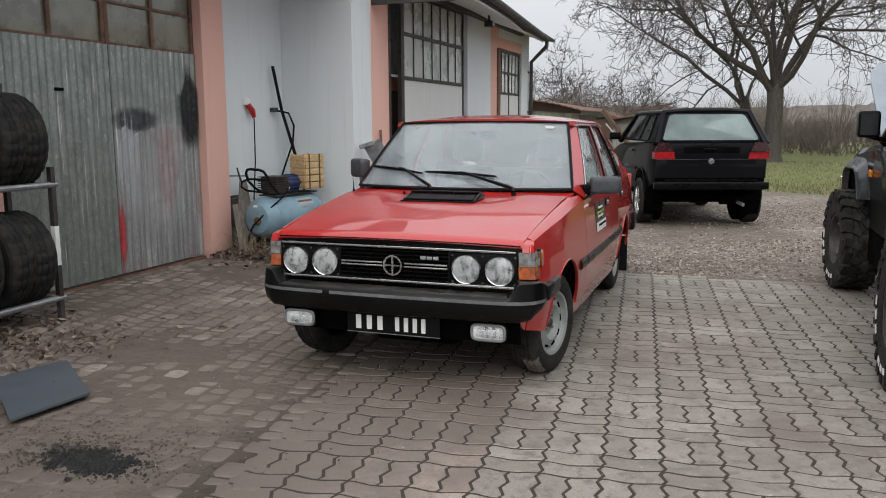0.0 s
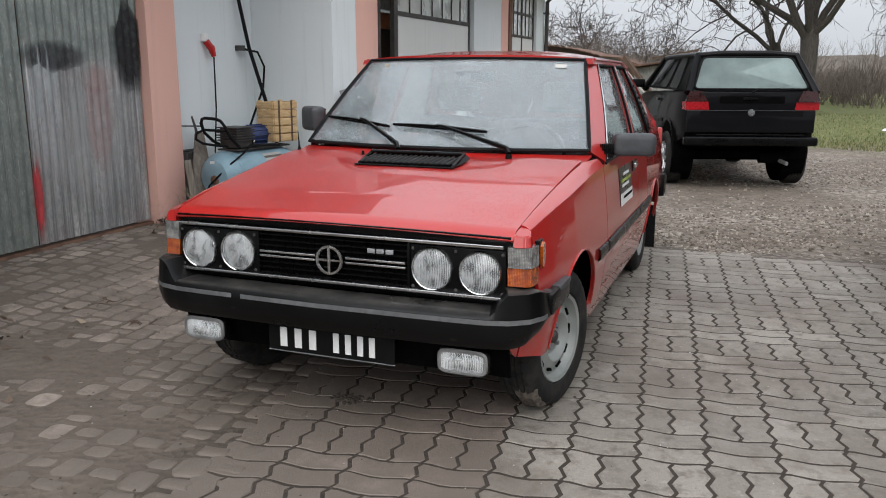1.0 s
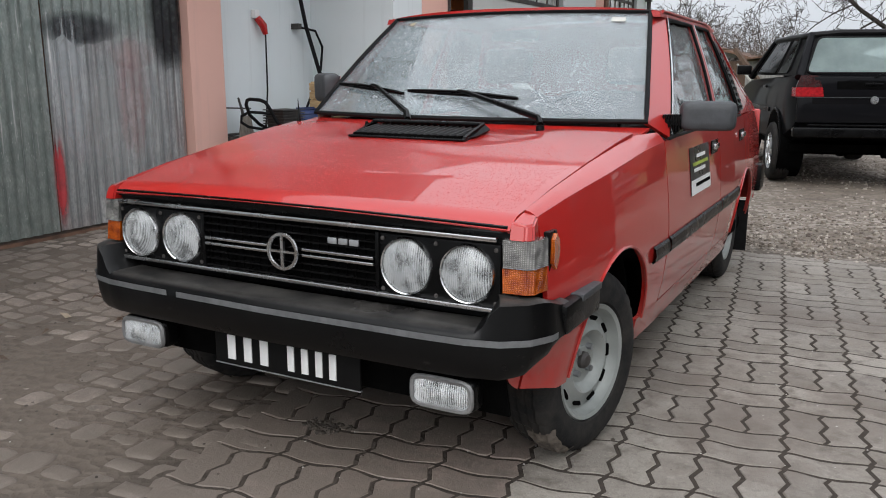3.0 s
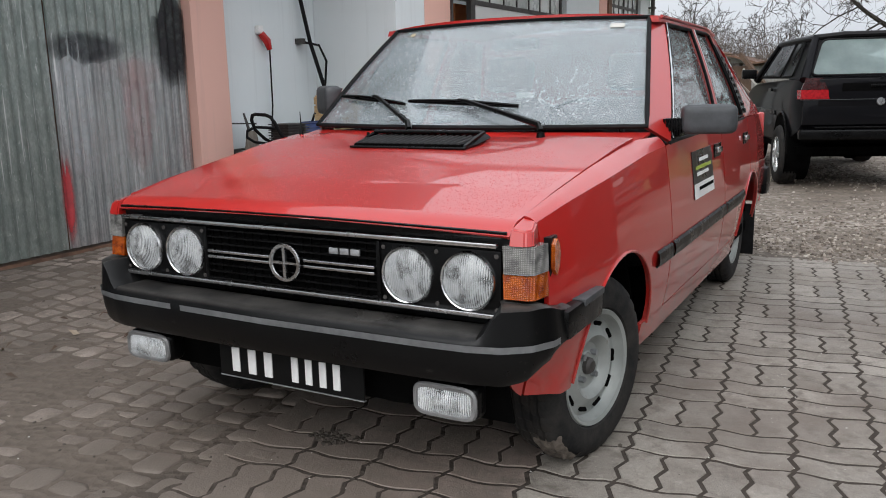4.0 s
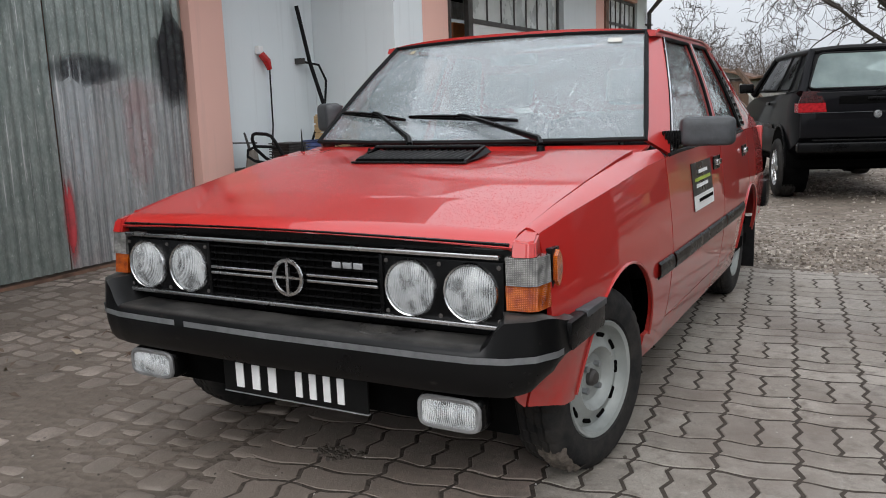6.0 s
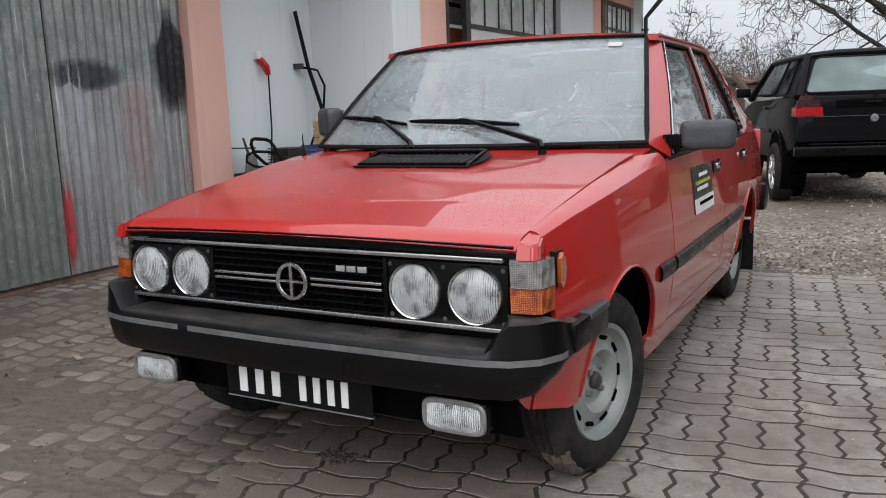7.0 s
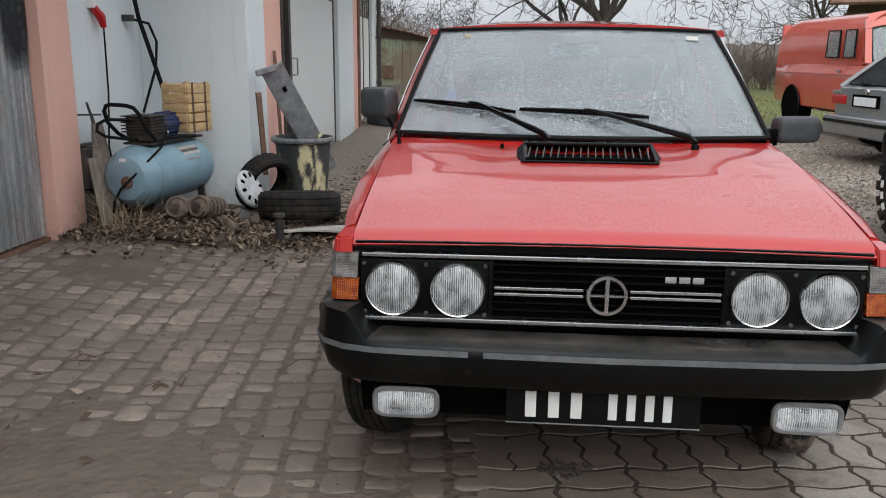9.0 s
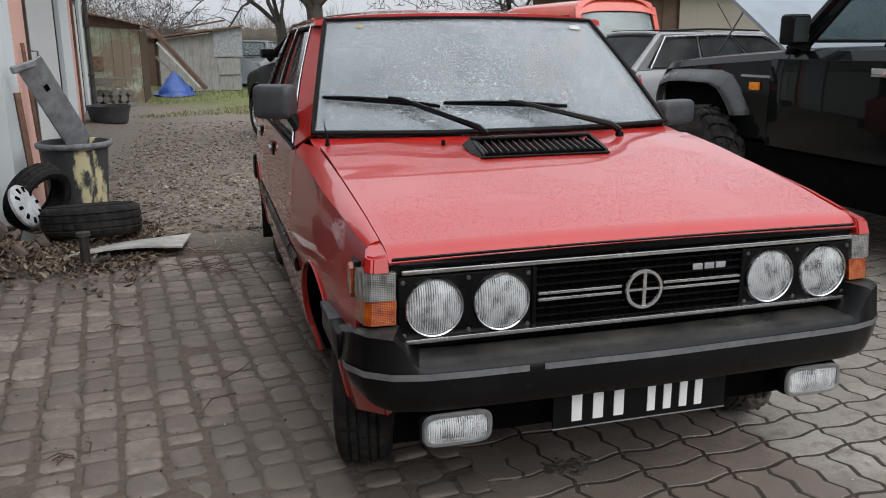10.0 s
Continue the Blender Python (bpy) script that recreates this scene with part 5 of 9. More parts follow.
def build_front():
    F = -0.545
    panel = part("front_panel", box(-0.685, 0.685, F + 0.02, F + 0.06, 0.545, 0.79, 0.004), M["blackplastic"], car, "black nose panel")
    part("nose_beam", box(-0.62, 0.62, -0.50, -0.38, 0.30, 0.78), M["dark"], car)
    for z in (0.758, 0.577):
        part("bright_strip", box(-0.665, 0.665, F - 0.016, F + 0.004, z - 0.006, z + 0.006, 0.003), M["chrome"], panel, "bright metal strip")
    # headlamp surrounds and lamps
    for s in (-1, 1):
        part("lamp_surround", box(min(s * 0.315, s * 0.672), max(s * 0.315, s * 0.672), F - 0.002, F + 0.02, 0.578, 0.744, 0.006), M["blackplastic"], panel)
        for x in (0.402, 0.581):
            c = pose(s * x, F - 0.004, 0.661)
            lamp = part("headlamp", lathe([(0.079, 0.012), (0.079, -0.002), (0.075, -0.010), (0.072, -0.008), (0.071, 0.012)], 40, c, closed=True), M["chrome"], car, "round headlamp with a bright bezel")
            part("reflector_bowl", lathe([(0.071, 0.0), (0.066, 0.012), (0.058, 0.030), (0.046, 0.048), (0.030, 0.062), (0.014, 0.069), (0.0, 0.071)], 32, c, caps=False), M["reflector"], lamp)
            part("bulb_shield", lathe([(0.0, 0.004), (0.010, 0.006), (0.013, 0.012), (0.010, 0.04), (0.0, 0.066)], 16, c), M["steel"], lamp)
            part("lamp_lens", lathe([(0.0, -0.021), (0.03, -0.018), (0.055, -0.012), (0.071, -0.004), (0.071, 0.0), (0.054, -0.008), (0.03, -0.013), (0.0, -0.016)], 40, c), M["flute"], lamp, "fluted lamp glass")
        for x in (0.328, 0.49, 0.66):
            for z in (0.592, 0.730):
                part("screw", lathe([(0.0, -0.006), (0.006, -0.004), (0.006, 0.004)], 10, pose(s * x, F - 0.001, z)), M["darksteel"], panel)
    # grille
    gr = part("grille", box(-0.31, 0.31, F + 0.012, F + 0.026, 0.578, 0.744), M["dark"], panel, "black egg-crate grille")
    for k in range(8):
        z = 0.588 + k * 0.0212
        part("grille_slat", box(-0.308, 0.308, F - 0.004, F + 0.012, z - 0.0025, z + 0.0025), M["blackplastic"], gr)
    for k in range(20):
        x = lerp(-0.295, 0.295, k / 19)
        part("grille_upright", box(x - 0.0015, x + 0.0015, F + 0.006, F + 0.014, 0.580, 0.742), M["dark"], gr)
    for x in (-0.312, 0.312):
        part("grille_end", box(x - 0.006, x + 0.006, F - 0.008, F + 0.02, 0.576, 0.746, 0.003), M["blackplastic"], gr)
    for a, b in ((-0.302, -0.062), (0.062, 0.302)):
        for z in (0.672, 0.655):
            part("grille_bright_bar", box(a, b, F - 0.012, F - 0.004, z - 0.0042, z + 0.0042, 0.002), M["chrome"], gr, "bright bar")
    em = part("emblem", lathe([(0.054, -0.022), (0.056, -0.018), (0.054, -0.012), (0.046, -0.012), (0.044, -0.018), (0.046, -0.022)], 40, pose(0, F, 0.661), closed=True), M["chrome"], gr, "round bright metal badge")
    part("emblem_bar", box(-0.046, 0.046, F - 0.021, F - 0.013, 0.658, 0.664), M["chrome"], em)
    part("emblem_bar", box(-0.005, 0.005, F - 0.0215, F - 0.0125, 0.615, 0.707), M["chrome"], em)
    for i in range(3):
        x = 0.152 + i * 0.036
        part("badge_bar", box(x, x + 0.030, F - 0.010, F - 0.004, 0.699, 0.716, 0.002), M["tape"], gr, "bright badge bar")
    # corner lamps
    for s in (1, -1):
        base = part("corner_lamp", box(min(s * 0.684, s * 0.745), max(s * 0.684, s * 0.745), F + 0.014, F + 0.06, 0.626, 0.756, 0.004), M["blackplastic"], car, "wrap-round corner lamp")
        for z0, z1, mat, lab in ((0.624, 0.686, "amber", "amber ribbed lens"), (0.688, 0.758, "greyclear", "clear ribbed lens")):
            out = [(0.680, F - 0.006), (0.742, F - 0.002), (0.758, F + 0.012), (0.768, F + 0.075), (0.750, F + 0.078), (0.680, F + 0.03)]
            bm = bmesh.new()
            a = [bm.verts.new((s * x, y, z0)) for x, y in out]
            b = [bm.verts.new((s * (x - 0.004), y + 0.004, z1)) for x, y in out]
            bm.faces.new(a)
            bm.faces.new(b[::-1])
            for i in range(len(out)):
                j = (i + 1) % len(out)
                bm.faces.new((a[i], b[i], b[j], a[j]))
            part("corner_lens", bm, M["amber"] if mat == "amber" else M["paleLens"], base, lab)
        
        # body-coloured corner between bonnet, lamp and fender
        plan = [(0.694, F - 0.006), (0.736, F - 0.002), (0.752, F + 0.016), (side_x(-0.462, 0.78), -0.464), (0.694, -0.464)]
        bm = bmesh.new()
        low, high = [], []
        for x, y in plan:
            q = (x - 0.694) / 0.066
            low.append(bm.verts.new((s * x, y, 0.7595)))
            high.append(bm.verts.new((s * (x - 0.006 * q), y + (0.012 if y < -0.5 else 0.0), lerp(hood_z(y) - 0.018, table(RIDGE, y) + 0.001, min(1.0, q)))))
        bm.faces.new(low)
        bm.faces.new(high[::-1])
        for i in range(len(plan)):
            j = (i + 1) % len(plan)
            bm.faces.new((low[i], low[j], high[j], high[i]))
        bmesh.ops.recalc_face_normals(bm, faces=bm.faces)
        bmesh.ops.bevel(bm, geom=[e for e in bm.edges if e.verts[0].co.z > 0.77 or e.verts[1].co.z > 0.77], offset=0.005, segments=2, affect="EDGES")
        part("nose_corner", bm, RED, car)
        part("fender_nose", side_panel(-0.555, -0.468, lambda y: table([(-0.56, 0.45), (-0.50, 0.365), (-0.46, 0.335)], y), lambda y: 0.53, s, 0.012, 8), RED, car)
    # bumper: one swept section with raised ends
    path = [(-0.797, -0.40), (-0.785, -0.515), (-0.755, -0.572), (-0.700, -0.612), (-0.62, -0.632), (-0.5, -0.640), (0.0, -0.652), (0.5, -0.640), (0.62, -0.632), (0.700, -0.612), (0.755, -0.572), (0.785, -0.515), (0.797, -0.40)]
    sec = [(0.125, 0.532), (0.105, 0.546), (0.030, 0.543), (0.006, 0.541), (-0.007, 0.535), (-0.015, 0.524), (-0.017, 0.505), (-0.014, 0.47), (-0.006, 0.435), (0.008, 0.415), (0.030, 0.408), (0.125, 0.415)]
    bm = bmesh.new()
    rows = []
    pts = []
    for (a, b) in zip(path, path[1:]):
        for i in range(4):
            pts.append((lerp(a[0], b[0], i / 4), lerp(a[1], b[1], i / 4)))
    pts.append(path[-1])
    for i, (x, y) in enumerate(pts):
        a, b = pts[max(0, i - 1)], pts[min(len(pts) - 1, i + 1)]
        t = Vector((b[0] - a[0], b[1] - a[1])).normalized()
        nrm = Vector((-t.y, t.x))
        lift = 0.074 * smooth((abs(x) - 0.640) / 0.062) * lerp(0.62, 1.0, smooth((-0.42 - y) / 0.12))
        tuck = smooth((y + 0.618) / 0.20)
        row = []
        for d, z in sec:
            zz = z + (lift if z > 0.53 else 0.0)
            zz = lerp(zz, max(zz, 0.506), tuck)
            row.append(bm.verts.new((x + nrm.x * d, y + nrm.y * d, zz)))
        rows.append(row)
    k = len(sec)
    for i in range(len(rows) - 1):
        for j in range(k):
            bm.faces.new((rows[i][j], rows[i + 1][j], rows[i + 1][(j + 1) % k], rows[i][(j + 1) % k]))
    bm.faces.new(rows[0])
    bm.faces.new(rows[-1][::-1])
    bump = part("front_bumper", bm, M["bumper"], car, "scuffed black plastic bumper")
    for a, b in ((-0.80, -0.365), (-0.325, 0.80)):
        run = [(x, y) for x, y in pts if a <= x <= b and (y < -0.47)]
        run = ([(a, -0.640 - 0.012 * (1 - abs(a) / 0.5))] if a > -0.5 else []) + run + ([(b, -0.640 - 0.012 * (1 - abs(b) / 0.5))] if b < 0.5 else [])
        bm = bmesh.new()
        low, high = [], []
        for i, (x, y) in enumerate(run):
            p, q = run[max(0, i - 1)], run[min(len(run) - 1, i + 1)]
            t = Vector((q[0] - p[0], q[1] - p[1])).normalized()
            ox, oy = t.y * 0.0195, -t.x * 0.0195
            low.append(bm.verts.new((x + ox, y + oy, 0.508)))
            high.append(bm.verts.new((x + ox, y + oy, 0.525)))
        fs = [bm.faces.new((low[i], low[i + 1], high[i + 1], high[i])) for i in range(len(run) - 1)]
        bmesh.ops.solidify(bm, geom=fs, thickness=0.003)
        part("bumper_strip", bm, M["tape"], bump, "dull silver bumper strip")
    for s in (1, -1):
        part("bumper_side", box(min(s * 0.772, s * 0.816), max(s * 0.772, s * 0.816), -0.45, -0.17, 0.502, 0.582, 0.014), M["blackplastic"], bump, "black side extension")
        part("side_strip", box(min(s * 0.774, s * 0.8185), max(s * 0.774, s * 0.8185), -0.335, -0.172, 0.566, 0.585, 0.003), M["greyplastic"], bump, "grey strip along the top edge")
    part("front_valance", surf(lambda u, v: (lerp(-0.68, 0.68, u), -0.54 + 0.05 * v, lerp(0.42, 0.27, v)), 12, 3, 0.01), M["dark"], car)
    # fog lamps
    for s in (1, -1):
        c = pose(s * 0.538, -0.585, 0.352)
        fog = part("fog_lamp", box(-0.092, 0.092, -0.020, 0.045, -0.045, 0.045, 0.022, 4, None, c), M["blackplastic"], car, "rectangular fog lamp")
        part("fog_reflector", surf(lambda u, v: tuple(c @ Vector((lerp(-0.080, 0.080, u), -0.0235 + 0.0030 * math.sin(math.pi * u) + 0.0016 * math.sin(3 * math.pi * v), lerp(-0.034, 0.034, v)))), 14, 10, 0.001), M["fogbowl"], fog)
        part("fog_bezel", tube([tuple(c @ Vector((0.086 * math.copysign(abs(math.cos(a)) ** 0.35, math.cos(a)), -0.024, 0.039 * math.copysign(abs(math.sin(a)) ** 0.5, math.sin(a))))) for a in [2 * math.pi * i / 32 for i in range(32)]], 0.008, 6, closed=True), M["foghouse"], fog, "dull grey bezel")
        part("fog_lens", surf(lambda u, v: tuple(c @ Vector((lerp(-0.084, 0.084, u), -0.0265 - 0.012 * math.sin(math.pi * u) * math.sin(math.pi * v), lerp(-0.037, 0.037, v)))), 16, 8, 0.002), M["flute"], fog, "fluted fog lamp glass")
        part("fog_bracket", bar((s * 0.538, -0.55, 0.39), (s * 0.538, -0.53, 0.44), 0.03, 0.012), M["darksteel"], fog)
    # number plate with its characters as plain bars
    pl = part("number_plate", box(-0.262, 0.268, -0.580, -0.572, 0.294, 0.410, 0.004), M["plate"], car, "black number plate with white bars")
    part("plate_edge", box(-0.262, 0.268, -0.581, -0.570, 0.2915, 0.294), M["tape"], pl)
    for x in (-0.215, -0.152, -0.09, 0.012, 0.062, 0.112, 0.160):
        wd = 0.030 if x < 0 else 0.024
        part("plate_bar", box(x + 0.006, x + 0.006 + wd, -0.584, -0.5805, 0.312, 0.388, 0.001), M["white"], pl, "white bar")
    # magnet sheet on the front door
    for s in (1,):
        def sheet(u, v):
            y, z = lerp(0.97, 1.35, u), lerp(0.675, 0.865, v)
            return (s * (side_x(y, z) + 0.003), y, z)
        sh = part("door_sign", surf(sheet, 8, 6, 0.002), M["signblack"], bpy.data.objects["front_door"], "black and white advertising sheet")
        def low2(u, v):
            y, z = lerp(0.97, 1.35, u), lerp(0.675, 0.735, v)
            return (s * (side_x(y, z) + 0.005), y, z)
        part("sign_field", surf(low2, 8, 2, 0.001), M["white"], sh, "white lower field")
        for k, (a, b, z, mm) in enumerate(((0.0, 0.30, 0.79, "lime"), (0.02, 0.24, 0.765, "white"), (0.05, 0.33, 0.705, "dark"), (0.08, 0.25, 0.82, "white"))):
            def bb(u, v):
                y, zz = lerp(1.0 + a, 1.0 + b, u), lerp(z, z + 0.014, v)
                return (s * (side_x(y, zz) + 0.0068), y, zz)
            part("lettering_bar", surf(bb, 4, 1, 0.001), M[mm], sh)


def bumper_mat():
    m = Mat("scuffed_black_plastic", 0.3, 0.0, (0.003, 0.003, 0.003), 0.22)
    sc = m.noise(10, 8, 0.75, (1.0, 3.0, 3.0))
    dust = m.noise(3.0, 6)
    c = m.mix(m.ramp(sc, (0.62, 0.0), (0.70, 0.5)), (0.003, 0.003, 0.0032), (0.04, 0.037, 0.034))
    c = m.mix(m.ramp(dust, (0.58, 0.0), (0.8, 0.3)), c, (0.02, 0.019, 0.018))
    flat = m.ramp(m.axis(2, m.t.nodes.new("ShaderNodeNewGeometry").outputs["Normal"]), (0.75, 0.0), (0.97, 1.0))
    settled = m.math("MULTIPLY", flat, m.ramp(m.noise(7, 7, 0.75), (0.38, 0.1), (0.62, 0.75)))
    m.color(m.mix(settled, c, (0.060, 0.056, 0.052)))
    m.rough(m.ramp(dust, (0.35, 0.24), (0.65, 0.42)))
    return m.bump(m.noise(80, 4), 0.15, 0.002).m


M["bumper"] = bumper_mat()
M["foghouse"] = simple("dull_fog_lamp_shell", (0.20, 0.20, 0.20), 0.45, 0.4, 0.3, 20, 0.2)
M["plate"] = simple("black_plate_enamel", (0.006, 0.006, 0.006), 0.5, vary=0.2, spec=0.1)
M["signblack"] = simple("black_vinyl", (0.02, 0.022, 0.024), 0.3, vary=0.3)
M["lime"] = simple("lime_green_print", (0.35, 0.45, 0.06), 0.4, vary=0.2)
build_front()
for nm, x, y, s, st in (("front_wheel", 0.676, 0.0, 1, -12), ("front_wheel", -0.665, 0.0, -1, -12), ("rear_wheel", 0.655, WHEELBASE, 1, 0), ("rear_wheel", -0.655, WHEELBASE, -1, 0)):
    road_wheel(nm, car, x, y, s, st)


def mud_cake():
    """Mud stuck to the tread of one front tyre."""
    w = [o for o in car.children if o.name.startswith("front_wheel")][0]

    def cake(u, v):
        a = radians(lerp(214, 246, u)) if w.matrix_basis.translation.x > 0 else radians(lerp(-70, -16, u))
        h = lerp(-0.086, 0.015, v)
        edge = min(u, 1 - u, v + 0.12, 1 - v) * 5
        r = 0.286 + 0.013 * smooth(edge) * (0.6 + 0.9 * noise.noise((u * 7, v * 5, 2.0))) - 0.006 * (1 - smooth(edge * 2))
        r -= 0.02 * smooth((-0.062 - h) / 0.024)
        return (r * math.cos(a), h, r * math.sin(a))
    part("mud_cake", surf(cake, 26, 16), M["mud"], w, "dried mud stuck to the tread")


mud_cake()
part("exhaust_pipe", tube([(-0.2, 0.6, 0.2), (-0.3, 1.6, 0.19), (-0.35, 3.0, 0.22), (-0.4, 3.4, 0.24)], 0.025, 10), M["rust"], car)
part("engine_sump", box(-0.25, 0.25, -0.25, 0.45, 0.16, 0.42, 0.04), M["dark"], car)
part("axle_beam", tube([(-0.6, 0.0, 0.27), (0.6, 0.0, 0.27)], 0.03, 8), M["dark"], car)


# ---- clutter along the garage wall ----
def leaf_pile():
    rng = random.Random(3)
    vs, fs = [], []
    for i in range(9200):
        if i < 8000:
            x = rng.uniform(-4.75, -3.0)
            y = 6.62 + 0.95 * rng.random() ** 0.75 * (1.4 - 0.2 * rng.random())
            y += 0.42 * (x + 4.75) / 1.7
        elif i < 8700:
            x, y = rng.gauss(-4.1, 0.35), rng.gauss(3.75, 0.3)
        else:
            x, y = rng.uniform(-4.7, -3.0), rng.gauss(6.9, 0.25)
        d = max(0.0, 1 - abs((x + 4.1) / 0.95)) * max(0.0, 1 - abs((y - 7.35) / 0.85))
        z = rise(x) + 0.006 + rng.random() * 0.025 + 0.11 * d * rng.uniform(0.8, 1.15)
        s = rng.uniform(0.012, 0.034)
        m = Matrix.Translation((x, y, z)) @ Euler((rng.uniform(-0.9, 0.9), rng.uniform(-0.9, 0.9), rng.uniform(0, 6.3))).to_matrix().to_4x4()
        b = len(vs)
        cup = rng.uniform(-0.3, 0.4)
        w = rng.uniform(0.3, 0.6)
        for p in ((-s, 0, 0), (-0.2 * s, -w * s, cup * s), (s, 0, 0.1 * s), (-0.2 * s, w * s, cup * s)):
            vs.append(tuple(m @ Vector(p)))
        fs.append((b, b + 1, b + 2))
        fs.append((b, b + 2, b + 3))
    me = bpy.data.meshes.new("dead_leaves")
    me.from_pydata(vs, [], fs)
    me.materials.append(M["leaf"])
    tagged(new("dead_leaves", me), "brown dead leaves heaped against the garage wall", "leaves", kind="stuff")
    # the heap of earth and leaf mould they lie on

    def heap(u, v):
        x, y = lerp(-4.87, -2.95, u), lerp(6.95, 8.40, v)
        d = smooth(1 - abs((x + 4.25) / 1.2)) * smooth(1 - abs((y - 7.6) / 1.0))
        return (x, y, rise(x) - 0.02 + 0.13 * d + 0.03 * d * noise.noise((x * 6, y * 6, 1.0)))
    whole("leaf_mould", surf(heap, 40, 36), M["mud"], "dark heap of leaf mould and earth by the wall", "earth", kind="stuff")


def leaf_mat():
    m = Mat("dead_leaf", 0.85, 0.0, (0.15, 0.09, 0.05))
    m.color(m.ramp(m.island(), (0.0, (0.045, 0.031, 0.022)), (0.5, (0.125, 0.088, 0.064)), (0.9, (0.21, 0.16, 0.115)), (1.0, (0.34, 0.28, 0.21))))
    return m.bump(m.noise(60, 4), 0.3, 0.003).m


M["leaf"] = leaf_mat()
leaf_pile()
M["tankblue"] = simple("faded_blue_enamel", (0.215, 0.335, 0.40), 0.5, 0.05, 0.2, 5, 0.12)
M["motorblue"] = simple("dark_blue_motor_paint", (0.03, 0.05, 0.14), 0.5, 0.1, 0.3, 14, 0.2)


def compressor():
    t = thing("air_compressor", pose(-4.40, 7.60, 0.0, 0, 0, -8), "faded blue air compressor tank with a dark motor and hoses", "compressor")
    prof = [(0.0, -0.50), (0.08, -0.495), (0.15, -0.475), (0.19, -0.43), (0.211, -0.37), (0.214, -0.33), (0.214, 0.33), (0.211, 0.37), (0.19, 0.43), (0.15, 0.475), (0.08, 0.495), (0.0, 0.50)]
    part("tank", lathe(prof, 40, pose(0, 0, 0.44)), M["tankblue"], t, "faded blue pressure tank")
    part("drain_boss", lathe([(0.0, -0.52), (0.02, -0.52), (0.022, -0.508), (0.042, -0.508), (0.045, -0.47)], 16, pose(0.03, 0, 0.42)), M["rust"], t, "rusty plug boss")
    part("weld_band", lathe([(0.215, -0.345), (0.2175, -0.335), (0.215, -0.325)], 40, pose(0, 0, 0.44)), M["tankblue"], t)
    for k, (a0, a1, mt) in enumerate(((0.80, 0.92, "paleboard"), (0.68, 0.78, "coil"), (0.54, 0.66, "paleboard"), (0.36, 0.44, "steel"))):
        part("tank_label", surf(lambda u, v: (0.2165 * math.cos(lerp(a0, a1, v)), lerp(0.0, 0.24, u), 0.44 + 0.2165 * math.sin(lerp(a0, a1, v))), 4, 3, 0.001), M[mt], t, "worn printed band")
    part("tank_label", box(-0.03, 0.02, -0.484, -0.478, 0.53, 0.58), M["white"], t, "small white label")
    for sx in (-0.15, 0.15):
        for sy in (-0.3, 0.3):
            part("leg", bar((sx, sy, 0.06), (sx * 0.9, sy, 0.30), 0.03, 0.05), M["darksteel"], t)
    part("deck", box(-0.11, 0.11, -0.30, 0.42, 0.655, 0.670), M["darksteel"], t)
    pump = part("pump", box(-0.10, 0.10, -0.28, -0.08, 0.676, 0.86, 0.02), M["darksteel"], t, "dark cast pump")
    for k in range(6):
        part("fin", box(-0.12, 0.12, -0.30, -0.06, 0.74 + 0.022 * k, 0.748 + 0.022 * k), M["darksteel"], pump)
    mo = part("motor", lathe([(0.0, -0.14), (0.07, -0.14), (0.085, -0.12), (0.085, 0.12), (0.06, 0.14), (0.0, 0.14)], 24, pose(-0.03, 0.10, 0.77)), M["motorblue"], t, "dark blue electric motor")
    for k in range(12):
        a = 2 * math.pi * k / 12
        part("cooling_rib", box(-0.004, 0.004, -0.11, 0.11, 0.084, 0.095, 0, 1, None, pose(-0.03, 0.10, 0.77) @ Matrix.Rotation(a, 4, "Y")), M["motorblue"], mo)
    part("pressure_hose", tube([(0.0, -0.22, 0.80), (-0.06, -0.32, 0.83), (-0.14, -0.42, 0.84), (-0.19, -0.46, 0.81), (-0.20, -0.46, 0.76), (-0.16, -0.42, 0.72), (-0.06, -0.34, 0.70), (0.05, -0.2, 0.685), (0.15, 0.0, 0.69), (0.17, 0.2, 0.68)], 0.012, 8), M["rubber"], t, "black hose loop")
    part("handle", tube([(-0.11, -0.22, 0.68), (-0.12, -0.34, 0.74), (-0.13, -0.43, 0.82), (-0.13, -0.46, 0.90), (-0.11, -0.465, 0.935), (-0.07, -0.47, 0.945), (0.05, -0.47, 0.94), (0.10, -0.465, 0.925), (0.13, -0.45, 0.88), (0.145, -0.40, 0.78), (0.15, -0.30, 0.69)], 0.014, 8), M["rubber"], t, "black handle bar")
    part("power_lead", tube([(0.10, -0.1, 0.70), (0.17, -0.28, 0.64), (0.15, -0.42, 0.56), (0.08, -0.50, 0.46), (0.0, -0.53, 0.38), (-0.06, -0.53, 0.28), (-0.10, -0.50, 0.14)], 0.009, 6), M["rubber"], t)
    part("gauge", lathe([(0.0, -0.02), (0.03, -0.018), (0.03, 0.0)], 16, pose(0.08, -0.06, 0.72)), M["chrome"], t)
    c = thing("wooden_crate", pose(-4.315, 7.93, 0.70, 0, 0, -17), "yellow slatted wooden crate standing on the compressor", "crate")
    w, d, h = 0.092, 0.12, 0.375
    for sx in (-1, 1):
        for sy in (-1, 1):
            part("post", box(sx * w - 0.015, sx * w + 0.015, sy * d - 0.015, sy * d + 0.015, 0, h), M["crate"], c)
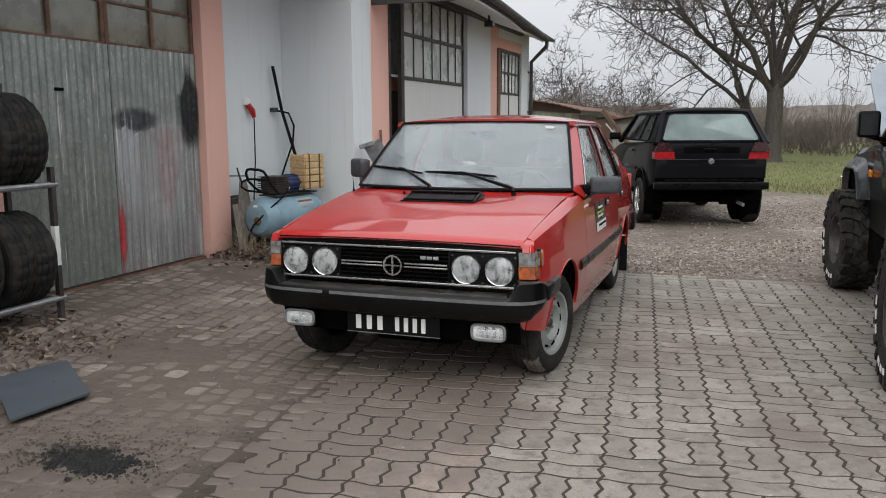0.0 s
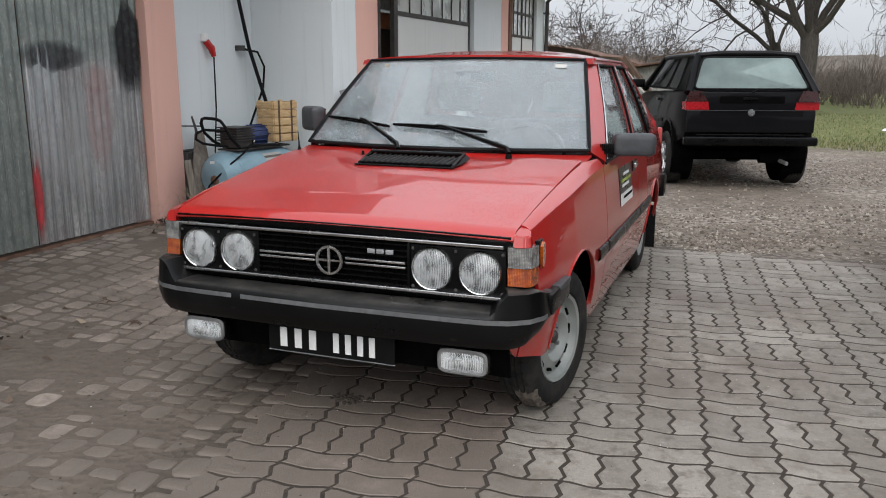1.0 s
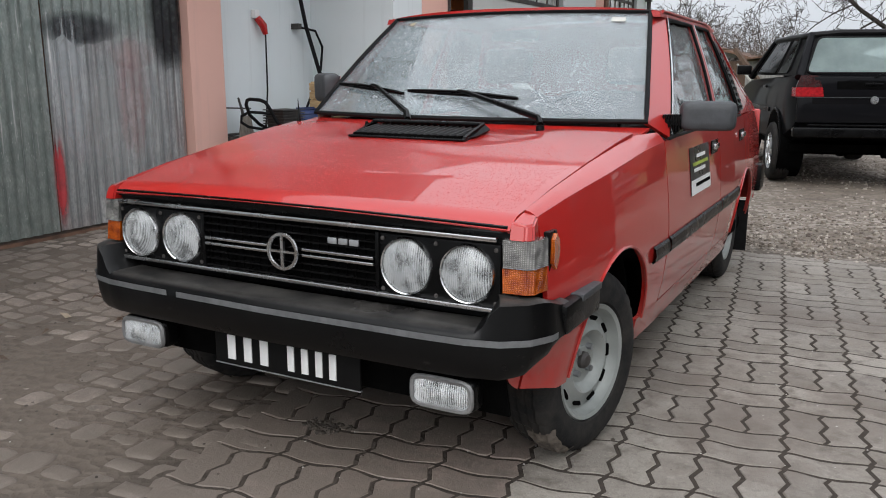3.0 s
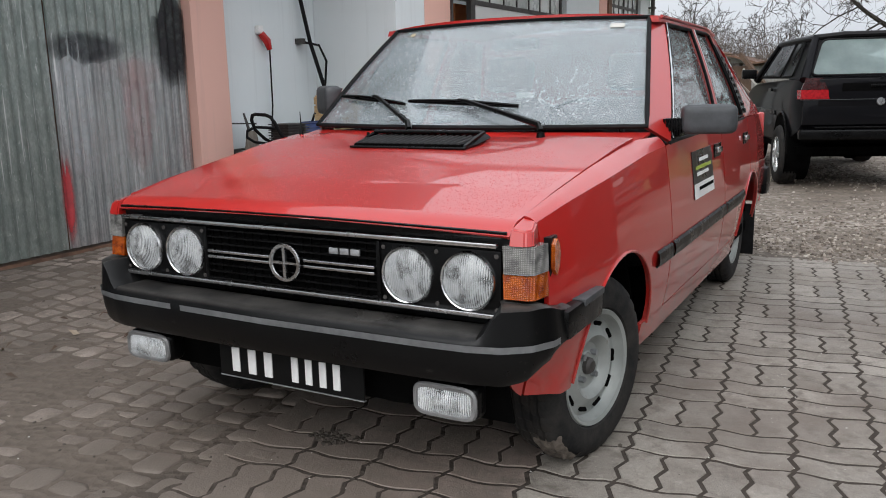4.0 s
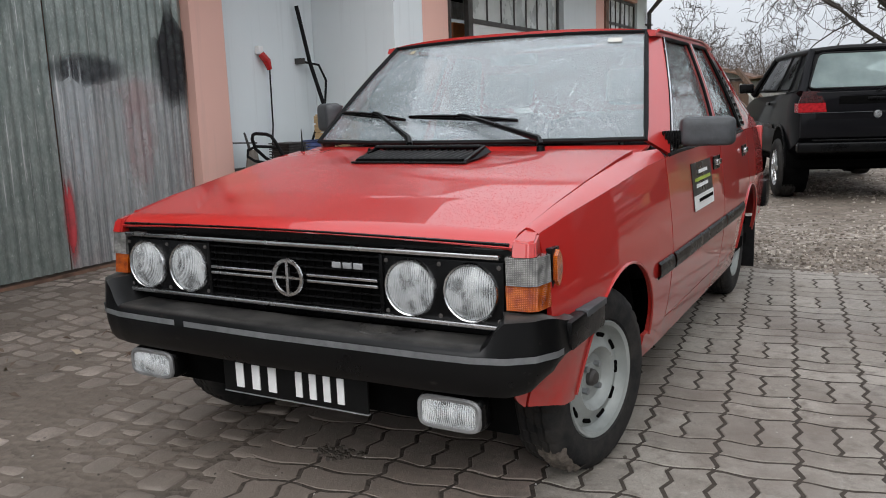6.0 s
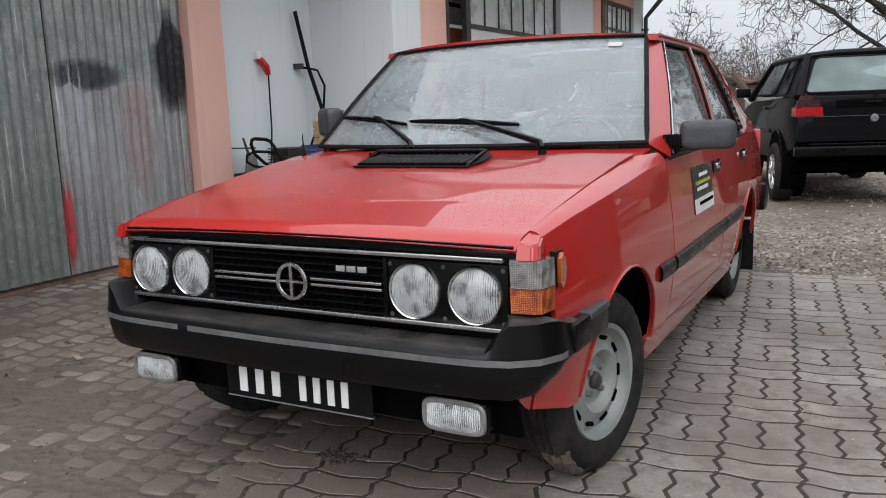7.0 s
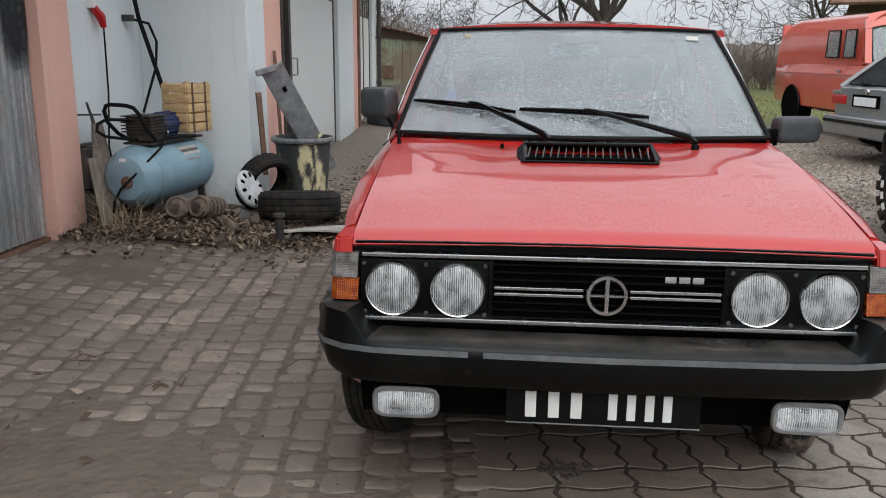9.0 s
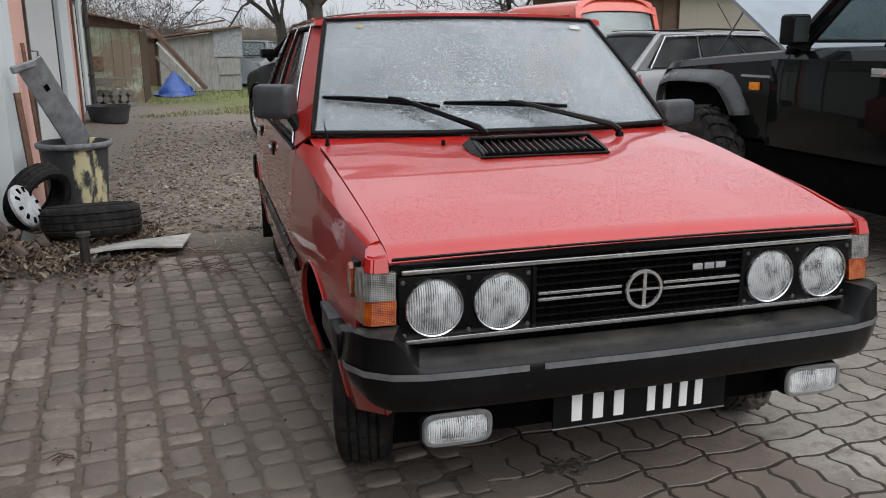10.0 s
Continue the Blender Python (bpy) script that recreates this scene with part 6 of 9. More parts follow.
    for k in range(5):
        z = 0.008 + k * 0.073
        part("slat", box(-w - 0.02, w + 0.02, -d - 0.028, -d - 0.016, z, z + 0.062, 0.003), M["crate"], c)
        part("slat", box(-w - 0.02, w + 0.02, d + 0.016, d + 0.028, z, z + 0.062, 0.003), M["crate"], c)
        part("slat", box(-w - 0.028, -w - 0.016, -d - 0.015, d + 0.015, z, z + 0.062, 0.003), M["crate"], c)
        part("slat", box(w + 0.016, w + 0.028, -d - 0.015, d + 0.015, z, z + 0.062, 0.003), M["crate"], c)
    part("bottom", box(-w, w, -d, d, 0.0, 0.012), M["crate"], c)
    for dx in (-0.09, 0.06):
        part("strap", box(w + 0.0287, w + 0.031, dx, dx + 0.02, 0.0, h), M["brownwood"], c)


compressor()


def wall_fittings():
    p = thing("wall_socket_plug", Matrix(), "red and white three-phase plug hanging on the wall with its lead", "plug")
    part("socket", box(WX - 0.004, WX + 0.045, 7.60, 7.66, 1.60, 1.67, 0.01), M["white"], p, "white socket")
    part("plug_body", tube([(WX + 0.03, 7.64, 1.605), (WX + 0.06, 7.68, 1.54), (WX + 0.065, 7.70, 1.47)], [0.030, 0.034, 0.022], 12), M["redlens"], p, "red plug")
    part("lead", tube([(WX + 0.065, 7.70, 1.48), (WX + 0.06, 7.70, 1.0), (WX + 0.05, 7.66, 0.6), (WX + 0.12, 7.60, 0.30), (WX + 0.22, 7.5, 0.22)], 0.007, 6), M["rubber"], p, "dark lead")
    h = thing("drain_hose", Matrix(), "black pipe leaning in the corner with a cable loop round it", "pipe")
    part("pipe", tube([(WX + 0.05, 8.14, 2.04), (WX + 0.10, 8.22, 1.55), (WX + 0.20, 8.28, 1.12), (WX + 0.28, 8.34, 0.75), (WX + 0.32, 8.36, 0.2)], 0.018, 8), M["rubber"], h)
    part("cable_loop", tube([(WX + 0.06, 8.16, 1.55), (WX + 0.14, 8.30, 1.52), (WX + 0.17, 8.36, 1.38), (WX + 0.16, 8.34, 1.18), (WX + 0.12, 8.24, 0.95), (WX + 0.10, 8.18, 0.82)], 0.011, 8), M["rubber"], h)
    part("clip", box(WX - 0.004, WX + 0.08, 8.13, 8.18, 1.53, 1.58), M["darksteel"], h)
    # things leaning beside the pillar
    b = thing("leaning_board", Matrix(), "dark grey rubber-faced board leaning on the wall", "board")
    part("board", poly([(WX + 0.12, 7.14, 0.10), (WX + 0.12, 7.47, 0.10), (WX + 0.035, 7.47, 0.62), (WX + 0.035, 7.14, 0.645)], 0.03), M["greyplastic"], b)
    part("edge_block", box(WX + 0.05, WX + 0.15, 7.13, 7.22, 0.36, 0.64, 0.006), M["darksteel"], b, "dark block on the edge")
    part("top_bar", box(WX + 0.03, WX + 0.09, 7.13, 7.48, 0.645, 0.658, 0.003), M["darksteel"], b)
    b = thing("fence_plank", Matrix(), "weathered grey plank with a metal clamp leaning on the wall", "plank")
    part("plank", poly([(WX + 0.27, 7.02, 0.06), (WX + 0.34, 7.12, 0.06), (WX + 0.20, 7.34, 0.58), (WX + 0.165, 7.34, 0.80), (WX + 0.13, 7.27, 0.80), (WX + 0.16, 7.18, 0.55)], 0.02), M["wood"], b)
    part("clamp", bar((WX + 0.06, 7.16, 0.87), (WX + 0.16, 7.36, 0.86), 0.016, 0.012), M["darksteel"], b)
    part("clamp_screw", tube([(WX + 0.155, 7.30, 0.70), (WX + 0.13, 7.29, 0.84), (WX + 0.11, 7.27, 0.95)], [0.018, 0.012, 0.008], 6), M["darksteel"], b)
    b = thing("short_plank", Matrix(), "pale weathered board standing in the leaf heap", "plank")
    part("plank", bar((WX + 0.33, 7.00, 0.04), (WX + 0.27, 6.97, 0.60), 0.055, 0.02, up=(0.7, -0.7, 0)), M["wood"], b)
    r = thing("rusty_rod", Matrix(), "thin rusty angle iron standing by the gate pier", "rod")
    part("rod", bar((BX + 0.10, 9.05, 0.0), (BX + 0.03, 9.10, 1.32), 0.03, 0.012), M["rust"], r)
    g = thing("grey_bracket", Matrix(), "pale grey steel strip leaning from the pier, with a curved clamp", "bracket")
    part("strip", bar((BX + 0.52, 9.0, 0.25), (BX + 0.16, 8.55, 1.18), 0.21, 0.02, up=(0.5, -0.8, 0.2), bevel=0.004), M["steel"], g)
    part("clamp_arm", bar((BX + 0.06, 8.44, 1.13), (BX + 0.20, 8.52, 1.18), 0.05, 0.05, bevel=0.008), M["steel"], g)
    part("slot", bar((BX + 0.245, 8.65, 0.98), (BX + 0.23, 8.63, 1.02), 0.035, 0.024, up=(0.5, -0.8, 0.2)), M["dark"], g)
    d = thing("dark_strip", Matrix(), "dark narrow strip leaning behind the steel bracket", "strip")
    part("strip", poly([(BX + 0.10, 8.40, 0.30), (BX + 0.13, 8.42, 0.30), (BX + 0.09, 8.44, 0.98), (BX + 0.06, 8.40, 0.98)], 0.02), M["rust"], d)


wall_fittings()


def loose_tyre(name, m, r, width, inner, mat, label, lug=0.009, group=""):
    """A tyre without a wheel; its axis is local y."""
    t = thing(name, m, label, "tyre", group)
    h = width / 2
    prof = [(inner, h * 0.70), (inner + 0.012, h * 0.92), (inner + (r - inner) * 0.5, h * 1.02), (r - 0.03, h * 0.95), (r - 0.008, h * 0.78), (r, h * 0.55), (r - 0.007, h * 0.50), (r - 0.007, h * 0.44), (r, h * 0.40),
            (r, h * 0.06), (r - 0.007, h * 0.03), (r - 0.007, -h * 0.03), (r, -h * 0.06), (r, -h * 0.40), (r - 0.007, -h * 0.44), (r - 0.007, -h * 0.50), (r, -h * 0.55), (r - 0.008, -h * 0.78), (r - 0.03, -h * 0.95), (inner + (r - inner) * 0.5, -h * 1.02), (inner + 0.012, -h * 0.92), (inner, -h * 0.70), (inner + 0.02, -h * 0.6), (r - 0.03, -h * 0.8), (r - 0.025, 0.0), (r - 0.03, h * 0.8), (inner + 0.02, h * 0.6)]
    part("carcass", lathe(prof, 100, None, None, True, lambda i, k: (-lug if (i + (k > 8)) % 4 == 0 and 4 <= k <= 17 else 0.0)), mat, t)
    for s in (1, -1):
        part("bead", lathe([(inner + 0.004 + 0.009 * math.cos(a), s * h * 0.74 + 0.009 * math.sin(a)) for a in [2 * math.pi * i / 6 for i in range(6)]], 36, closed=True), M["rubber"], t)
        part("sidewall_ring", lathe([(inner + (r - inner) * 0.62 + 0.004 * math.cos(a), s * h * 1.008 + 0.004 * math.sin(a)) for a in [2 * math.pi * i / 6 for i in range(6)]], 48, closed=True), mat, t)
    return t


def bin_and_tyre():
    b = thing("plastic_bin", pose(-3.60, 8.66, 0.0) @ Matrix.Diagonal((0.96, 0.96, 1.10, 1)), "black plastic tub splashed with cream paint, standing open", "bin")
    prof = [(0.0, 0.01), (0.195, 0.01), (0.20, 0.03), (0.245, 0.50), (0.262, 0.505), (0.270, 0.515), (0.270, 0.545), (0.262, 0.55), (0.245, 0.548), (0.235, 0.52), (0.19, 0.04), (0.0, 0.035)]
    part("tub", lathe([(r, h) for r, h in prof], 48, pose(0, 0, 0, 90, 0, 0) @ Matrix.Diagonal((1, 1, 1, 1))), M["binmat"], b)
    part("rim_ring", lathe([(0.268 + 0.016 * math.cos(a), 0.53 + 0.020 * math.sin(a)) for a in [2 * math.pi * i / 8 for i in range(8)]], 48, pose(0, 0, 0, 90, 0, 0), closed=True), M["binrim"], b, "grey scuffed rim")
    loose_tyre("flat_tyre", pose(-3.42, 7.80, 0.165, 82, 0, 8), 0.315, 0.20, 0.19, M["tyre"], "worn car tyre lying flat by the bin")
    loose_tyre("half_tyre", pose(-3.80, 8.16, 0.27, 0, 0, 55) @ pose(0, 0, 0, 22, 0, 0), 0.25, 0.15, 0.175, M["tyre"], "old tyre standing against the bin")
    d = thing("wheel_trim", pose(-3.82, 7.86, 0.27, 0, 0, 76) @ pose(0, 0, 0, -24, 0, 0), "white plastic wheel trim with slots leaning on the tyre", "wheel trim")
    part("disc", lathe([(0.150, 0.02), (0.153, 0.0), (0.142, -0.012), (0.10, -0.022), (0.05, -0.018), (0.0, -0.022)], 40), M["trimgrey"], d)
    for i in range(10):
        part("slot", box(0.09, 0.130, -0.026, -0.012, -0.012, 0.012, 0.005, 2, None, Matrix.Rotation(2 * math.pi * i / 10, 4, "Y")), M["dark"], d)
    s = thing("buckled_board", Matrix(), "thin buckled board with a white edge lying under the tyre", "board")
    part("sheet", surf(lambda u, v: (lerp(-3.72, -2.84, u) + 0.05 * v, lerp(7.18, 7.58, v) + 0.12 * u, 0.02 + 0.05 * math.sin(u * 3.0) * (1 - v) + 0.03 * u), 16, 6, 0.012), M["paleboard"], s)
    p = thing("jack_post", pose(-3.39, 7.13, 0.0), "short rusty steel post with a flat cap and base plate", "post")
    part("base_plate", box(-0.10, 0.10, -0.07, 0.07, 0.0, 0.012), M["darksteel"], p)
    part("post", tube([(0, 0, 0.012), (0, 0, 0.20)], 0.028, 12), M["darksteel"], p)
    part("cap", lathe([(0.0, 0.225), (0.04, 0.222), (0.042, 0.20), (0.028, 0.195)], 16, pose(0, 0, 0, 90, 0, 0)), M["darksteel"], p)
    part("foot", bar((0.02, 0, 0.02), (0.13, -0.02, 0.07), 0.08, 0.02), M["darksteel"], p)
    for k, (x, y, tilt) in enumerate(((-4.15, 7.30, 8), (-3.96, 7.34, -14))):
        sp = thing("coil_spring", pose(x, y, 0.215, 78, 0, tilt), "rusty suspension spring with its seat lying in the leaves", "spring", "springs in the leaf heap")
        part("coil", tube([(0.068 * math.cos(i * 0.42), 0.068 * math.sin(i * 0.42), -0.12 + i * 0.0031) for i in range(90)], 0.011, 6), M["coil"], sp)
        part("spring_seat", lathe([(0.0, 0.135), (0.03, 0.14), (0.05, 0.13), (0.078, 0.118), (0.082, 0.10), (0.06, 0.10)], 20, pose(0, 0, 0, 90, 0, 0)), M["coil"], sp, "dished steel seat")
        part("damper_rod", tube([(0, 0, -0.16), (0, 0, 0.16)], 0.022, 10), M["darksteel"], sp)
    rng = random.Random(5)
    for k in range(14):
        x, y = rng.uniform(-3.98, -3.66), rng.uniform(7.2, 7.7)
        s = rng.uniform(0.025, 0.055)
        bm = box(-s, s, -s * rng.uniform(0.4, 1), s * rng.uniform(0.4, 1), -s * 0.5, s * 0.5, s * 0.25, 2)
        for v in bm.verts:
            v.co *= 1 + 0.3 * noise.noise(v.co * 20 + Vector((k, 0, 0)))
        whole("scrap_lump", bm, M["coil"] if k % 3 else M["darksteel"], "rusty scrap metal lump half buried in leaves", "scrap", pose(x, y, 0.09 + rise(x), rng.uniform(-40, 40), rng.uniform(-40, 40), rng.uniform(0, 180)), "scrap lumps by the wall")


def bin_mat():
    m = Mat("paint_splashed_black_plastic", 0.6, 0.0, (0.05, 0.05, 0.05))
    f = m.noise(5.0, 6, 0.6, (1.0, 1.0, 0.45))
    c = m.mix(m.ramp(f, (0.55, 0.0), (0.60, 1.0)), (0.045, 0.046, 0.048), (0.62, 0.56, 0.34))
    m.color(m.mix(m.ramp(m.noise(9, 6), (0.55, 0.0), (0.8, 0.5)), c, (0.12, 0.115, 0.11)))
    return m.bump(m.noise(40, 4), 0.2, 0.004).m


M["binmat"] = bin_mat()
M["trimgrey"] = simple("scuffed_pale_plastic", (0.46, 0.47, 0.48), 0.5, vary=0.35, scale=14)
M["binrim"] = simple("grey_scuffed_rim", (0.16, 0.165, 0.17), 0.5, vary=0.4, scale=20)
bin_and_tyre()


def tyre_rack():
    t = thing("tyre_rack", Matrix(), "grey tubular steel rack holding used tyres", "rack")
    xw, xf = -4.62, -4.22
    y0, y1 = 2.1, 4.26
    for y in (y0, y1):
        for x in (xw, xf):
            part("upright", bar((x, y, 0.03), (x, y, 1.68 if x == xw else 1.12), 0.035, 0.035), M["darksteel"], t)
        for z in (0.22, 1.0):
            part("cross_bar", bar((xw, y, z), (xf, y, z), 0.03, 0.03), M["steel"], t)
    for z in (0.22, 1.0):
        for x in (xw, xf):
            part("shelf_rail", tube([(x, y0, z), (x, y1 + 0.04, z)], 0.022, 10), M["steel"], t)
    part("white_marking", box(xf - 0.0185, xf + 0.0185, y1 - 0.0185, y1 + 0.0185, 0.45, 0.72), M["white"], t)
    for z, r, n in ((1.0, 0.33, 8), (0.22, 0.33, 8)):
        for k in range(n):
            rr = r + 0.012 * ((k * 7) % 3 - 1)
            loose_tyre("rack_tyre", pose(-4.42, 4.10 - 0.222 * k, z + rr * 0.83 + 0.03, 0, 0, 4 if k % 2 else -5), rr, 0.20, 0.20, M["tyre"], "used car tyre standing in the steel rack", group="tyres in the rack")
    # low trolley with a wheel before the rack, and the sheet on the ground
    c = thing("low_trolley", Matrix(), "grey steel trolley frame on a small pale wheel", "trolley")
    part("rail", bar((-4.50, 4.05, 0.17), (-3.80, 3.10, 0.17), 0.03, 0.04), M["steel"], c)
    part("rail", bar((-4.72, 3.88, 0.17), (-4.02, 2.95, 0.17), 0.03, 0.04), M["steel"], c)
    part("cross_bar", bar((-4.50, 4.05, 0.17), (-4.72, 3.88, 0.17), 0.03, 0.03), M["steel"], c)
    part("fork", bar((-4.05, 3.42, 0.17), (-4.05, 3.42, 0.06), 0.03, 0.03), M["steel"], c)
    part("castor", lathe([(0.0, -0.022), (0.085, -0.022), (0.10, -0.012), (0.10, 0.012), (0.085, 0.022), (0.0, 0.022)], 24, pose(-4.04, 3.40, 0.10, 0, 0, 30)), M["paleboard"], c)
    s = thing("rubber_mat_sheet", Matrix(), "blue-grey plastic sheet lying on the setts", "sheet")
    part("sheet", poly([(-3.60, 3.14, 0.035), (-3.00, 2.70, 0.03), (-2.96, 3.16, 0.02), (-3.52, 3.58, 0.025)], 0.012), M["sheetgrey"], s)
    q = thing("folded_panel", pose(-3.28, 2.62, 0.02, 0, 0, 25), "dark blue and white plastic panel propped beside the sheet", "panel")
    part("panel", surf(lambda u, v: (lerp(-0.3, 0.18, u), 0.1 * math.sin(u * 3) + 0.04 * v, 0.01 + v * 0.26 * (1 - 0.75 * u)), 10, 5, 0.012), M["panelblue"], q)
    part("white_band", surf(lambda u, v: (lerp(-0.3, 0.16, u), 0.1 * math.sin(u * 3) + 0.04 * lerp(0.35, 0.7, v) - 0.014, 0.014 + lerp(0.35, 0.7, v) * 0.26 * (1 - 0.75 * u)), 10, 2, 0.002), M["white"], q)
    j = whole("blue_jacket_cloth", surf(lambda u, v: (-4.5 + 0.15 * math.sin(4 * u + v), lerp(3.75, 3.95, u), lerp(1.66, 2.02, v) - 0.06 * math.sin(7 * u)), 8, 8, 0.02), M["motorblue"], "dark blue cloth hung over the top of the tyre rack", "cloth")


M["sheetgrey"] = simple("blue_grey_plastic", (0.075, 0.088, 0.102), 0.45, vary=0.18, scale=3, bump=0.1)
M["panelblue"] = simple("dark_blue_plastic", (0.07, 0.10, 0.13), 0.35, vary=0.3, scale=4)
tyre_rack()


def crumbs(name, n, cx, cy, sx, sy, lo, hi, mat, label, seed, tall=0.6):
    """Scattered crumbs and clods joined in one mesh."""
    rng = random.Random(seed)
    vs, fs = [], []
    for i in range(n):
        x, y = rng.gauss(cx, sx), rng.gauss(cy, sy)
        s = rng.uniform(lo, hi) * (1.4 if rng.random() > 0.9 else 1)
        z = rise(x) - 0.002
        b = len(vs)
        k = 6
        a0 = rng.random() * 6.3
        for q in range(k):
            a = a0 + q * 2 * math.pi / k
            rr = s * rng.uniform(0.7, 1.2)
            vs.append((x + rr * math.cos(a), y + rr * math.sin(a), z))
        for q in range(k):
            a = a0 + q * 2 * math.pi / k
            rr = s * rng.uniform(0.35, 0.7)
            vs.append((x + rr * math.cos(a), y + rr * math.sin(a), z + s * tall * rng.uniform(0.5, 1.1)))
        for q in range(k):
            r = (q + 1) % k
            fs.append((b + q, b + r, b + k + r, b + k + q))
        fs.append(tuple(b + k + q for q in range(k)))
    me = bpy.data.meshes.new(name)
    me.from_pydata(vs, [], fs)
    me.materials.append(mat)
    return tagged(new(name, me), label, "debris", kind="stuff")


M["soil"] = simple("dark_wet_soil", (0.055, 0.045, 0.036), 0.9, vary=0.5, scale=30, bump=0.5)
M["ash"] = simple("black_ash", (0.012, 0.012, 0.012), 0.95, vary=0.5, scale=30, bump=0.6)
crumbs("black_ash", 2600, -2.36, 2.52, 0.085, 0.045, 0.003, 0.012, M["ash"], "black burnt patch of ash and soot on the setts", 1, 1.1)
crumbs("soil_crumbs", 1500, -2.44, 2.55, 0.19, 0.08, 0.0015, 0.006, M["soil"], "dark crumbs of soil round the burnt patch", 8, 1.3)
crumbs("soil_crumbs", 900, -2.55, 2.75, 0.40, 0.22, 0.002, 0.008, M["soil"], "dark crumbs of soil scattered on the setts", 2)
crumbs("soil_crumbs", 500, -2.9, 4.4, 0.9, 1.2, 0.002, 0.007, M["soil"], "dark crumbs of soil trodden over the setts", 3)
crumbs("mud_clod", 60, -1.62, 4.12, 0.035, 0.02, 0.008, 0.02, M["soil"], "dark wet clod of mud on the pavers", 4, 0.5)
crumbs("grit", 900, -0.3, 5.0, 1.2, 1.6, 0.0012, 0.004, M["paleboard"], "pale grit scattered over the pavers", 6)


def twigs():
    rng = random.Random(9)
    bm = bmesh.new()
    for cx, cy, n, ln in ((-3.12, 4.62, 5, 0.10), (-2.62, 5.05, 2, 0.25), (-3.1, 5.9, 5, 0.10), (-2.7, 6.9, 20, 0.35), (-3.6, 4.9, 6, 0.1), (-2.9, 7.3, 16, 0.3)):
        for i in range(n):
            a = rng.uniform(0, 6.3)
            x, y = cx + rng.gauss(0, ln * 0.35), cy + rng.gauss(0, ln * 0.25)
            l = ln * rng.uniform(0.4, 1)
            z = rise(x) + 0.008
            tube([(x, y, z), (x + l * 0.5 * math.cos(a), y + l * 0.5 * math.sin(a), z + 0.012), (x + l * math.cos(a + 0.3), y + l * math.sin(a + 0.3), z)], [0.003, 0.0028, 0.0015], 4, bm)
    whole("twigs", bm, M["brownwood"], "thin dry twigs and straw on the ground", "twigs", kind="stuff")


twigs()


def straw():
    """Dry grass stalks sticking up by the wall and straw on the litter beyond the bin."""
    rng = random.Random(23)
    bm = bmesh.new()
    for i in range(70):
        x, y = rng.gauss(-4.5, 0.10), rng.gauss(7.05, 0.08)
        a, h = rng.uniform(0, 6.3), rng.uniform(0.10, 0.30)
        z = rise(x) + 0.02
        tube([(x, y, z), (x + 0.03 * math.cos(a), y + 0.03 * math.sin(a), z + h * 0.6), (x + 0.12 * math.cos(a), y + 0.12 * math.sin(a), z + h)], [0.0022, 0.0018, 0.001], 3, bm)
    for i in range(420):
        x, y = rng.uniform(-4.4, -2.1), 7.3 + 7.0 * rng.random() ** 1.5
        if x < BX and y > 8.3:
            continue
        a, l = rng.uniform(0, 6.3), rng.uniform(0.04, 0.16)
        z = rise(x) * (1 if y < 8.2 else 0) + (0.012 if y < 8.0 else 0.03 * noise.noise((x * 0.5, y * 0.5, 0.0)) - 0.018)
        tube([(x, y, z), (x + l * 0.5 * math.cos(a), y + l * 0.5 * math.sin(a), z + 0.012), (x + l * math.cos(a + 0.2), y + l * math.sin(a + 0.2), z + 0.002)], 0.0026, 3, bm)
    whole("straw", bm, M["straw"], "dry straw and grass stalks among the dead leaves", "straw", kind="stuff")


straw()


def litter():
    """Leaves and bark trodden into the ground along the workshop wall."""
    rng = random.Random(27)
    vs, fs = [], []
    for i in range(5000):
        x, y = -3.95 + 2.4 * rng.random() ** 1.3, 8.0 + 9.0 * rng.random() ** 1.6
        z = 0.03 * noise.noise((x * 0.5, y * 0.5, 0.0)) - 0.020 + rng.random() * 0.012
        s = rng.uniform(0.012, 0.036)
        a, t = rng.uniform(0, 6.3), rng.uniform(-0.35, 0.35)
        w = s * rng.uniform(0.3, 0.6)
        dx, dy = math.cos(a), math.sin(a)
        b = len(vs)
        vs += [(x - dx * s, y - dy * s, z), (x + dy * w, y - dx * w, z + t * w), (x + dx * s, y + dy * s, z + 0.3 * s), (x - dy * w, y + dx * w, z - t * w + 0.008)]
        fs += [(b, b + 1, b + 2), (b, b + 2, b + 3)]
    me = bpy.data.meshes.new("leaf_litter")
    me.from_pydata(vs, [], fs)
    me.materials.append(M["leaf"])
    tagged(new("leaf_litter", me), "scattered brown leaf litter along the workshop wall", "leaves", kind="stuff")


litter()


# ---- other vehicles ----
M["blackpaint"] = paint("black_car_paint", (0.006, 0.006, 0.007), (0.006, 0.006, 0.007), (0.012, 0.011, 0.010), coat=0.20, drops=False, spec=0.02)
M["glossblack"] = paint("wet_black_car_paint", (0.004, 0.005, 0.005), (0.004, 0.005, 0.005), (0.012, 0.011, 0.010), coat=0.42, drops=False, spec=0.02)
M["greypaint"] = paint("silver_grey_car_paint", (0.16, 0.165, 0.17), (0.19, 0.195, 0.20), drops=False)
M["orangepaint"] = paint("orange_red_van_paint", (0.47, 0.052, 0.024), (0.52, 0.08, 0.045), drops=False)
M["carglass"] = fogged_glass("pale_green_car_glass", 0.45, (0.30, 0.38, 0.38))


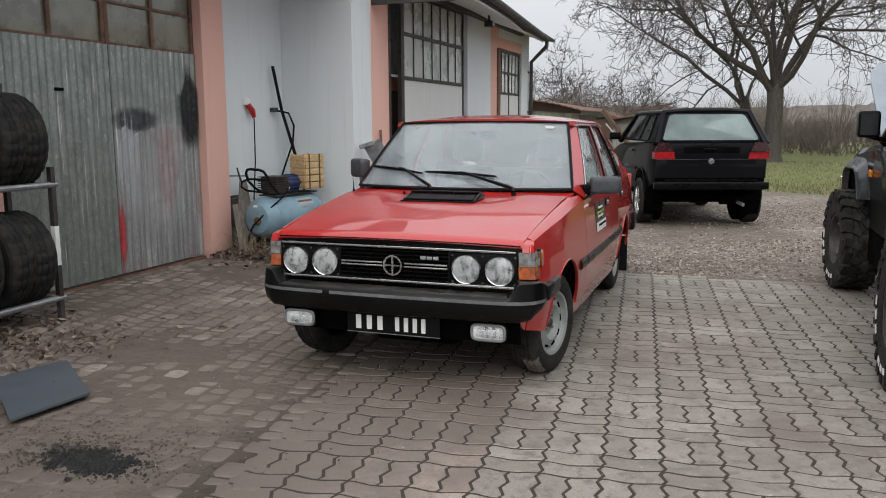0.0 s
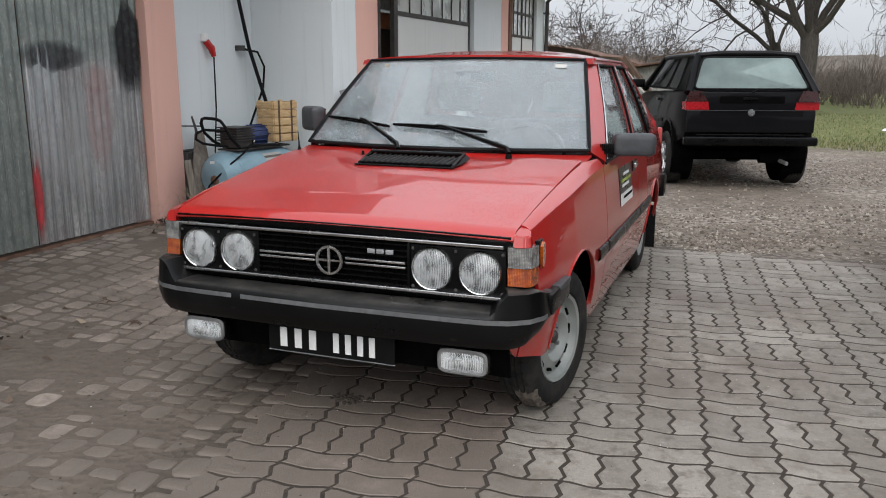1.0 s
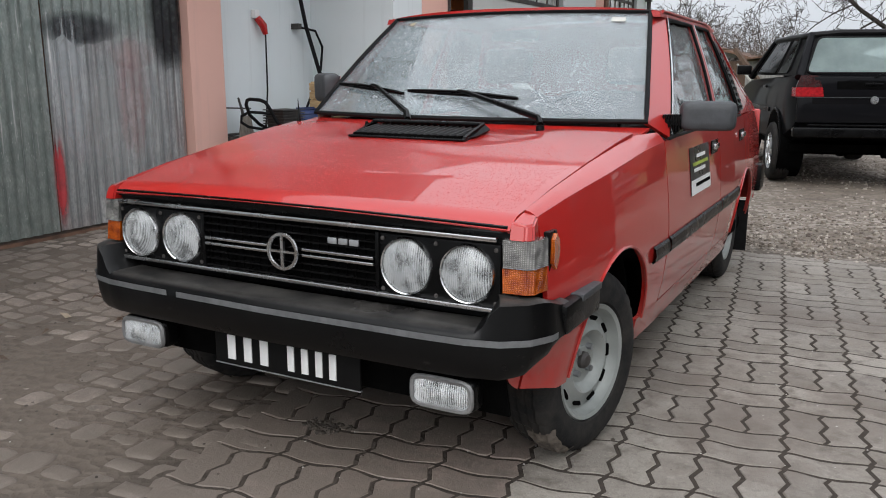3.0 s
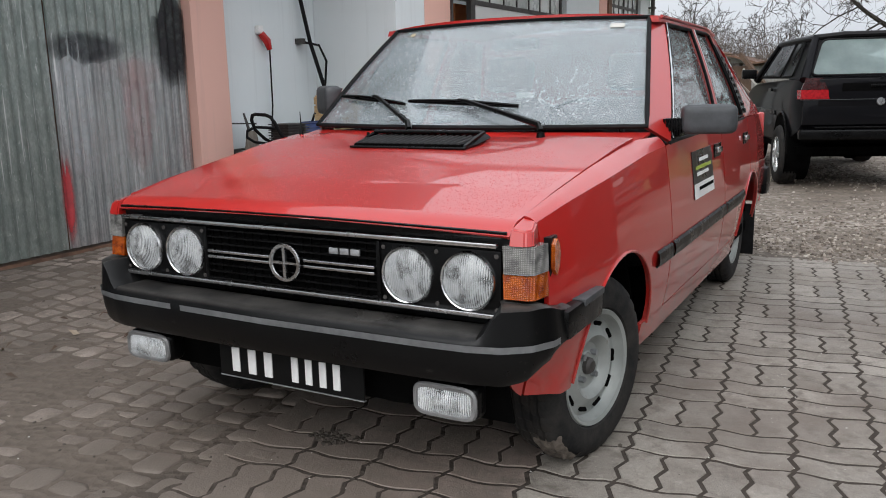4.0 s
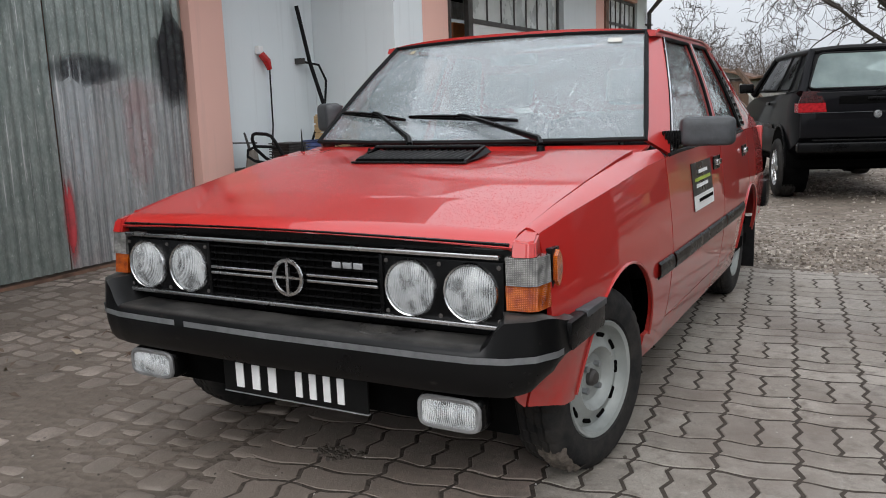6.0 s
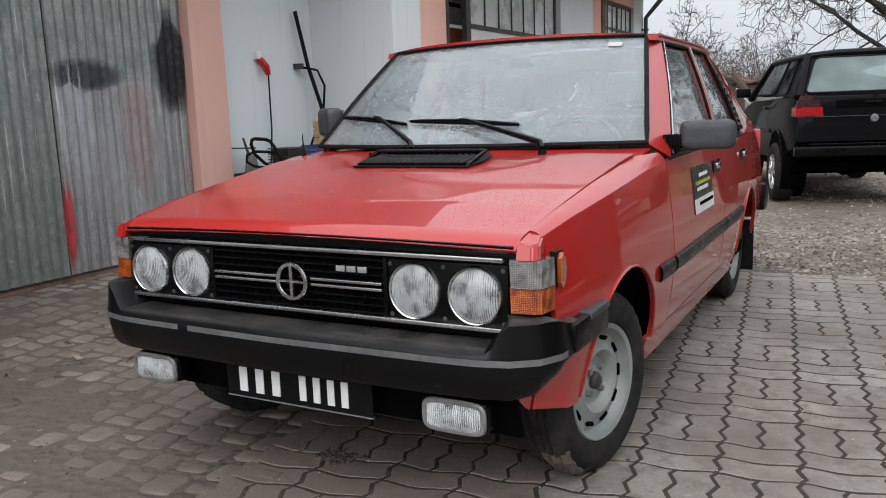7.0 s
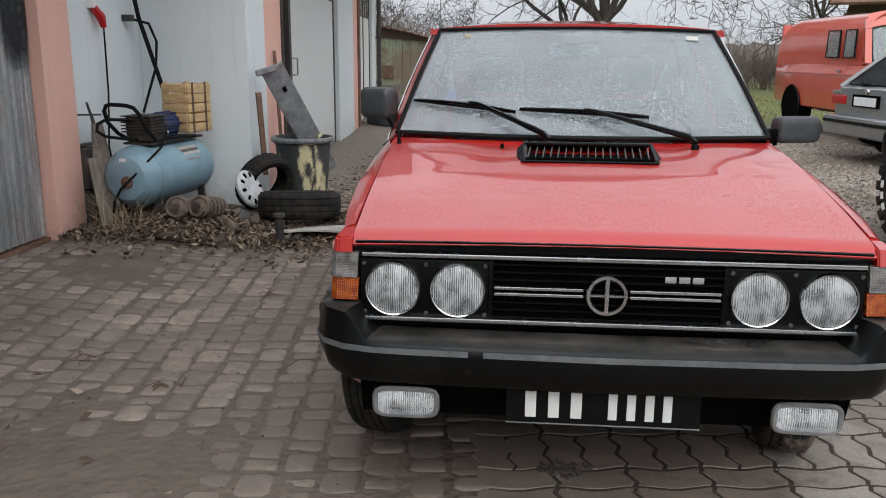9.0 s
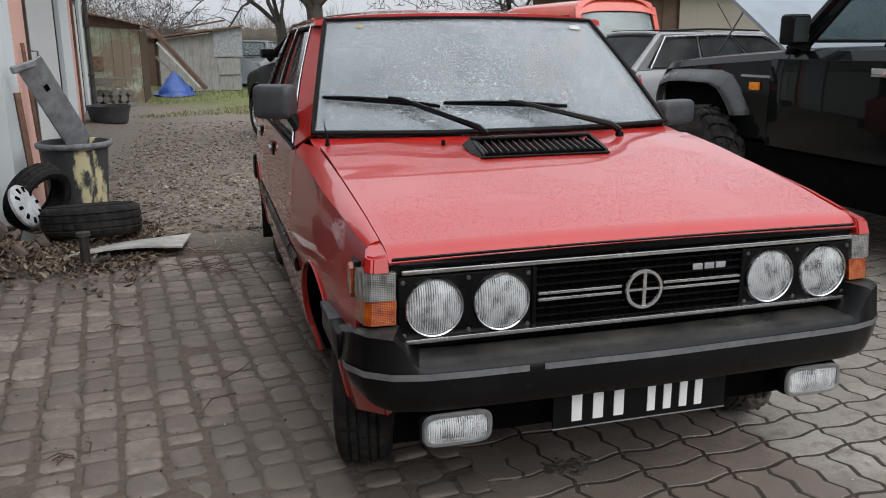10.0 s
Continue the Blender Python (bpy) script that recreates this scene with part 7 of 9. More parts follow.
def tinted():
    m = Mat("tinted_car_glass", 0.5, 0.0, (0.010, 0.012, 0.012), 0.05)
    m.color(m.ramp(m.noise(2.5, 4), (0.35, (0.006, 0.007, 0.007)), (0.7, (0.035, 0.04, 0.04))))
    m.b.inputs["Coat Weight"].default_value = 0.5
    m.b.inputs["Coat Roughness"].default_value = 0.03
    return m.m


M["darkglass"] = tinted()


def thin_glass():
    """Clear door glass: see-through with a faint sheen."""
    m = Mat("clear_door_glass", 0.04, 0.0, (0.05, 0.055, 0.055))
    clear = m.t.nodes.new("ShaderNodeBsdfTransparent")
    clear.inputs[0].default_value = (0.62, 0.68, 0.68, 1)
    mx = m.t.nodes.new("ShaderNodeMixShader")
    mx.inputs[0].default_value = 0.22
    m.link(clear.outputs[0], mx.inputs[1])
    m.link(m.b.outputs[0], mx.inputs[2])
    m.link(mx.outputs[0], m.out.inputs[0])
    return m.m


M["thinglass"] = thin_glass()
M["rearglass"] = simple("dull_green_rear_glass", (0.25, 0.31, 0.305), 0.12, vary=0.2, scale=3, bump=0.0, spec=0.12)
M["darkred"] = simple("deep_red_lens", (0.30, 0.010, 0.014), 0.15, vary=0.4, scale=50, bump=0.3)
M["smoked"] = simple("smoked_red_lens", (0.03, 0.006, 0.006), 0.15, vary=0.3, scale=40, bump=0.1)
M["alloy"] = simple("silver_alloy", (0.55, 0.56, 0.57), 0.3, 0.9, 0.1, 20, 0.05)
M["flare"] = simple("glossy_dark_grey_plastic", (0.022, 0.024, 0.026), 0.24, vary=0.25, scale=8, spec=0.6)
M["repeater"] = simple("plain_amber_lens", (0.75, 0.24, 0.015), 0.2, vary=0.1, scale=30, bump=0.05)
M["bonnetgrey"] = simple("blue_grey_bonnet_liner", (0.22, 0.25, 0.28), 0.5, vary=0.12, scale=3, bump=0.05)
M["terrain"] = tyre_mat("mud_terrain_rubber", 0.7)


def hull(stations, bm=None, chamfer=0.0):
    """A car's lower body through stations (y, z low, z top, half width)."""
    bm = bm or bmesh.new()
    rows = []
    for y, zl, zt, hw in stations:
        mid = lerp(zl, zt, 0.55)
        pts = [(-hw * 0.86, zl), (-hw * 0.97, zl + 0.06), (-hw, mid), (-hw * 0.985, lerp(mid, zt, 0.65)), (-hw * 0.94, zt - 0.012), (-hw * 0.86, zt + 0.004), (-hw * 0.4, zt + 0.016), (hw * 0.4, zt + 0.016), (hw * 0.86, zt + 0.004), (hw * 0.94, zt - 0.012), (hw * 0.985, lerp(mid, zt, 0.65)), (hw, mid), (hw * 0.97, zl + 0.06), (hw * 0.86, zl)]
        if chamfer:
            half = [(hw * 0.86, zl), (hw * 0.97, zl + 0.06), (hw, mid), (hw * 0.997, zt - chamfer), (hw * 0.95, zt - 0.012), (hw * 0.88, zt + 0.004), (hw * 0.4, zt + 0.016)]
            pts = [(-x, z) for x, z in half] + half[::-1]
        rows.append([bm.verts.new((x, y, z)) for x, z in pts])
    for a, b in zip(rows, rows[1:]):
        n = len(a)
        for j in range(n):
            bm.faces.new((a[j], a[(j + 1) % n], b[(j + 1) % n], b[j]))
    bm.faces.new(rows[0])
    bm.faces.new(rows[-1][::-1])
    return bm


def rounded(corners, r, fine=5):
    """The corners of a flat pane, each one rounded off by r."""
    out, n = [], len(corners)
    for i in range(n):
        p, c, q = Vector(corners[i - 1]), Vector(corners[i]), Vector(corners[(i + 1) % n])
        a, b = c + (p - c).normalized() * r, c + (q - c).normalized() * r
        for k in range(fine + 1):
            t = k / fine
            out.append(a * (1 - t) ** 2 + c * (2 * t * (1 - t)) + b * t * t)
    return out


def cabin(parent, paint_mat, glass_mat, y_rear, y_front, yt_rear, yt_front, zb, zt, hwb, hwt, bands, shell=True, rear_mat=None):
    """Roof, pillars and panes of a car; bands are the stretches of the side that are glass."""
    def pt(s, f, h):
        y = lerp(lerp(y_rear, y_front, f), lerp(yt_rear, yt_front, f), h)
        return Vector((s * lerp(hwb, hwt, h), y, lerp(zb, zt, h)))
    part("roof", surf(lambda u, v: (lerp(-hwt, hwt, u), lerp(yt_rear, yt_front, v), zt + 0.045 * (1 - (2 * u - 1) ** 4) * (1 - 0.6 * (2 * v - 1) ** 4)), 12, 10, 0.03), paint_mat, parent)
    for s in (1, -1):
        if shell:
            bm = poly([pt(s, 0, 0), pt(s, 1, 0), pt(s, 1, 1), pt(s, 0, 1)], 0.0)
            bmesh.ops.solidify(bm, geom=bm.faces[:], thickness=0.02)
            part("cabin_side", bm, paint_mat, parent)
        else:
            for f in sorted({f for band in bands for f in band} - {0.0, 1.0}):
                part("pillar", bar(pt(s, f, 0), pt(s, f, 1), 0.055, 0.05, bevel=0.012), paint_mat, parent)
        part("roof_rail", tube([pt(s, 0, 1), pt(s, 0.5, 1.0) + Vector((0, 0, 0.008)), pt(s, 1, 1)], 0.034, 10), paint_mat, parent)
        for a, b in bands:
            q = [pt(s, a, 0.06), pt(s, b, 0.06), pt(s, b, 0.93), pt(s, a, 0.93)]
            q = [p + Vector((s * (0.006 if shell else -0.006), 0, 0.002)) for p in rounded(q, 0.05)]
            bm = bmesh.new()
            bm.faces.new([bm.verts.new(p) for p in q])
            bmesh.ops.solidify(bm, geom=bm.faces[:], thickness=0.004)
            pane = part("side_window", bm, glass_mat, parent)
            part("window_seal", tube([tuple(p) for p in q], 0.009, 5, closed=True), M["rubber"], pane)
    for f, name in ((0.0, "rear_window"), (1.0, "windscreen")):
        out = Vector((0, -0.008 if f == 0.0 else 0.008, 0.004))
        if shell:
            bm = poly([pt(-1, f, 0), pt(1, f, 0), pt(1, f, 1), pt(-1, f, 1)], 0.0)
            bmesh.ops.solidify(bm, geom=bm.faces[:], thickness=0.02)
            part("window_surround", bm, paint_mat, parent)
        q = [p + out for p in rounded([pt(-0.93, f, 0.06), pt(0.93, f, 0.06), pt(0.88, f, 0.94), pt(-0.88, f, 0.94)], 0.07)]
        bm = bmesh.new()
        bm.faces.new([bm.verts.new(p) for p in q])
        bmesh.ops.solidify(bm, geom=bm.faces[:], thickness=0.004)
        pane = part(name, bm, rear_mat if rear_mat and f == 0.0 else glass_mat, parent)
        part("window_seal", tube([tuple(p) for p in q], 0.011, 6, closed=True), M["rubber"], pane)
        part("header", tube([pt(-1, f, 1), pt(-0.5, f, 1) + Vector((0, 0, 0.024)), pt(0.5, f, 1) + Vector((0, 0, 0.024)), pt(1, f, 1)], 0.032, 8), paint_mat, parent)
        for s in (1, -1):
            part("corner_pillar", tube([pt(s, f, -0.04), pt(s, f, 0.5), pt(s, f, 1)], [0.05, 0.042, 0.036], 10), paint_mat, parent)


def wells(parent, hw, ys, zc, r):
    for s in (1, -1):
        for y in ys:
            # near-black disc on the body side, standing in for the shade in the opening
            part("wheel_well", lathe([(0.0, 0.0), (r, 0.0), (r, -0.25), (0.0, -0.25)], 32, pose(s * (hw + 0.004), y, zc, 0, 0, -90 * s)), M["dark"], parent)
            part("arch_lip", tube([(s * (hw + 0.006), y + r * math.cos(a), zc + r * math.sin(a)) for a in [math.pi * (i / 16 * 1.1 - 0.05) for i in range(17)]], 0.012, 6), M["blackplastic"], parent)


def spokes(wheel, r, n, width):
    for i in range(n):
        m = Matrix.Rotation(2 * math.pi * i / n, 4, "Y")
        part("spoke", box(0.03, r, -width / 2 - 0.004, -width / 2 + 0.03, -0.022, 0.022, 0.006, 2, None, m), M["alloy"], wheel)


def black_hatchback():
    g = thing("black_hatchback", pose(-0.20, 11.30, 0, 0, 0, 17), "black eighties hatchback on a raised suspension, seen from behind", "car")
    hw, up = 0.775, 0.14
    st = [(0.02, 0.52 + up, 0.98 + up, 0.705), (0.10, 0.40 + up, 0.99 + up, 0.75), (0.4, 0.30 + up, 0.98 + up, hw), (1.5, 0.24 + up, 0.95 + up, hw), (2.75, 0.24 + up, 0.92 + up, hw), (3.2, 0.26 + up, 0.86 + up, 0.77), (3.75, 0.30 + up, 0.76 + up, 0.74), (3.93, 0.40 + up, 0.70 + up, 0.66)]
    part("body", hull(st), M["blackpaint"], g)
    cabin(g, M["blackpaint"], M["darkglass"], 0.05, 2.85, 0.34, 2.15, 0.98 + up, 1.385 + up, 0.70, 0.56, ((0.22, 0.42), (0.46, 0.90)), True, M["rearglass"])
    wells(g, hw, (0.72, 3.20), 0.40, 0.37)
    for nm, x, y, s in (("rear_wheel", -0.72, 0.72, -1), ("rear_wheel", 0.72, 0.72, 1), ("front_wheel", -0.72, 3.20, -1), ("front_wheel", 0.72, 3.20, 1)):
        w = road_wheel(nm, g, x, y, s, 0, 0.315, 0.20, 0.19, (M["tyre"], M["alloy"]), 0, 0.004, 40, False)
        spokes(w, 0.165, 6, 0.19)
    tg = part("tailgate", box(-0.58, 0.58, -0.006, 0.03, 0.70 + up, 0.975 + up, 0.012), M["blackpaint"], g)
    part("tailgate_recess", box(-0.36, 0.36, -0.010, 0.0, 0.85 + up, 0.93 + up, 0.006), M["dark"], tg)
    part("tailgate_handle", box(-0.10, 0.06, -0.022, -0.008, 0.89 + up, 0.915 + up, 0.005), M["blackplastic"], tg)
    part("tailgate_line", box(-0.735, 0.735, -0.010, -0.004, 0.768 + up, 0.773 + up), M["greyplastic"], tg, "thin bright line under the lamps")
    part("badge", lathe([(0.0, -0.018), (0.036, -0.016), (0.04, -0.006)], 24, pose(0.0, 0.0, 0.745 + up)), M["alloy"], tg, "round silver badge")
    part("wiper", bar((-0.02, -0.012, 0.965 + up), (0.05, -0.02, 1.0 + up), 0.015, 0.015), M["blackplastic"], tg)
    for s in (1, -1):
        bm = bmesh.new()
        for z0, z1, i0, i1, o0, o1 in ((0.778, 0.868, 0.475, 0.490, 0.738, 0.742),):
            front = [bm.verts.new((s * x, -0.014, z + up)) for x, z in ((i0, z0), (o0, z0), (o1, z1), (i1, z1))]
            back = [bm.verts.new((s * x, 0.10, z + up)) for x, z in ((i0, z0), (o0 + 0.016, z0), (o1 + 0.014, z1), (i1, z1))]
            bm.faces.new(front)
            bm.faces.new(back[::-1])
            for i in range(4):
                bm.faces.new((front[i], back[i], back[(i + 1) % 4], front[(i + 1) % 4]))
        lamp = part("tail_lamp", bm, M["darkred"], g, "red tail lamp")
        part("lamp_top", poly([(s * 0.492, -0.012, 0.870 + up), (s * 0.74, -0.012, 0.870 + up), (s * 0.70, -0.002, 0.985 + up), (s * 0.545, -0.002, 0.985 + up)], 0.03), M["smoked"], lamp, "smoked upper lens")
    part("lower_panel", box(-0.71, 0.71, -0.004, 0.06, 0.52 + up, 0.77 + up, 0.012), M["blackpaint"], g, "matt black lower tail panel")
    part("rear_bumper", box(-0.745, 0.745, -0.07, 0.05, 0.375 + up, 0.475 + up, 0.03, 3), M["blackplastic"], g)
    part("bumper_step", box(-0.60, 0.60, -0.045, 0.0, 0.49 + up, 0.505 + up, 0.004), M["blackplastic"], g)
    part("bumper_line", box(-0.70, 0.70, -0.064, -0.058, 0.415 + up, 0.43 + up), M["flare"], g)
    part("rear_beam", tube([(-0.66, 0.72, 0.33), (0.66, 0.72, 0.33)], 0.05, 10), M["dark"], g)
    part("silencer", tube([(0.2, 0.25, 0.36), (0.5, 0.25, 0.36)], 0.07, 12), M["dark"], g)
    part("tail_pipe", tube([(0.42, 0.25, 0.33), (0.44, 0.0, 0.31)], 0.022, 10), M["steel"], g)
    part("floor_pan", box(-0.70, 0.70, 0.3, 3.7, 0.34, 0.42), M["dark"], g)
    for s in (1, -1):
        part("door_mirror", box(min(s * 0.77, s * 0.95), max(s * 0.77, s * 0.95), 2.52, 2.62, 0.98 + up, 1.10 + up, 0.025, 3), M["blackplastic"], g)
        part("door_handle", box(min(s * 0.77, s * 0.795), max(s * 0.77, s * 0.795), 1.35, 1.5, 0.84 + up, 0.87 + up, 0.005), M["blackplastic"], g)
        part("side_moulding", box(min(s * 0.765, s * 0.787), max(s * 0.765, s * 0.787), 1.1, 2.82, 0.58 + up, 0.63 + up, 0.006), M["blackplastic"], g)
    for x in (-0.33, 0.33):
        part("seat", box(x - 0.22, x + 0.22, 1.55, 1.70, 0.5 + up, 1.22 + up, 0.05), M["interior"], g)


black_hatchback()


def chunky_tread(wheel, r, width):
    """Staggered rubber lugs of a mud tyre, over the tread and down the shoulders."""
    bm = bmesh.new()
    n = 22
    for i in range(n):
        for side in (1, -1):
            a = 2 * math.pi * (i + (0.5 if side > 0 else 0.0)) / n
            turn = Matrix.Rotation(a, 4, "Y")
            m = turn @ Matrix.Translation((r + 0.003, side * width * 0.15, 0)) @ Matrix.Rotation(radians(26 * side), 4, "X")
            box(-0.014, 0.016, -width * 0.125, width * 0.125, -0.030, 0.030, 0.0, 1, bm, m)
            m = turn @ Matrix.Translation((r - 0.004, side * width * 0.40, 0.026)) @ Matrix.Rotation(radians(8 * side), 4, "X") @ Matrix.Rotation(radians(-14 * side), 4, "Z")
            box(-0.014, 0.018, -width * 0.115, width * 0.115, -0.034, 0.034, 0.0, 1, bm, m)
            m = turn @ Matrix.Translation((r - 0.040, side * width * 0.515, 0.026))
            box(-0.030, 0.034, -0.010, 0.012, -0.030 if i % 2 else -0.018, 0.030 if i % 2 else 0.018, 0.0, 1, bm, m)
    part("tread_rubber", bm, M["terrain"], wheel, "deep chunky rubber lugs")


def off_roader():
    o = thing("off_roader", pose(1.97, 7.42, 0), "black off-road wagon with grey arch flares and its bonnet propped open", "car")
    hw = 0.86
    # origin: ground below the middle of the front axle, +y to its front
    st = [(-3.75, 0.62, 1.27, 0.82), (-3.6, 0.58, 1.28, hw), (-2.6, 0.56, 1.28, hw), (-0.70, 0.56, 1.25, hw)]
    part("tub_body", hull(st, None, 0.072), M["glossblack"], o)
    front = [(-0.70, 0.56, 1.25, hw), (0.0, 0.58, 1.208, hw), (0.5, 0.60, 1.172, hw), (0.80, 0.62, 1.146, 0.85), (0.90, 0.64, 1.10, 0.82), (0.95, 0.66, 1.02, 0.78)]
    part("front_body", hull(front, None, 0.062), M["glossblack"], o)
    # near-black box added to stand in for the shadow under the body
    part("sill_panel", box(-0.84, 0.84, -2.20, -0.30, 0.30, 0.60, 0.03), M["dark"], o)
    part("inner_arch", box(-0.70, 0.70, -0.5, 0.9, 0.45, 0.98), M["dark"], o)
    outer = [(0.87, 0.70), (0.87, 0.93), (0.84, 1.03), (0.70, 1.085), (0.45, 1.102), (0.0, 1.105), (-0.13, 1.075), (-0.24, 0.985), (-0.30, 0.89), (-0.335, 0.83), (-0.35, 0.79)]
    inner = [(0.78, 0.70), (0.78, 0.88), (0.74, 0.955), (0.62, 0.990), (0.42, 1.003), (0.10, 1.000), (-0.02, 0.965), (-0.10, 0.90), (-0.155, 0.84), (-0.185, 0.80), (-0.20, 0.78)]
    for s in (1, -1):
        part("waist_line", box(min(s * 0.855, s * 0.868), max(s * 0.855, s * 0.880), -3.6, -0.235, 1.058, 1.074), M["tape"], o, "thin silver waist strip")
        # wheel openings as dark panels standing in for shade, and squarish flares
        for yc in (0.0, -2.75):
            part("wheel_well", poly([Vector((s * (hw + 0.003), yc + y, z)) for y, z in inner], 0.0), M["dark"], o)

            def flare(u, v):
                k = min(len(outer) - 2, int(u * (len(outer) - 1)))
                t = u * (len(outer) - 1) - k
                ya, za = lerp(outer[k][0], outer[k + 1][0], t), lerp(outer[k][1], outer[k + 1][1], t)
                yb, zb = lerp(inner[k][0], inner[k + 1][0], t), lerp(inner[k][1], inner[k + 1][1], t)
                w = min(1.0, v / 0.8)
                return (s * (hw - 0.008 + 0.085 * smooth(w) ** 0.7 - 0.05 * max(0.0, v - 0.8) / 0.2), yc + lerp(ya, yb, v), lerp(za, zb, w) if v < 0.8 else zb - 0.01 * (v - 0.8) / 0.2)
            part("arch_flare", surf(flare, 40, 10, 0.012), M["flare"], o, "grey plastic arch flare")
        part("side_repeater", box(min(s * 0.86, s * 0.878), max(s * 0.86, s * 0.878), -0.45, -0.345, 0.970, 1.025, 0.006), M["repeater"], o, "amber side lamp")
        dr = part("front_door", box(min(s * 0.858, s * 0.872), max(s * 0.858, s * 0.872), -1.92, -0.56, 0.60, 1.19, 0.006), M["glossblack"], o)
        part("door_handle", box(min(s * 0.872, s * 0.895), max(s * 0.872, s * 0.895), -1.66, -1.48, 1.10, 1.15, 0.008), M["chrome"], dr, "chrome handle")
        mir = part("door_mirror", box(min(s * 0.90, s * 1.045), max(s * 0.90, s * 1.045), -0.96, -0.83, 1.28, 1.47, 0.03, 3), M["blackplastic"], o)
        part("mirror_glass", box(min(s * 0.92, s * 1.03), max(s * 0.92, s * 1.03), -0.964, -0.961, 1.30, 1.45), M["darkglass"], mir)
        part("mirror_arm", bar((s * 0.82, -0.84, 1.25), (s * 0.97, -0.88, 1.29), 0.05, 0.03), M["blackplastic"], mir)
    # cabin with raked screen
    cabin(o, M["glossblack"], M["thinglass"], -3.70, -0.72, -3.60, -1.22, 1.265, 1.83, 0.815, 0.68, ((0.02, 0.30), (0.30, 0.62), (0.62, 0.97)), False)
    bon = part("bonnet", surf(lambda u, v: (lerp(-0.84, 0.84, u) * (1 - 0.10 * max(0.0, v - 0.85) / 0.15), -0.66 + 1.11 * v, 1.25 + 0.63 * v + 0.02 * math.sin(math.pi * u)), 12, 8, 0.025), M["bonnetgrey"], o, "raised bonnet, blue-grey")
    part("bonnet_rib", bar((-0.4, -0.55, 1.29), (-0.4, 0.35, 1.80), 0.05, 0.02), M["bonnetgrey"], bon)
    part("bonnet_rib", bar((0.4, -0.55, 1.29), (0.4, 0.35, 1.80), 0.05, 0.02), M["bonnetgrey"], bon)
    part("bonnet_stay", tube([(-0.5, 0.75, 1.05), (-0.45, 0.2, 1.73)], 0.007, 6), M["steel"], bon)
    part("front_bumper", box(-0.84, 0.84, 0.94, 1.12, 0.56, 0.74, 0.03), M["blackplastic"], o)
    part("grille", box(-0.45, 0.45, 0.93, 0.97, 0.78, 0.97, 0.01), M["dark"], o)
    for s in (1, -1):
        part("headlamp", lathe([(0.0, 0.03), (0.07, 0.025), (0.085, 0.0)], 24, pose(s * 0.62, 0.95, 0.88)), M["flute"], o)
    part("steering_wheel", lathe([(0.20 + 0.014 * math.cos(a), 0.014 * math.sin(a)) for a in [2 * math.pi * i / 8 for i in range(8)]], 28, pose(-0.38, -1.25, 1.28, 25, 0, 0), closed=True), M["blackplastic"], o)
    for x in (-0.38, 0.38):
        part("seat", box(x - 0.24, x + 0.24, -2.0, -1.8, 0.9, 1.62, 0.05), M["interior"], o)
    part("dashboard", box(-0.72, 0.72, -1.1, -0.8, 1.0, 1.24, 0.03), M["blackplastic"], o)
    part("front_axle", tube([(-0.7, 0.13, 0.42), (0.7, 0.13, 0.42)], 0.06, 10), M["dark"], o)
    part("rear_axle", tube([(-0.7, -2.75, 0.42), (0.7, -2.75, 0.42)], 0.06, 10), M["dark"], o)
    part("chassis", box(-0.45, 0.45, -3.6, 0.9, 0.48, 0.60), M["dark"], o)
    for nm, x, y, s, st2 in (("front_wheel", -0.915, 0.13, -1, 6), ("front_wheel", 0.915, 0.13, 1, 6), ("rear_wheel", -0.925, -2.75, -1, 0), ("rear_wheel", 0.925, -2.75, 1, 0)):
        w = road_wheel(nm, o, x, y, s, st2, 0.400, 0.26, 0.205, (M["terrain"], M["darksteel"]), 8, 0.0, 32, True)
        w.matrix_basis = Matrix.Translation((0, 0, 0.019)) @ w.matrix_basis
        chunky_tread(w, 0.400, 0.26)
        for k in range(6):
            a = 2 * math.pi * k / 24 + (0.6 if k > 2 else 2.6)
            part("lettering_bar", box(0.30, 0.335, -0.1445, -0.1415, -0.026, 0.026, 0, 1, None, Matrix.Rotation(a, 4, "Y")), M["white"], w, "white sidewall bar")


off_roader()


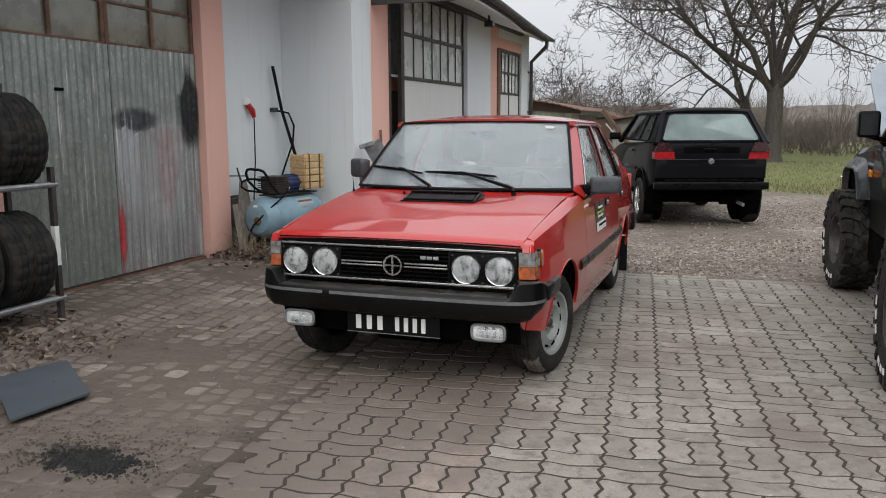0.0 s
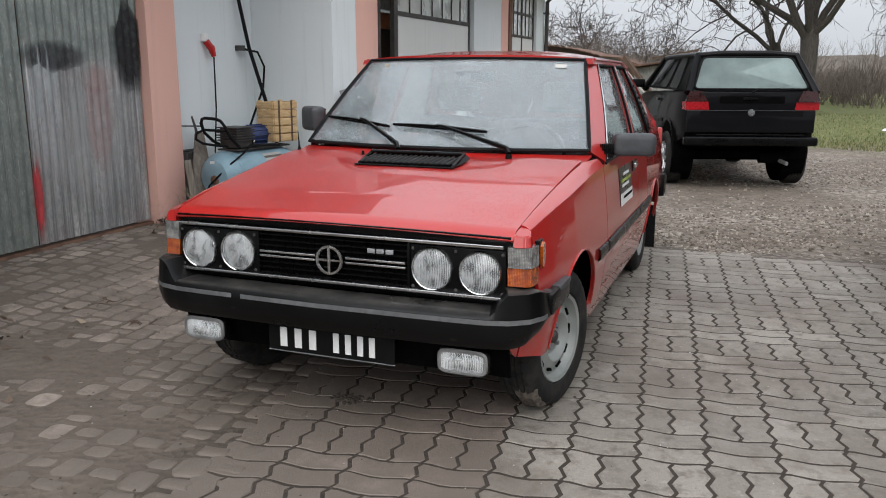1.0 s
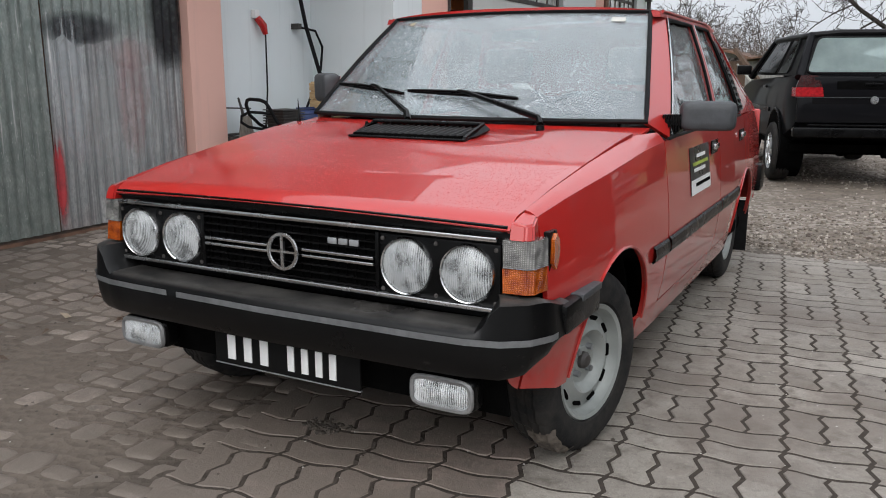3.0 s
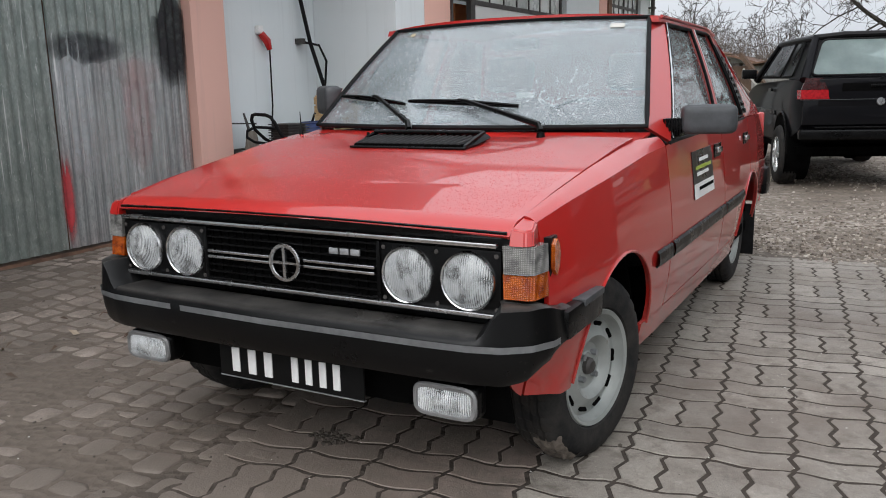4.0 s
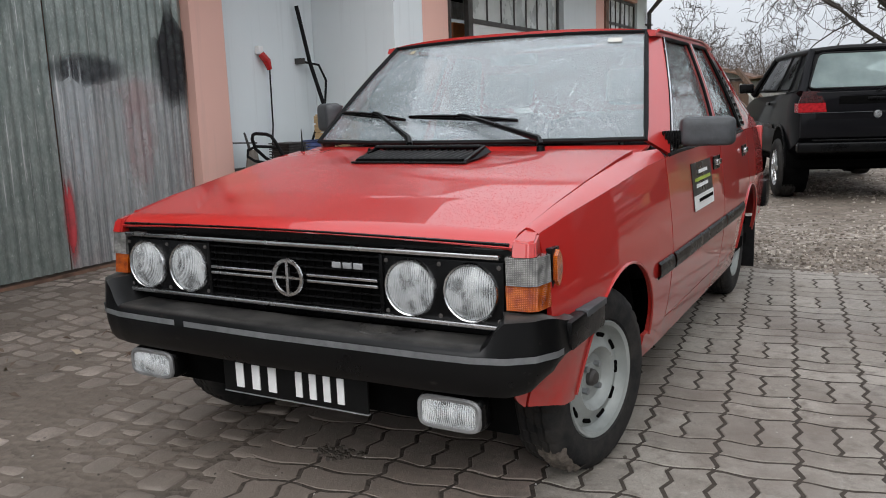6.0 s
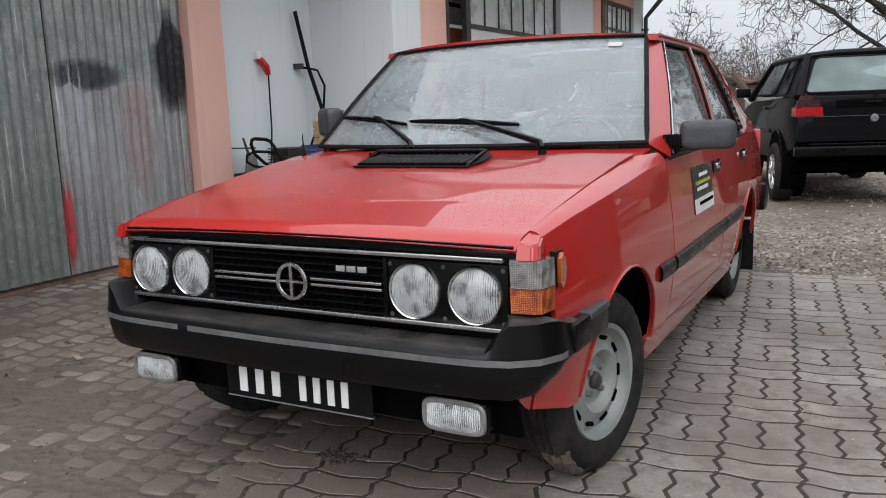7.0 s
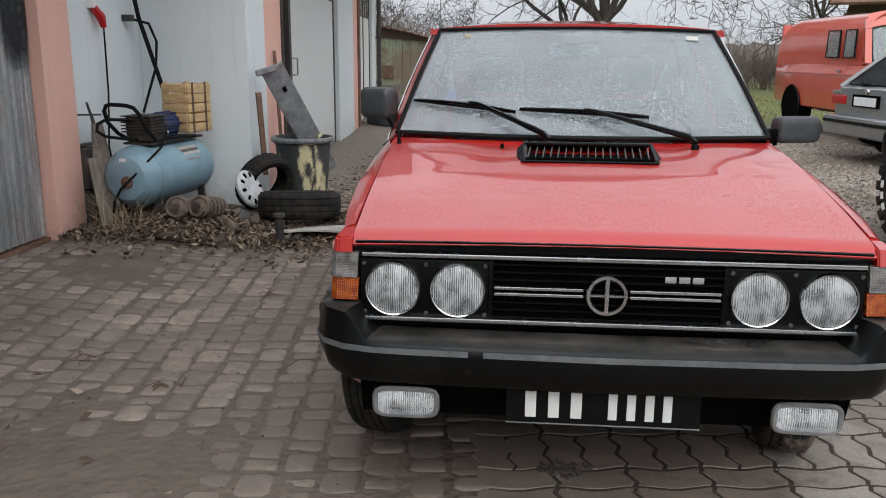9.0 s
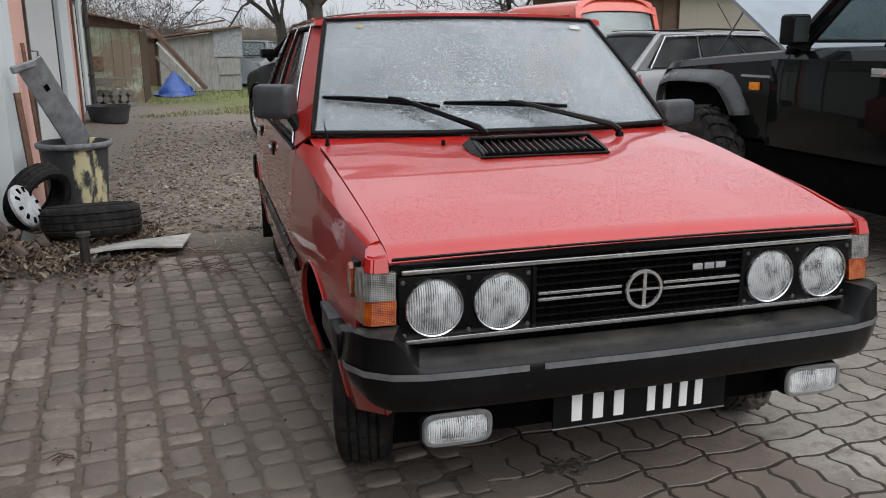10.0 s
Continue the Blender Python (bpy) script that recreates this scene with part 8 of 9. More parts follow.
def grey_estate():
    e = thing("grey_estate_car", pose(2.74, 12.85, 0, 0, 0, -83), "silver-grey estate car with red tail lamps parked beside the van", "car")
    hw = 0.88
    st = [(0.0, 0.42, 0.90, 0.78), (0.08, 0.30, 0.93, 0.84), (0.5, 0.22, 0.94, hw), (3.2, 0.22, 0.90, hw), (4.3, 0.24, 0.80, 0.86), (4.72, 0.32, 0.66, 0.76)]
    part("body", hull(st), M["greypaint"], e)
    cabin(e, M["greypaint"], M["darkglass"], 0.10, 3.5, 0.62, 2.5, 0.93, 1.40, 0.80, 0.62, ((0.06, 0.33), (0.35, 0.63), (0.65, 0.93)))
    for s in (1, -1):
        lamp = part("tail_lamp", box(min(s * 0.50, s * 0.86), max(s * 0.50, s * 0.86), -0.02, 0.20, 0.70, 0.82, 0.015), M["redlens"], e, "red tail lamp")
        part("lamp_top", box(min(s * 0.60, s * 0.855), max(s * 0.60, s * 0.855), -0.015, 0.19, 0.825, 0.88, 0.01), M["paleLens"], lamp)
        part("roof_bar", tube([(s * 0.60, 0.7, 1.455), (s * 0.61, 1.5, 1.475), (s * 0.60, 2.4, 1.455)], 0.014, 8), M["blackplastic"], e)
        part("bright_trim", tube([(s * 0.835, 0.35, 0.95), (s * 0.70, 0.66, 1.37), (s * 0.665, 1.6, 1.40), (s * 0.67, 2.45, 1.385), (s * 0.835, 3.4, 0.95)], 0.012, 6), M["chrome"], e, "bright window trim")
    part("rear_bumper", box(-0.86, 0.86, -0.12, 0.1, 0.30, 0.56, 0.05, 3), M["greypaint"], e)
    part("bumper_strip", box(-0.84, 0.84, -0.128, -0.118, 0.46, 0.50), M["blackplastic"], e)
    part("plate_recess", box(-0.32, 0.32, -0.022, 0.0, 0.68, 0.84, 0.01), M["dark"], e)
    part("number_plate", box(-0.26, 0.26, -0.028, -0.022, 0.70, 0.81), M["white"], e, "blank white number plate")
    part("badge", lathe([(0.0, -0.02), (0.035, -0.016), (0.04, 0.0)], 20, pose(0, 0.0, 0.88)), M["alloy"], e)
    part("rear_wiper", bar((0.0, 0.09, 0.96), (-0.35, 0.10, 0.99), 0.02, 0.02), M["blackplastic"], e)
    part("aerial", tube([(0.2, 2.3, 1.43), (0.2, 1.95, 1.85)], 0.006, 6), M["blackplastic"], e)
    wells(e, hw, (0.95, 3.75), 0.32, 0.35)
    for nm, x, y, s in (("rear_wheel", -0.77, 0.95, -1), ("rear_wheel", 0.77, 0.95, 1), ("front_wheel", -0.77, 3.75, -1), ("front_wheel", 0.77, 3.75, 1)):
        w = road_wheel(nm, e, x, y, s, 0, 0.32, 0.21, 0.21, (M["tyre"], M["alloy"]), 0, 0.004, 36, False)
        spokes(w, 0.19, 7, 0.20)


grey_estate()


def orange_van():
    v = thing("orange_van", pose(4.55, 15.1, 0, 0, 0, 184), "old orange-red panel van with rounded roof and small side windows", "van")
    # local +y to its front; the front axle is at 0
    hw = 0.88
    st = [(-4.05, 0.55, 1.18, 0.80), (-3.95, 0.46, 1.22, 0.86), (-3.0, 0.40, 1.22, hw), (-0.4, 0.40, 1.20, hw), (0.35, 0.42, 1.10, 0.84), (0.55, 0.50, 0.98, 0.76)]
    part("body", hull(st), M["orangepaint"], v)

    def top(u, w):
        a = math.pi * u
        y = lerp(-3.98, -0.55, w)
        sq = 0.55
        c, q = math.cos(a), math.sin(a)
        x = math.copysign(abs(c) ** sq, c) * lerp(0.84, 0.80, w)
        z = 1.20 + 0.86 * abs(q) ** sq - 0.12 * smooth((0.06 - w) / 0.06)
        return (x, y - 0.30 * 0, z)
    part("upper_body", surf(top, 28, 16, 0.02), M["orangepaint"], v)
    part("rear_wall", box(-0.78, 0.78, -4.0, -3.95, 1.15, 1.95, 0.05), M["orangepaint"], v)
    # front screen and brow
    part("windscreen", surf(lambda u, w: (lerp(-0.74, 0.74, u) * (1 - 0.06 * w), lerp(-0.28, -0.52, w) - 0.05 * (2 * u - 1) ** 2, lerp(1.26, 1.82, w)), 14, 8, 0.006), M["carglass"], v, "wide pale windscreen")
    part("screen_seal", tube([(-0.74, -0.33, 1.26), (0.0, -0.28, 1.26), (0.74, -0.33, 1.26), (0.70, -0.57, 1.82), (0.0, -0.52, 1.83), (-0.70, -0.57, 1.82)], 0.02, 6, closed=True), M["rubber"], v)
    part("brow", surf(lambda u, w: (lerp(-0.80, 0.80, u) * (1 - 0.05 * w), lerp(-0.50, -0.62, w), lerp(1.84, 2.06, w) - 0.08 * (2 * u - 1) ** 4), 14, 4, 0.02), M["orangepaint"], v)
    part("scuttle", surf(lambda u, w: (lerp(-0.82, 0.82, u), lerp(-0.5, 0.0, w), lerp(1.25, 1.17, w)), 8, 3, 0.03), M["orangepaint"], v)
    for s in (1, -1):
        part("front_pillar", bar((s * 0.80, -0.36, 1.22), (s * 0.76, -0.60, 1.9), 0.10, 0.08), M["orangepaint"], v)
        for a, b in ((-1.10, -0.72), (-1.75, -1.28)):
            q = [(s * 0.853, a, 1.32), (s * 0.853, b, 1.32), (s * 0.838, b - 0.03, 1.76), (s * 0.838, a, 1.76)]
            part("side_window", poly([Vector(p) for p in q], 0.006), M["carglass"], v, "small side window")
            part("window_seal", tube(q, 0.016, 5, closed=True), M["rubber"], v)
        part("waist_line", box(min(s * 0.865, s * 0.885), max(s * 0.865, s * 0.885), -3.9, -0.2, 1.03, 1.05), M["orangepaint"], v)
        part("door_handle", bar((s * 0.885, -1.22, 1.10), (s * 0.885, -1.08, 1.10), 0.02, 0.03), M["steel"], v)
        part("headlamp", lathe([(0.0, 0.04), (0.08, 0.03), (0.095, 0.0)], 24, pose(s * 0.60, 0.50, 0.78)), M["flute"], v)
    part("front_bumper", box(-0.82, 0.82, 0.55, 0.66, 0.40, 0.52, 0.02), M["steel"], v)
    wells(v, hw, (0.0, -3.0), 0.42, 0.40)
    for nm, x, y, s in (("front_wheel", -0.74, 0.0, -1), ("front_wheel", 0.74, 0.0, 1), ("rear_wheel", -0.74, -3.0, -1), ("rear_wheel", 0.74, -3.0, 1)):
        road_wheel(nm, v, x, y, s, 0, 0.34, 0.18, 0.20, None, 8, 0.005, 36, True)


orange_van()


def far_car():
    e = thing("distant_car", pose(-0.5, 33.0, 0, 0, 0, 165), "pale grey car parked far off on the grass", "car")
    st = [(0.0, 0.42, 0.88, 0.74), (0.5, 0.25, 0.9, 0.82), (3.0, 0.25, 0.88, 0.82), (4.0, 0.3, 0.72, 0.74)]
    part("body", hull(st), M["greypaint"], e)
    cabin(e, M["greypaint"], M["carglass"], 0.2, 2.9, 0.7, 2.1, 0.9, 1.36, 0.76, 0.6, ((0.10, 0.50), (0.53, 0.92)))
    wells(e, 0.82, (0.75, 3.2), 0.3, 0.33)
    for nm, x, y, s in (("rear_wheel", -0.72, 0.75, -1), ("rear_wheel", 0.72, 0.75, 1), ("front_wheel", -0.72, 3.2, -1), ("front_wheel", 0.72, 3.2, 1)):
        road_wheel(nm, e, x, y, s, 0, 0.30, 0.18, 0.18, None, 0, 0.0, 20, False)


far_car()


# ---- sheds, pile of logs and scrap at the end of the yard ----
def flaking_mat():
    m = Mat("flaking_green_boards", 0.8, 0.0, (0.3, 0.32, 0.22))
    f = m.noise(5.0, 7.0, 0.7, (6.0, 6.0, 0.9))
    c = m.ramp(f, (0.3, (0.17, 0.20, 0.13)), (0.7, (0.36, 0.40, 0.28)))
    c = m.mix(m.ramp(m.noise(1.7, 6, 0.7), (0.45, 0.0), (0.55, 0.9)), c, (0.20, 0.15, 0.105))
    c = m.mix(m.ramp(m.noise(2.6, 6, 0.7, (1.0, 1.0, 0.6)), (0.60, 0.0), (0.68, 0.9)), c, (0.48, 0.47, 0.40))
    m.color(c)
    return m.bump(f, 0.4, 0.004).m


M["greenboards"] = flaking_mat()
M["greyboards"] = wood_mat("grey_boards", (0.16, 0.155, 0.145), (0.30, 0.29, 0.275), (8.0, 8.0, 0.8))
M["tarp"] = simple("blue_tarpaulin", (0.035, 0.085, 0.30), 0.4, vary=0.25, scale=5, bump=0.2, dist=0.02)
M["tile"] = simple("brown_roof_tile", (0.16, 0.09, 0.065), 0.8, vary=0.4, scale=3, bump=0.3)
M["tan"] = render_wall("tan_plaster", (0.26, 0.235, 0.20), (0.15, 0.125, 0.10))
M["snow"] = simple("old_snow", (0.85, 0.87, 0.9), 0.6, vary=0.08, scale=9, bump=0.4, dist=0.02)


def boards(parent, name, x0, x1, y, z0, top, mat, w=0.16, seed=1):
    rng = random.Random(seed)
    x = x0
    while x < x1 - 0.02:
        b = min(x1, x + w * rng.uniform(0.8, 1.2))
        part(name, box(x + 0.004, b - 0.004, y - 0.012 + rng.uniform(-0.006, 0.006), y + 0.012, z0, top((x + b) / 2) - rng.uniform(0, 0.03)), mat, parent)
        x = b


def sheds():
    s = thing("green_shed", Matrix(), "flaking green board shed with a rusty sloping roof", "shed")
    f = lambda x: lerp(1.92, 1.62, (x + 5.9) / 2.0)
    boards(s, "board", -5.9, -3.92, 22.0, 0.0, f, M["greenboards"], 0.2, 1)
    part("side_wall", box(-3.95, -3.90, 22.02, 24.4, 0.0, 1.6), M["brownwood"], s)
    part("back_wall", box(-5.9, -3.9, 24.4, 24.45, 0.0, 1.6), M["brownwood"], s)
    part("roof_sheet", surf(lambda u, v: (lerp(-6.1, -3.75, u), lerp(21.75, 24.6, v), lerp(2.02, 1.70, u) + 0.10 * math.sin(math.pi * u) + 0.012 * math.sin(u * 90)), 60, 3, 0.02), M["rust"], s, "rusty corrugated roof")
    part("gable_board", poly([(-5.95, 21.97, 1.78), (-3.88, 21.97, 1.62), (-3.88, 21.97, 1.72), (-4.9, 21.97, 1.98), (-5.95, 21.97, 2.04)], 0.02), M["brownwood"], s)
    part("old_door", box(-5.0, -4.72, 21.95, 21.98, 0.75, 1.05), M["rust"], s)
    g = thing("grey_shed", Matrix(), "leaning grey board shed patched with sheet metal", "shed")
    h = lambda x: lerp(1.45, 1.75, (x + 3.6) / 2.2)
    boards(g, "board", -3.75, -1.55, 27.0, 0.0, h, M["greyboards"], 0.22, 2)
    part("metal_patch", box(-2.25, -1.45, 26.94, 26.97, 0.95, 1.75), M["steel"], g, "grey sheet metal patch")
    part("metal_patch", box(-2.15, -1.55, 26.94, 26.97, 0.45, 0.9), M["greyboards"], g)
    part("side_wall", box(-1.56, -1.52, 27.02, 29.4, 0.0, 1.7), M["greyboards"], g)
    part("side_wall", box(-3.78, -3.72, 27.02, 29.4, 0.0, 1.4), M["brownwood"], g)
    part("roof_sheet", surf(lambda u, v: (lerp(-3.9, -1.4, u), lerp(26.7, 29.6, v), lerp(1.50, 1.83, u)), 10, 3, 0.04), M["rust"], g)
    part("roof_batten", bar((-3.2, 26.6, 1.72), (-1.9, 26.6, 1.95), 0.06, 0.05), M["brownwood"], g)
    for a, b, w, mat in (((-3.85, 25.6, 1.75), (-2.55, 25.2, 0.15), 0.16, "brownwood"), ((-3.7, 25.2, 1.35), (-2.7, 25.0, 0.2), 0.06, "paleboard"), ((-3.75, 25.0, 1.0), (-2.85, 24.9, 0.1), 0.08, "wood")):
        p = thing("leaning_beam", Matrix(), "weathered beam leaning against the sheds", "beam", "beams leaning on the sheds")
        part("beam", bar(a, b, w, w * 0.6), M[mat], p)
    rng = random.Random(4)
    t = whole("blue_tarpaulin", surf(lambda u, v: (-3.33 + 0.52 * math.cos(2 * math.pi * u) * (1 - v) ** 0.8 + 0.16 * noise.noise((u * 9, v * 4, 0)) * (1 - v * 0.6), 24.8 + 0.45 * math.sin(2 * math.pi * u) * (1 - v) ** 0.8, 0.62 * v ** 1.15 + 0.10 * noise.noise((u * 6, v * 5, 2.0)) * (1 - v) + 0.06 * math.sin(2 * math.pi * u * 5) * (1 - v) * v), 40, 10, 0.0), M["tarp"], "crumpled blue tarpaulin draped over a heap", "tarpaulin")
    for k in range(22):
        r, c = k // 7, k % 7
        x, z = -5.05 + 0.16 * c + rng.uniform(-0.03, 0.03), 0.07 + 0.13 * r
        lg = whole("log", lathe([(0.0, 0.0), (0.065, 0.0), (0.07, 0.02), (0.062, 0.7), (0.0, 0.7)], 10, pose(0, 0, 0)), M["wood"] if k % 3 else M["greyboards"], "split firewood log in the pile", "log", pose(x, 20.6 + rng.uniform(-0.05, 0.05), z), "logs in the pile")
    for k in range(4):
        p = thing("stacked_plank", pose(-5.0 + 0.1 * k, 20.55, 0.47 + 0.045 * k, 0, 0, 8 * k - 10), "weathered plank laid on the log pile", "plank", "planks on the log pile")
        part("plank", box(-0.5, 0.55, -0.08, 0.08, 0.0, 0.035), M["wood"], p)
    tub = thing("black_tub", pose(-4.17, 16.8, 0) @ Matrix.Diagonal((0.84, 0.84, 0.95, 1)), "old black rubber tub sagging on the gravel", "tub")
    part("tub", lathe([(0.0, 0.01), (0.32, 0.01), (0.38, 0.22), (0.43, 0.34), (0.41, 0.34), (0.35, 0.06), (0.0, 0.04)], 32, pose(0, 0, 0, 90, 0, 0) , wobble=lambda i, k: 0.03 * math.sin(i * 0.4) if k > 1 else 0.0), M["greyplastic"], tub)
    d = thing("scrap_sheet", Matrix(), "grey curved sheet metal standing on the grass", "sheet metal")
    part("panel", poly([(-1.95, 28.5, 0.12), (-0.9, 28.4, 0.12), (-0.8, 28.4, 0.45), (-1.05, 28.4, 0.75), (-1.45, 28.4, 0.95), (-1.8, 28.4, 1.02), (-1.95, 28.5, 0.95)], 0.03), M["bonnetgrey"], d)
    whole("snow_patch", surf(lambda u, v: (2.6 + 0.55 * u, 22.8 + 0.4 * v - 0.1 * u, 0.09 * max(0.0, math.sin(math.pi * u) * math.sin(math.pi * v)) ** 0.5 * (0.7 + 0.5 * noise.noise((u * 9, v * 5, 0.3)))), 26, 12), M["snow"], "dirty heap of old snow on the grass", "snow")
    b = thing("barn", pose(15.5, 29.5, 0, 0, 0, -28), "old barn with a dark open bay and tan plaster wall", "barn")
    part("wall", box(-1.0, 7.0, 0.0, 6.0, 0.0, 3.2), M["tan"], b)
    part("timber_bay", box(-6.5, -1.0, 0.3, 6.0, 0.0, 3.4), M["brownwood"], b, "dark boarded bay")
    for k in range(8):
        part("board", box(-6.5 + 0.7 * k, -6.0 + 0.7 * k, 0.2, 0.3, 0.0, 3.3), M["brownwood"], b)
    part("roof", surf(lambda u, v: (lerp(-7, 7.5, u), lerp(-0.6, 6.6, v), 3.2 + 2.8 * (1 - abs(2 * v - 1))), 20, 8, 0.1), M["tile"], b, "brown tiled roof")
    r = thing("roof_arch_shed", pose(-6.2, 30.0, 0) @ Matrix.Diagonal((1, 1, 0.78, 1)), "low outbuilding with an arched rusty roof beyond the workshop", "shed")
    part("wall", box(-2.2, 2.2, 0.0, 4.0, 0.0, 1.9), M["brownwood"], r)
    part("arched_roof", surf(lambda u, v: (lerp(-2.6, 2.6, u), lerp(-0.3, 4.3, v), 1.85 + 0.75 * math.sin(math.pi * u)), 20, 3, 0.08), M["rust"], r)
    part("gable", poly([(lerp(-2.2, 2.2, k / 10), 0.0, 1.85 + 0.68 * math.sin(math.pi * lerp(0.08, 0.92, k / 10))) for k in range(11)], 0.05), M["greyboards"], r)


sheds()


# ---- trees and scrub ----
def bark_mat(name, lo, hi):
    m = Mat(name, 0.9, 0.0, lo)
    f = m.noise(7, 7, 0.7, (4.0, 4.0, 0.7))
    m.color(m.ramp(f, (0.3, lo), (0.7, hi)))
    return m.bump(f, 0.6, 0.03).m


M["bark"] = bark_mat("grey_brown_bark", (0.035, 0.029, 0.025), (0.10, 0.087, 0.075))
M["scrub"] = bark_mat("brown_twigs", (0.085, 0.068, 0.056), (0.19, 0.155, 0.13))


def grow(vs, fs, p, d, ln, r, depth, rng, kids, droop=0.0, sides=5, spread=0.6, curl=0.18):
    """One limb and, from it, thinner ones."""
    steps = 3 if depth > 1 else 2
    base = None
    pts = [p]
    for i in range(steps):
        d = (d + Vector((rng.uniform(-curl, curl), rng.uniform(-curl, curl), rng.uniform(-curl, curl) - droop))).normalized()
        pts.append(pts[-1] + d * ln / steps)
    n = sides if depth > 2 else (4 if depth > 1 else 3)
    up = d.orthogonal().normalized()
    for i, q in enumerate(pts):
        dd = (pts[min(i + 1, steps)] - pts[max(i - 1, 0)]).normalized()
        up = (up - dd * up.dot(dd)).normalized()
        s = dd.cross(up)
        rr = r * lerp(1.0, 0.62, i / steps)
        b = len(vs)
        for k in range(n):
            a = 2 * math.pi * k / n
            vs.append(tuple(q + (up * math.cos(a) + s * math.sin(a)) * rr))
        if i:
            for k in range(n):
                fs.append((b - n + k, b - n + (k + 1) % n, b + (k + 1) % n, b + k))
    if depth <= 0:
        return
    for k in range(kids):
        at = rng.uniform(0.45, 1.0) if k else 1.0
        i = min(steps - 1, int(at * steps))
        q = pts[i] + (pts[i + 1] - pts[i]) * (at * steps - i)
        ax = Vector((rng.uniform(-1, 1), rng.uniform(-1, 1), rng.uniform(-0.3, 0.9))).normalized()
        nd = (d + ax * (spread if k else spread * 0.45)).normalized()
        grow(vs, fs, q, nd, ln * rng.uniform(0.62, 0.86), r * (0.62 if k == 0 else rng.uniform(0.38, 0.55)), depth - 1, rng, kids, droop * 1.25, sides, spread, curl)


def branch(vs, fs, p, d, ln, r, level, rng, lift):
    """A crooked limb that carries shorter ones along its length."""
    steps = (9, 7, 5, 4, 3)[level]
    sides = (8, 5, 4, 3, 3)[level]
    curl = (0.20, 0.30, 0.36, 0.40, 0.40)[level]
    pts, dirs = [p], [d]
    for i in range(steps):
        d = (d + Vector((rng.gauss(0, curl), rng.gauss(0, curl), rng.gauss(0, curl) + lift)) * 0.62).normalized()
        pts.append(pts[-1] + d * ln / steps)
        dirs.append(d)
    up = dirs[0].orthogonal().normalized()
    for i, q in enumerate(pts):
        dd = dirs[i]
        up = (up - dd * up.dot(dd)).normalized()
        s = dd.cross(up)
        rr = r * (1.0 - 0.80 * (i / steps) ** 0.9)
        b = len(vs)
        for k in range(sides):
            a = 2 * math.pi * k / sides
            vs.append(tuple(q + (up * math.cos(a) + s * math.sin(a)) * rr))
        if i:
            for k in range(sides):
                fs.append((b - sides + k, b - sides + (k + 1) % sides, b + (k + 1) % sides, b + k))
    if level >= 4:
        return
    n = (10, 8, 6, 4)[level]
    for k in range(n):
        at = lerp(0.22 if level == 0 else 0.15, 1.0, (k + rng.random() * 0.8) / n)
        at = min(at, 0.999)
        i = int(at * steps)
        q = pts[i].lerp(pts[i + 1], at * steps - i)
        side = dirs[i].cross(Vector((rng.gauss(0, 1), rng.gauss(0, 1), rng.gauss(0, 1)))).normalized()
        nd = (dirs[i] * rng.uniform(0.35, 0.9) + side * rng.uniform(0.7, 1.1)).normalized()
        size = lerp(0.62, 0.34, at) if level == 0 else lerp(0.60, 0.36, at)
        branch(vs, fs, q, nd, ln * size * rng.uniform(0.75, 1.2), max(0.013, r * lerp(0.52, 0.28, at)), level + 1, rng, (-0.02, -0.05, -0.03, 0.02)[level])


def tree(name, x, y, h, r, seed, label, limbs, lean=(0, 0, 1), start=0):
    t = thing(name, pose(x, y, -0.05), label, "tree")
    rng = random.Random(seed)
    vs, fs = [], []
    trunk = bmesh.new()
    th = h * 0.21
    l = Vector(lean).normalized()
    tp = [Vector((0, 0, 0)), l * th * 0.12, l * th * 0.4, l * th * 0.75 + Vector((0.04, 0, 0)), l * th, l * th * 1.15]
    tube(tp, [r * 1.5, r * 1.12, r * 0.96, r * 0.94, r * 0.98, r * 0.6], 16, trunk)
    for v in trunk.verts:
        v.co += Vector((v.co.x, v.co.y, 0)).normalized() * 0.12 * r * noise.noise(v.co * 3.0)
    part("trunk", trunk, M["bark"], t)
    for k in range(limbs):
        a = 2 * math.pi * (k + rng.random() * 0.5) / limbs
        tilt = (0.25, 0.75, 0.5, 1.0)[k % 4] * rng.uniform(0.85, 1.15)
        d = Vector((math.cos(a) * tilt, math.sin(a) * tilt, 1.0)).normalized()
        branch(vs, fs, tp[4] - l * th * rng.uniform(0.0, 0.12), d, h * rng.uniform(0.58, 0.78), r * rng.uniform(0.32, 0.50), start, rng, 0.03)
    me = bpy.data.meshes.new("crown")
    me.from_pydata(vs, [], fs)
    me.materials.append(M["bark"])
    c = new("crown", me)
    c.parent = t
    tagged(c, "bare winter branches")
    return t


tree("walnut_tree", 1.2, 31.0, 12.0, 0.28, 5, "large bare walnut tree with spreading crooked limbs", 8)
tree("second_tree", 0.35, 33.5, 10.0, 0.20, 8, "slim bare tree beside the walnut", 4, (-0.05, 0, 1), 1)
tree("bare_tree", -7.0, 36.0, 5.0, 0.11, 12, "bare young tree behind the sheds", 5, (0, 0, 1), 1)
tree("bare_tree", -4.4, 38.0, 4.2, 0.09, 15, "bare young tree behind the sheds", 5, (0, 0, 1), 1)
tree("bare_tree", 11.0, 38.0, 9.0, 0.26, 21, "bare tree at the edge of the field", 5, (0, 0, 1), 1)


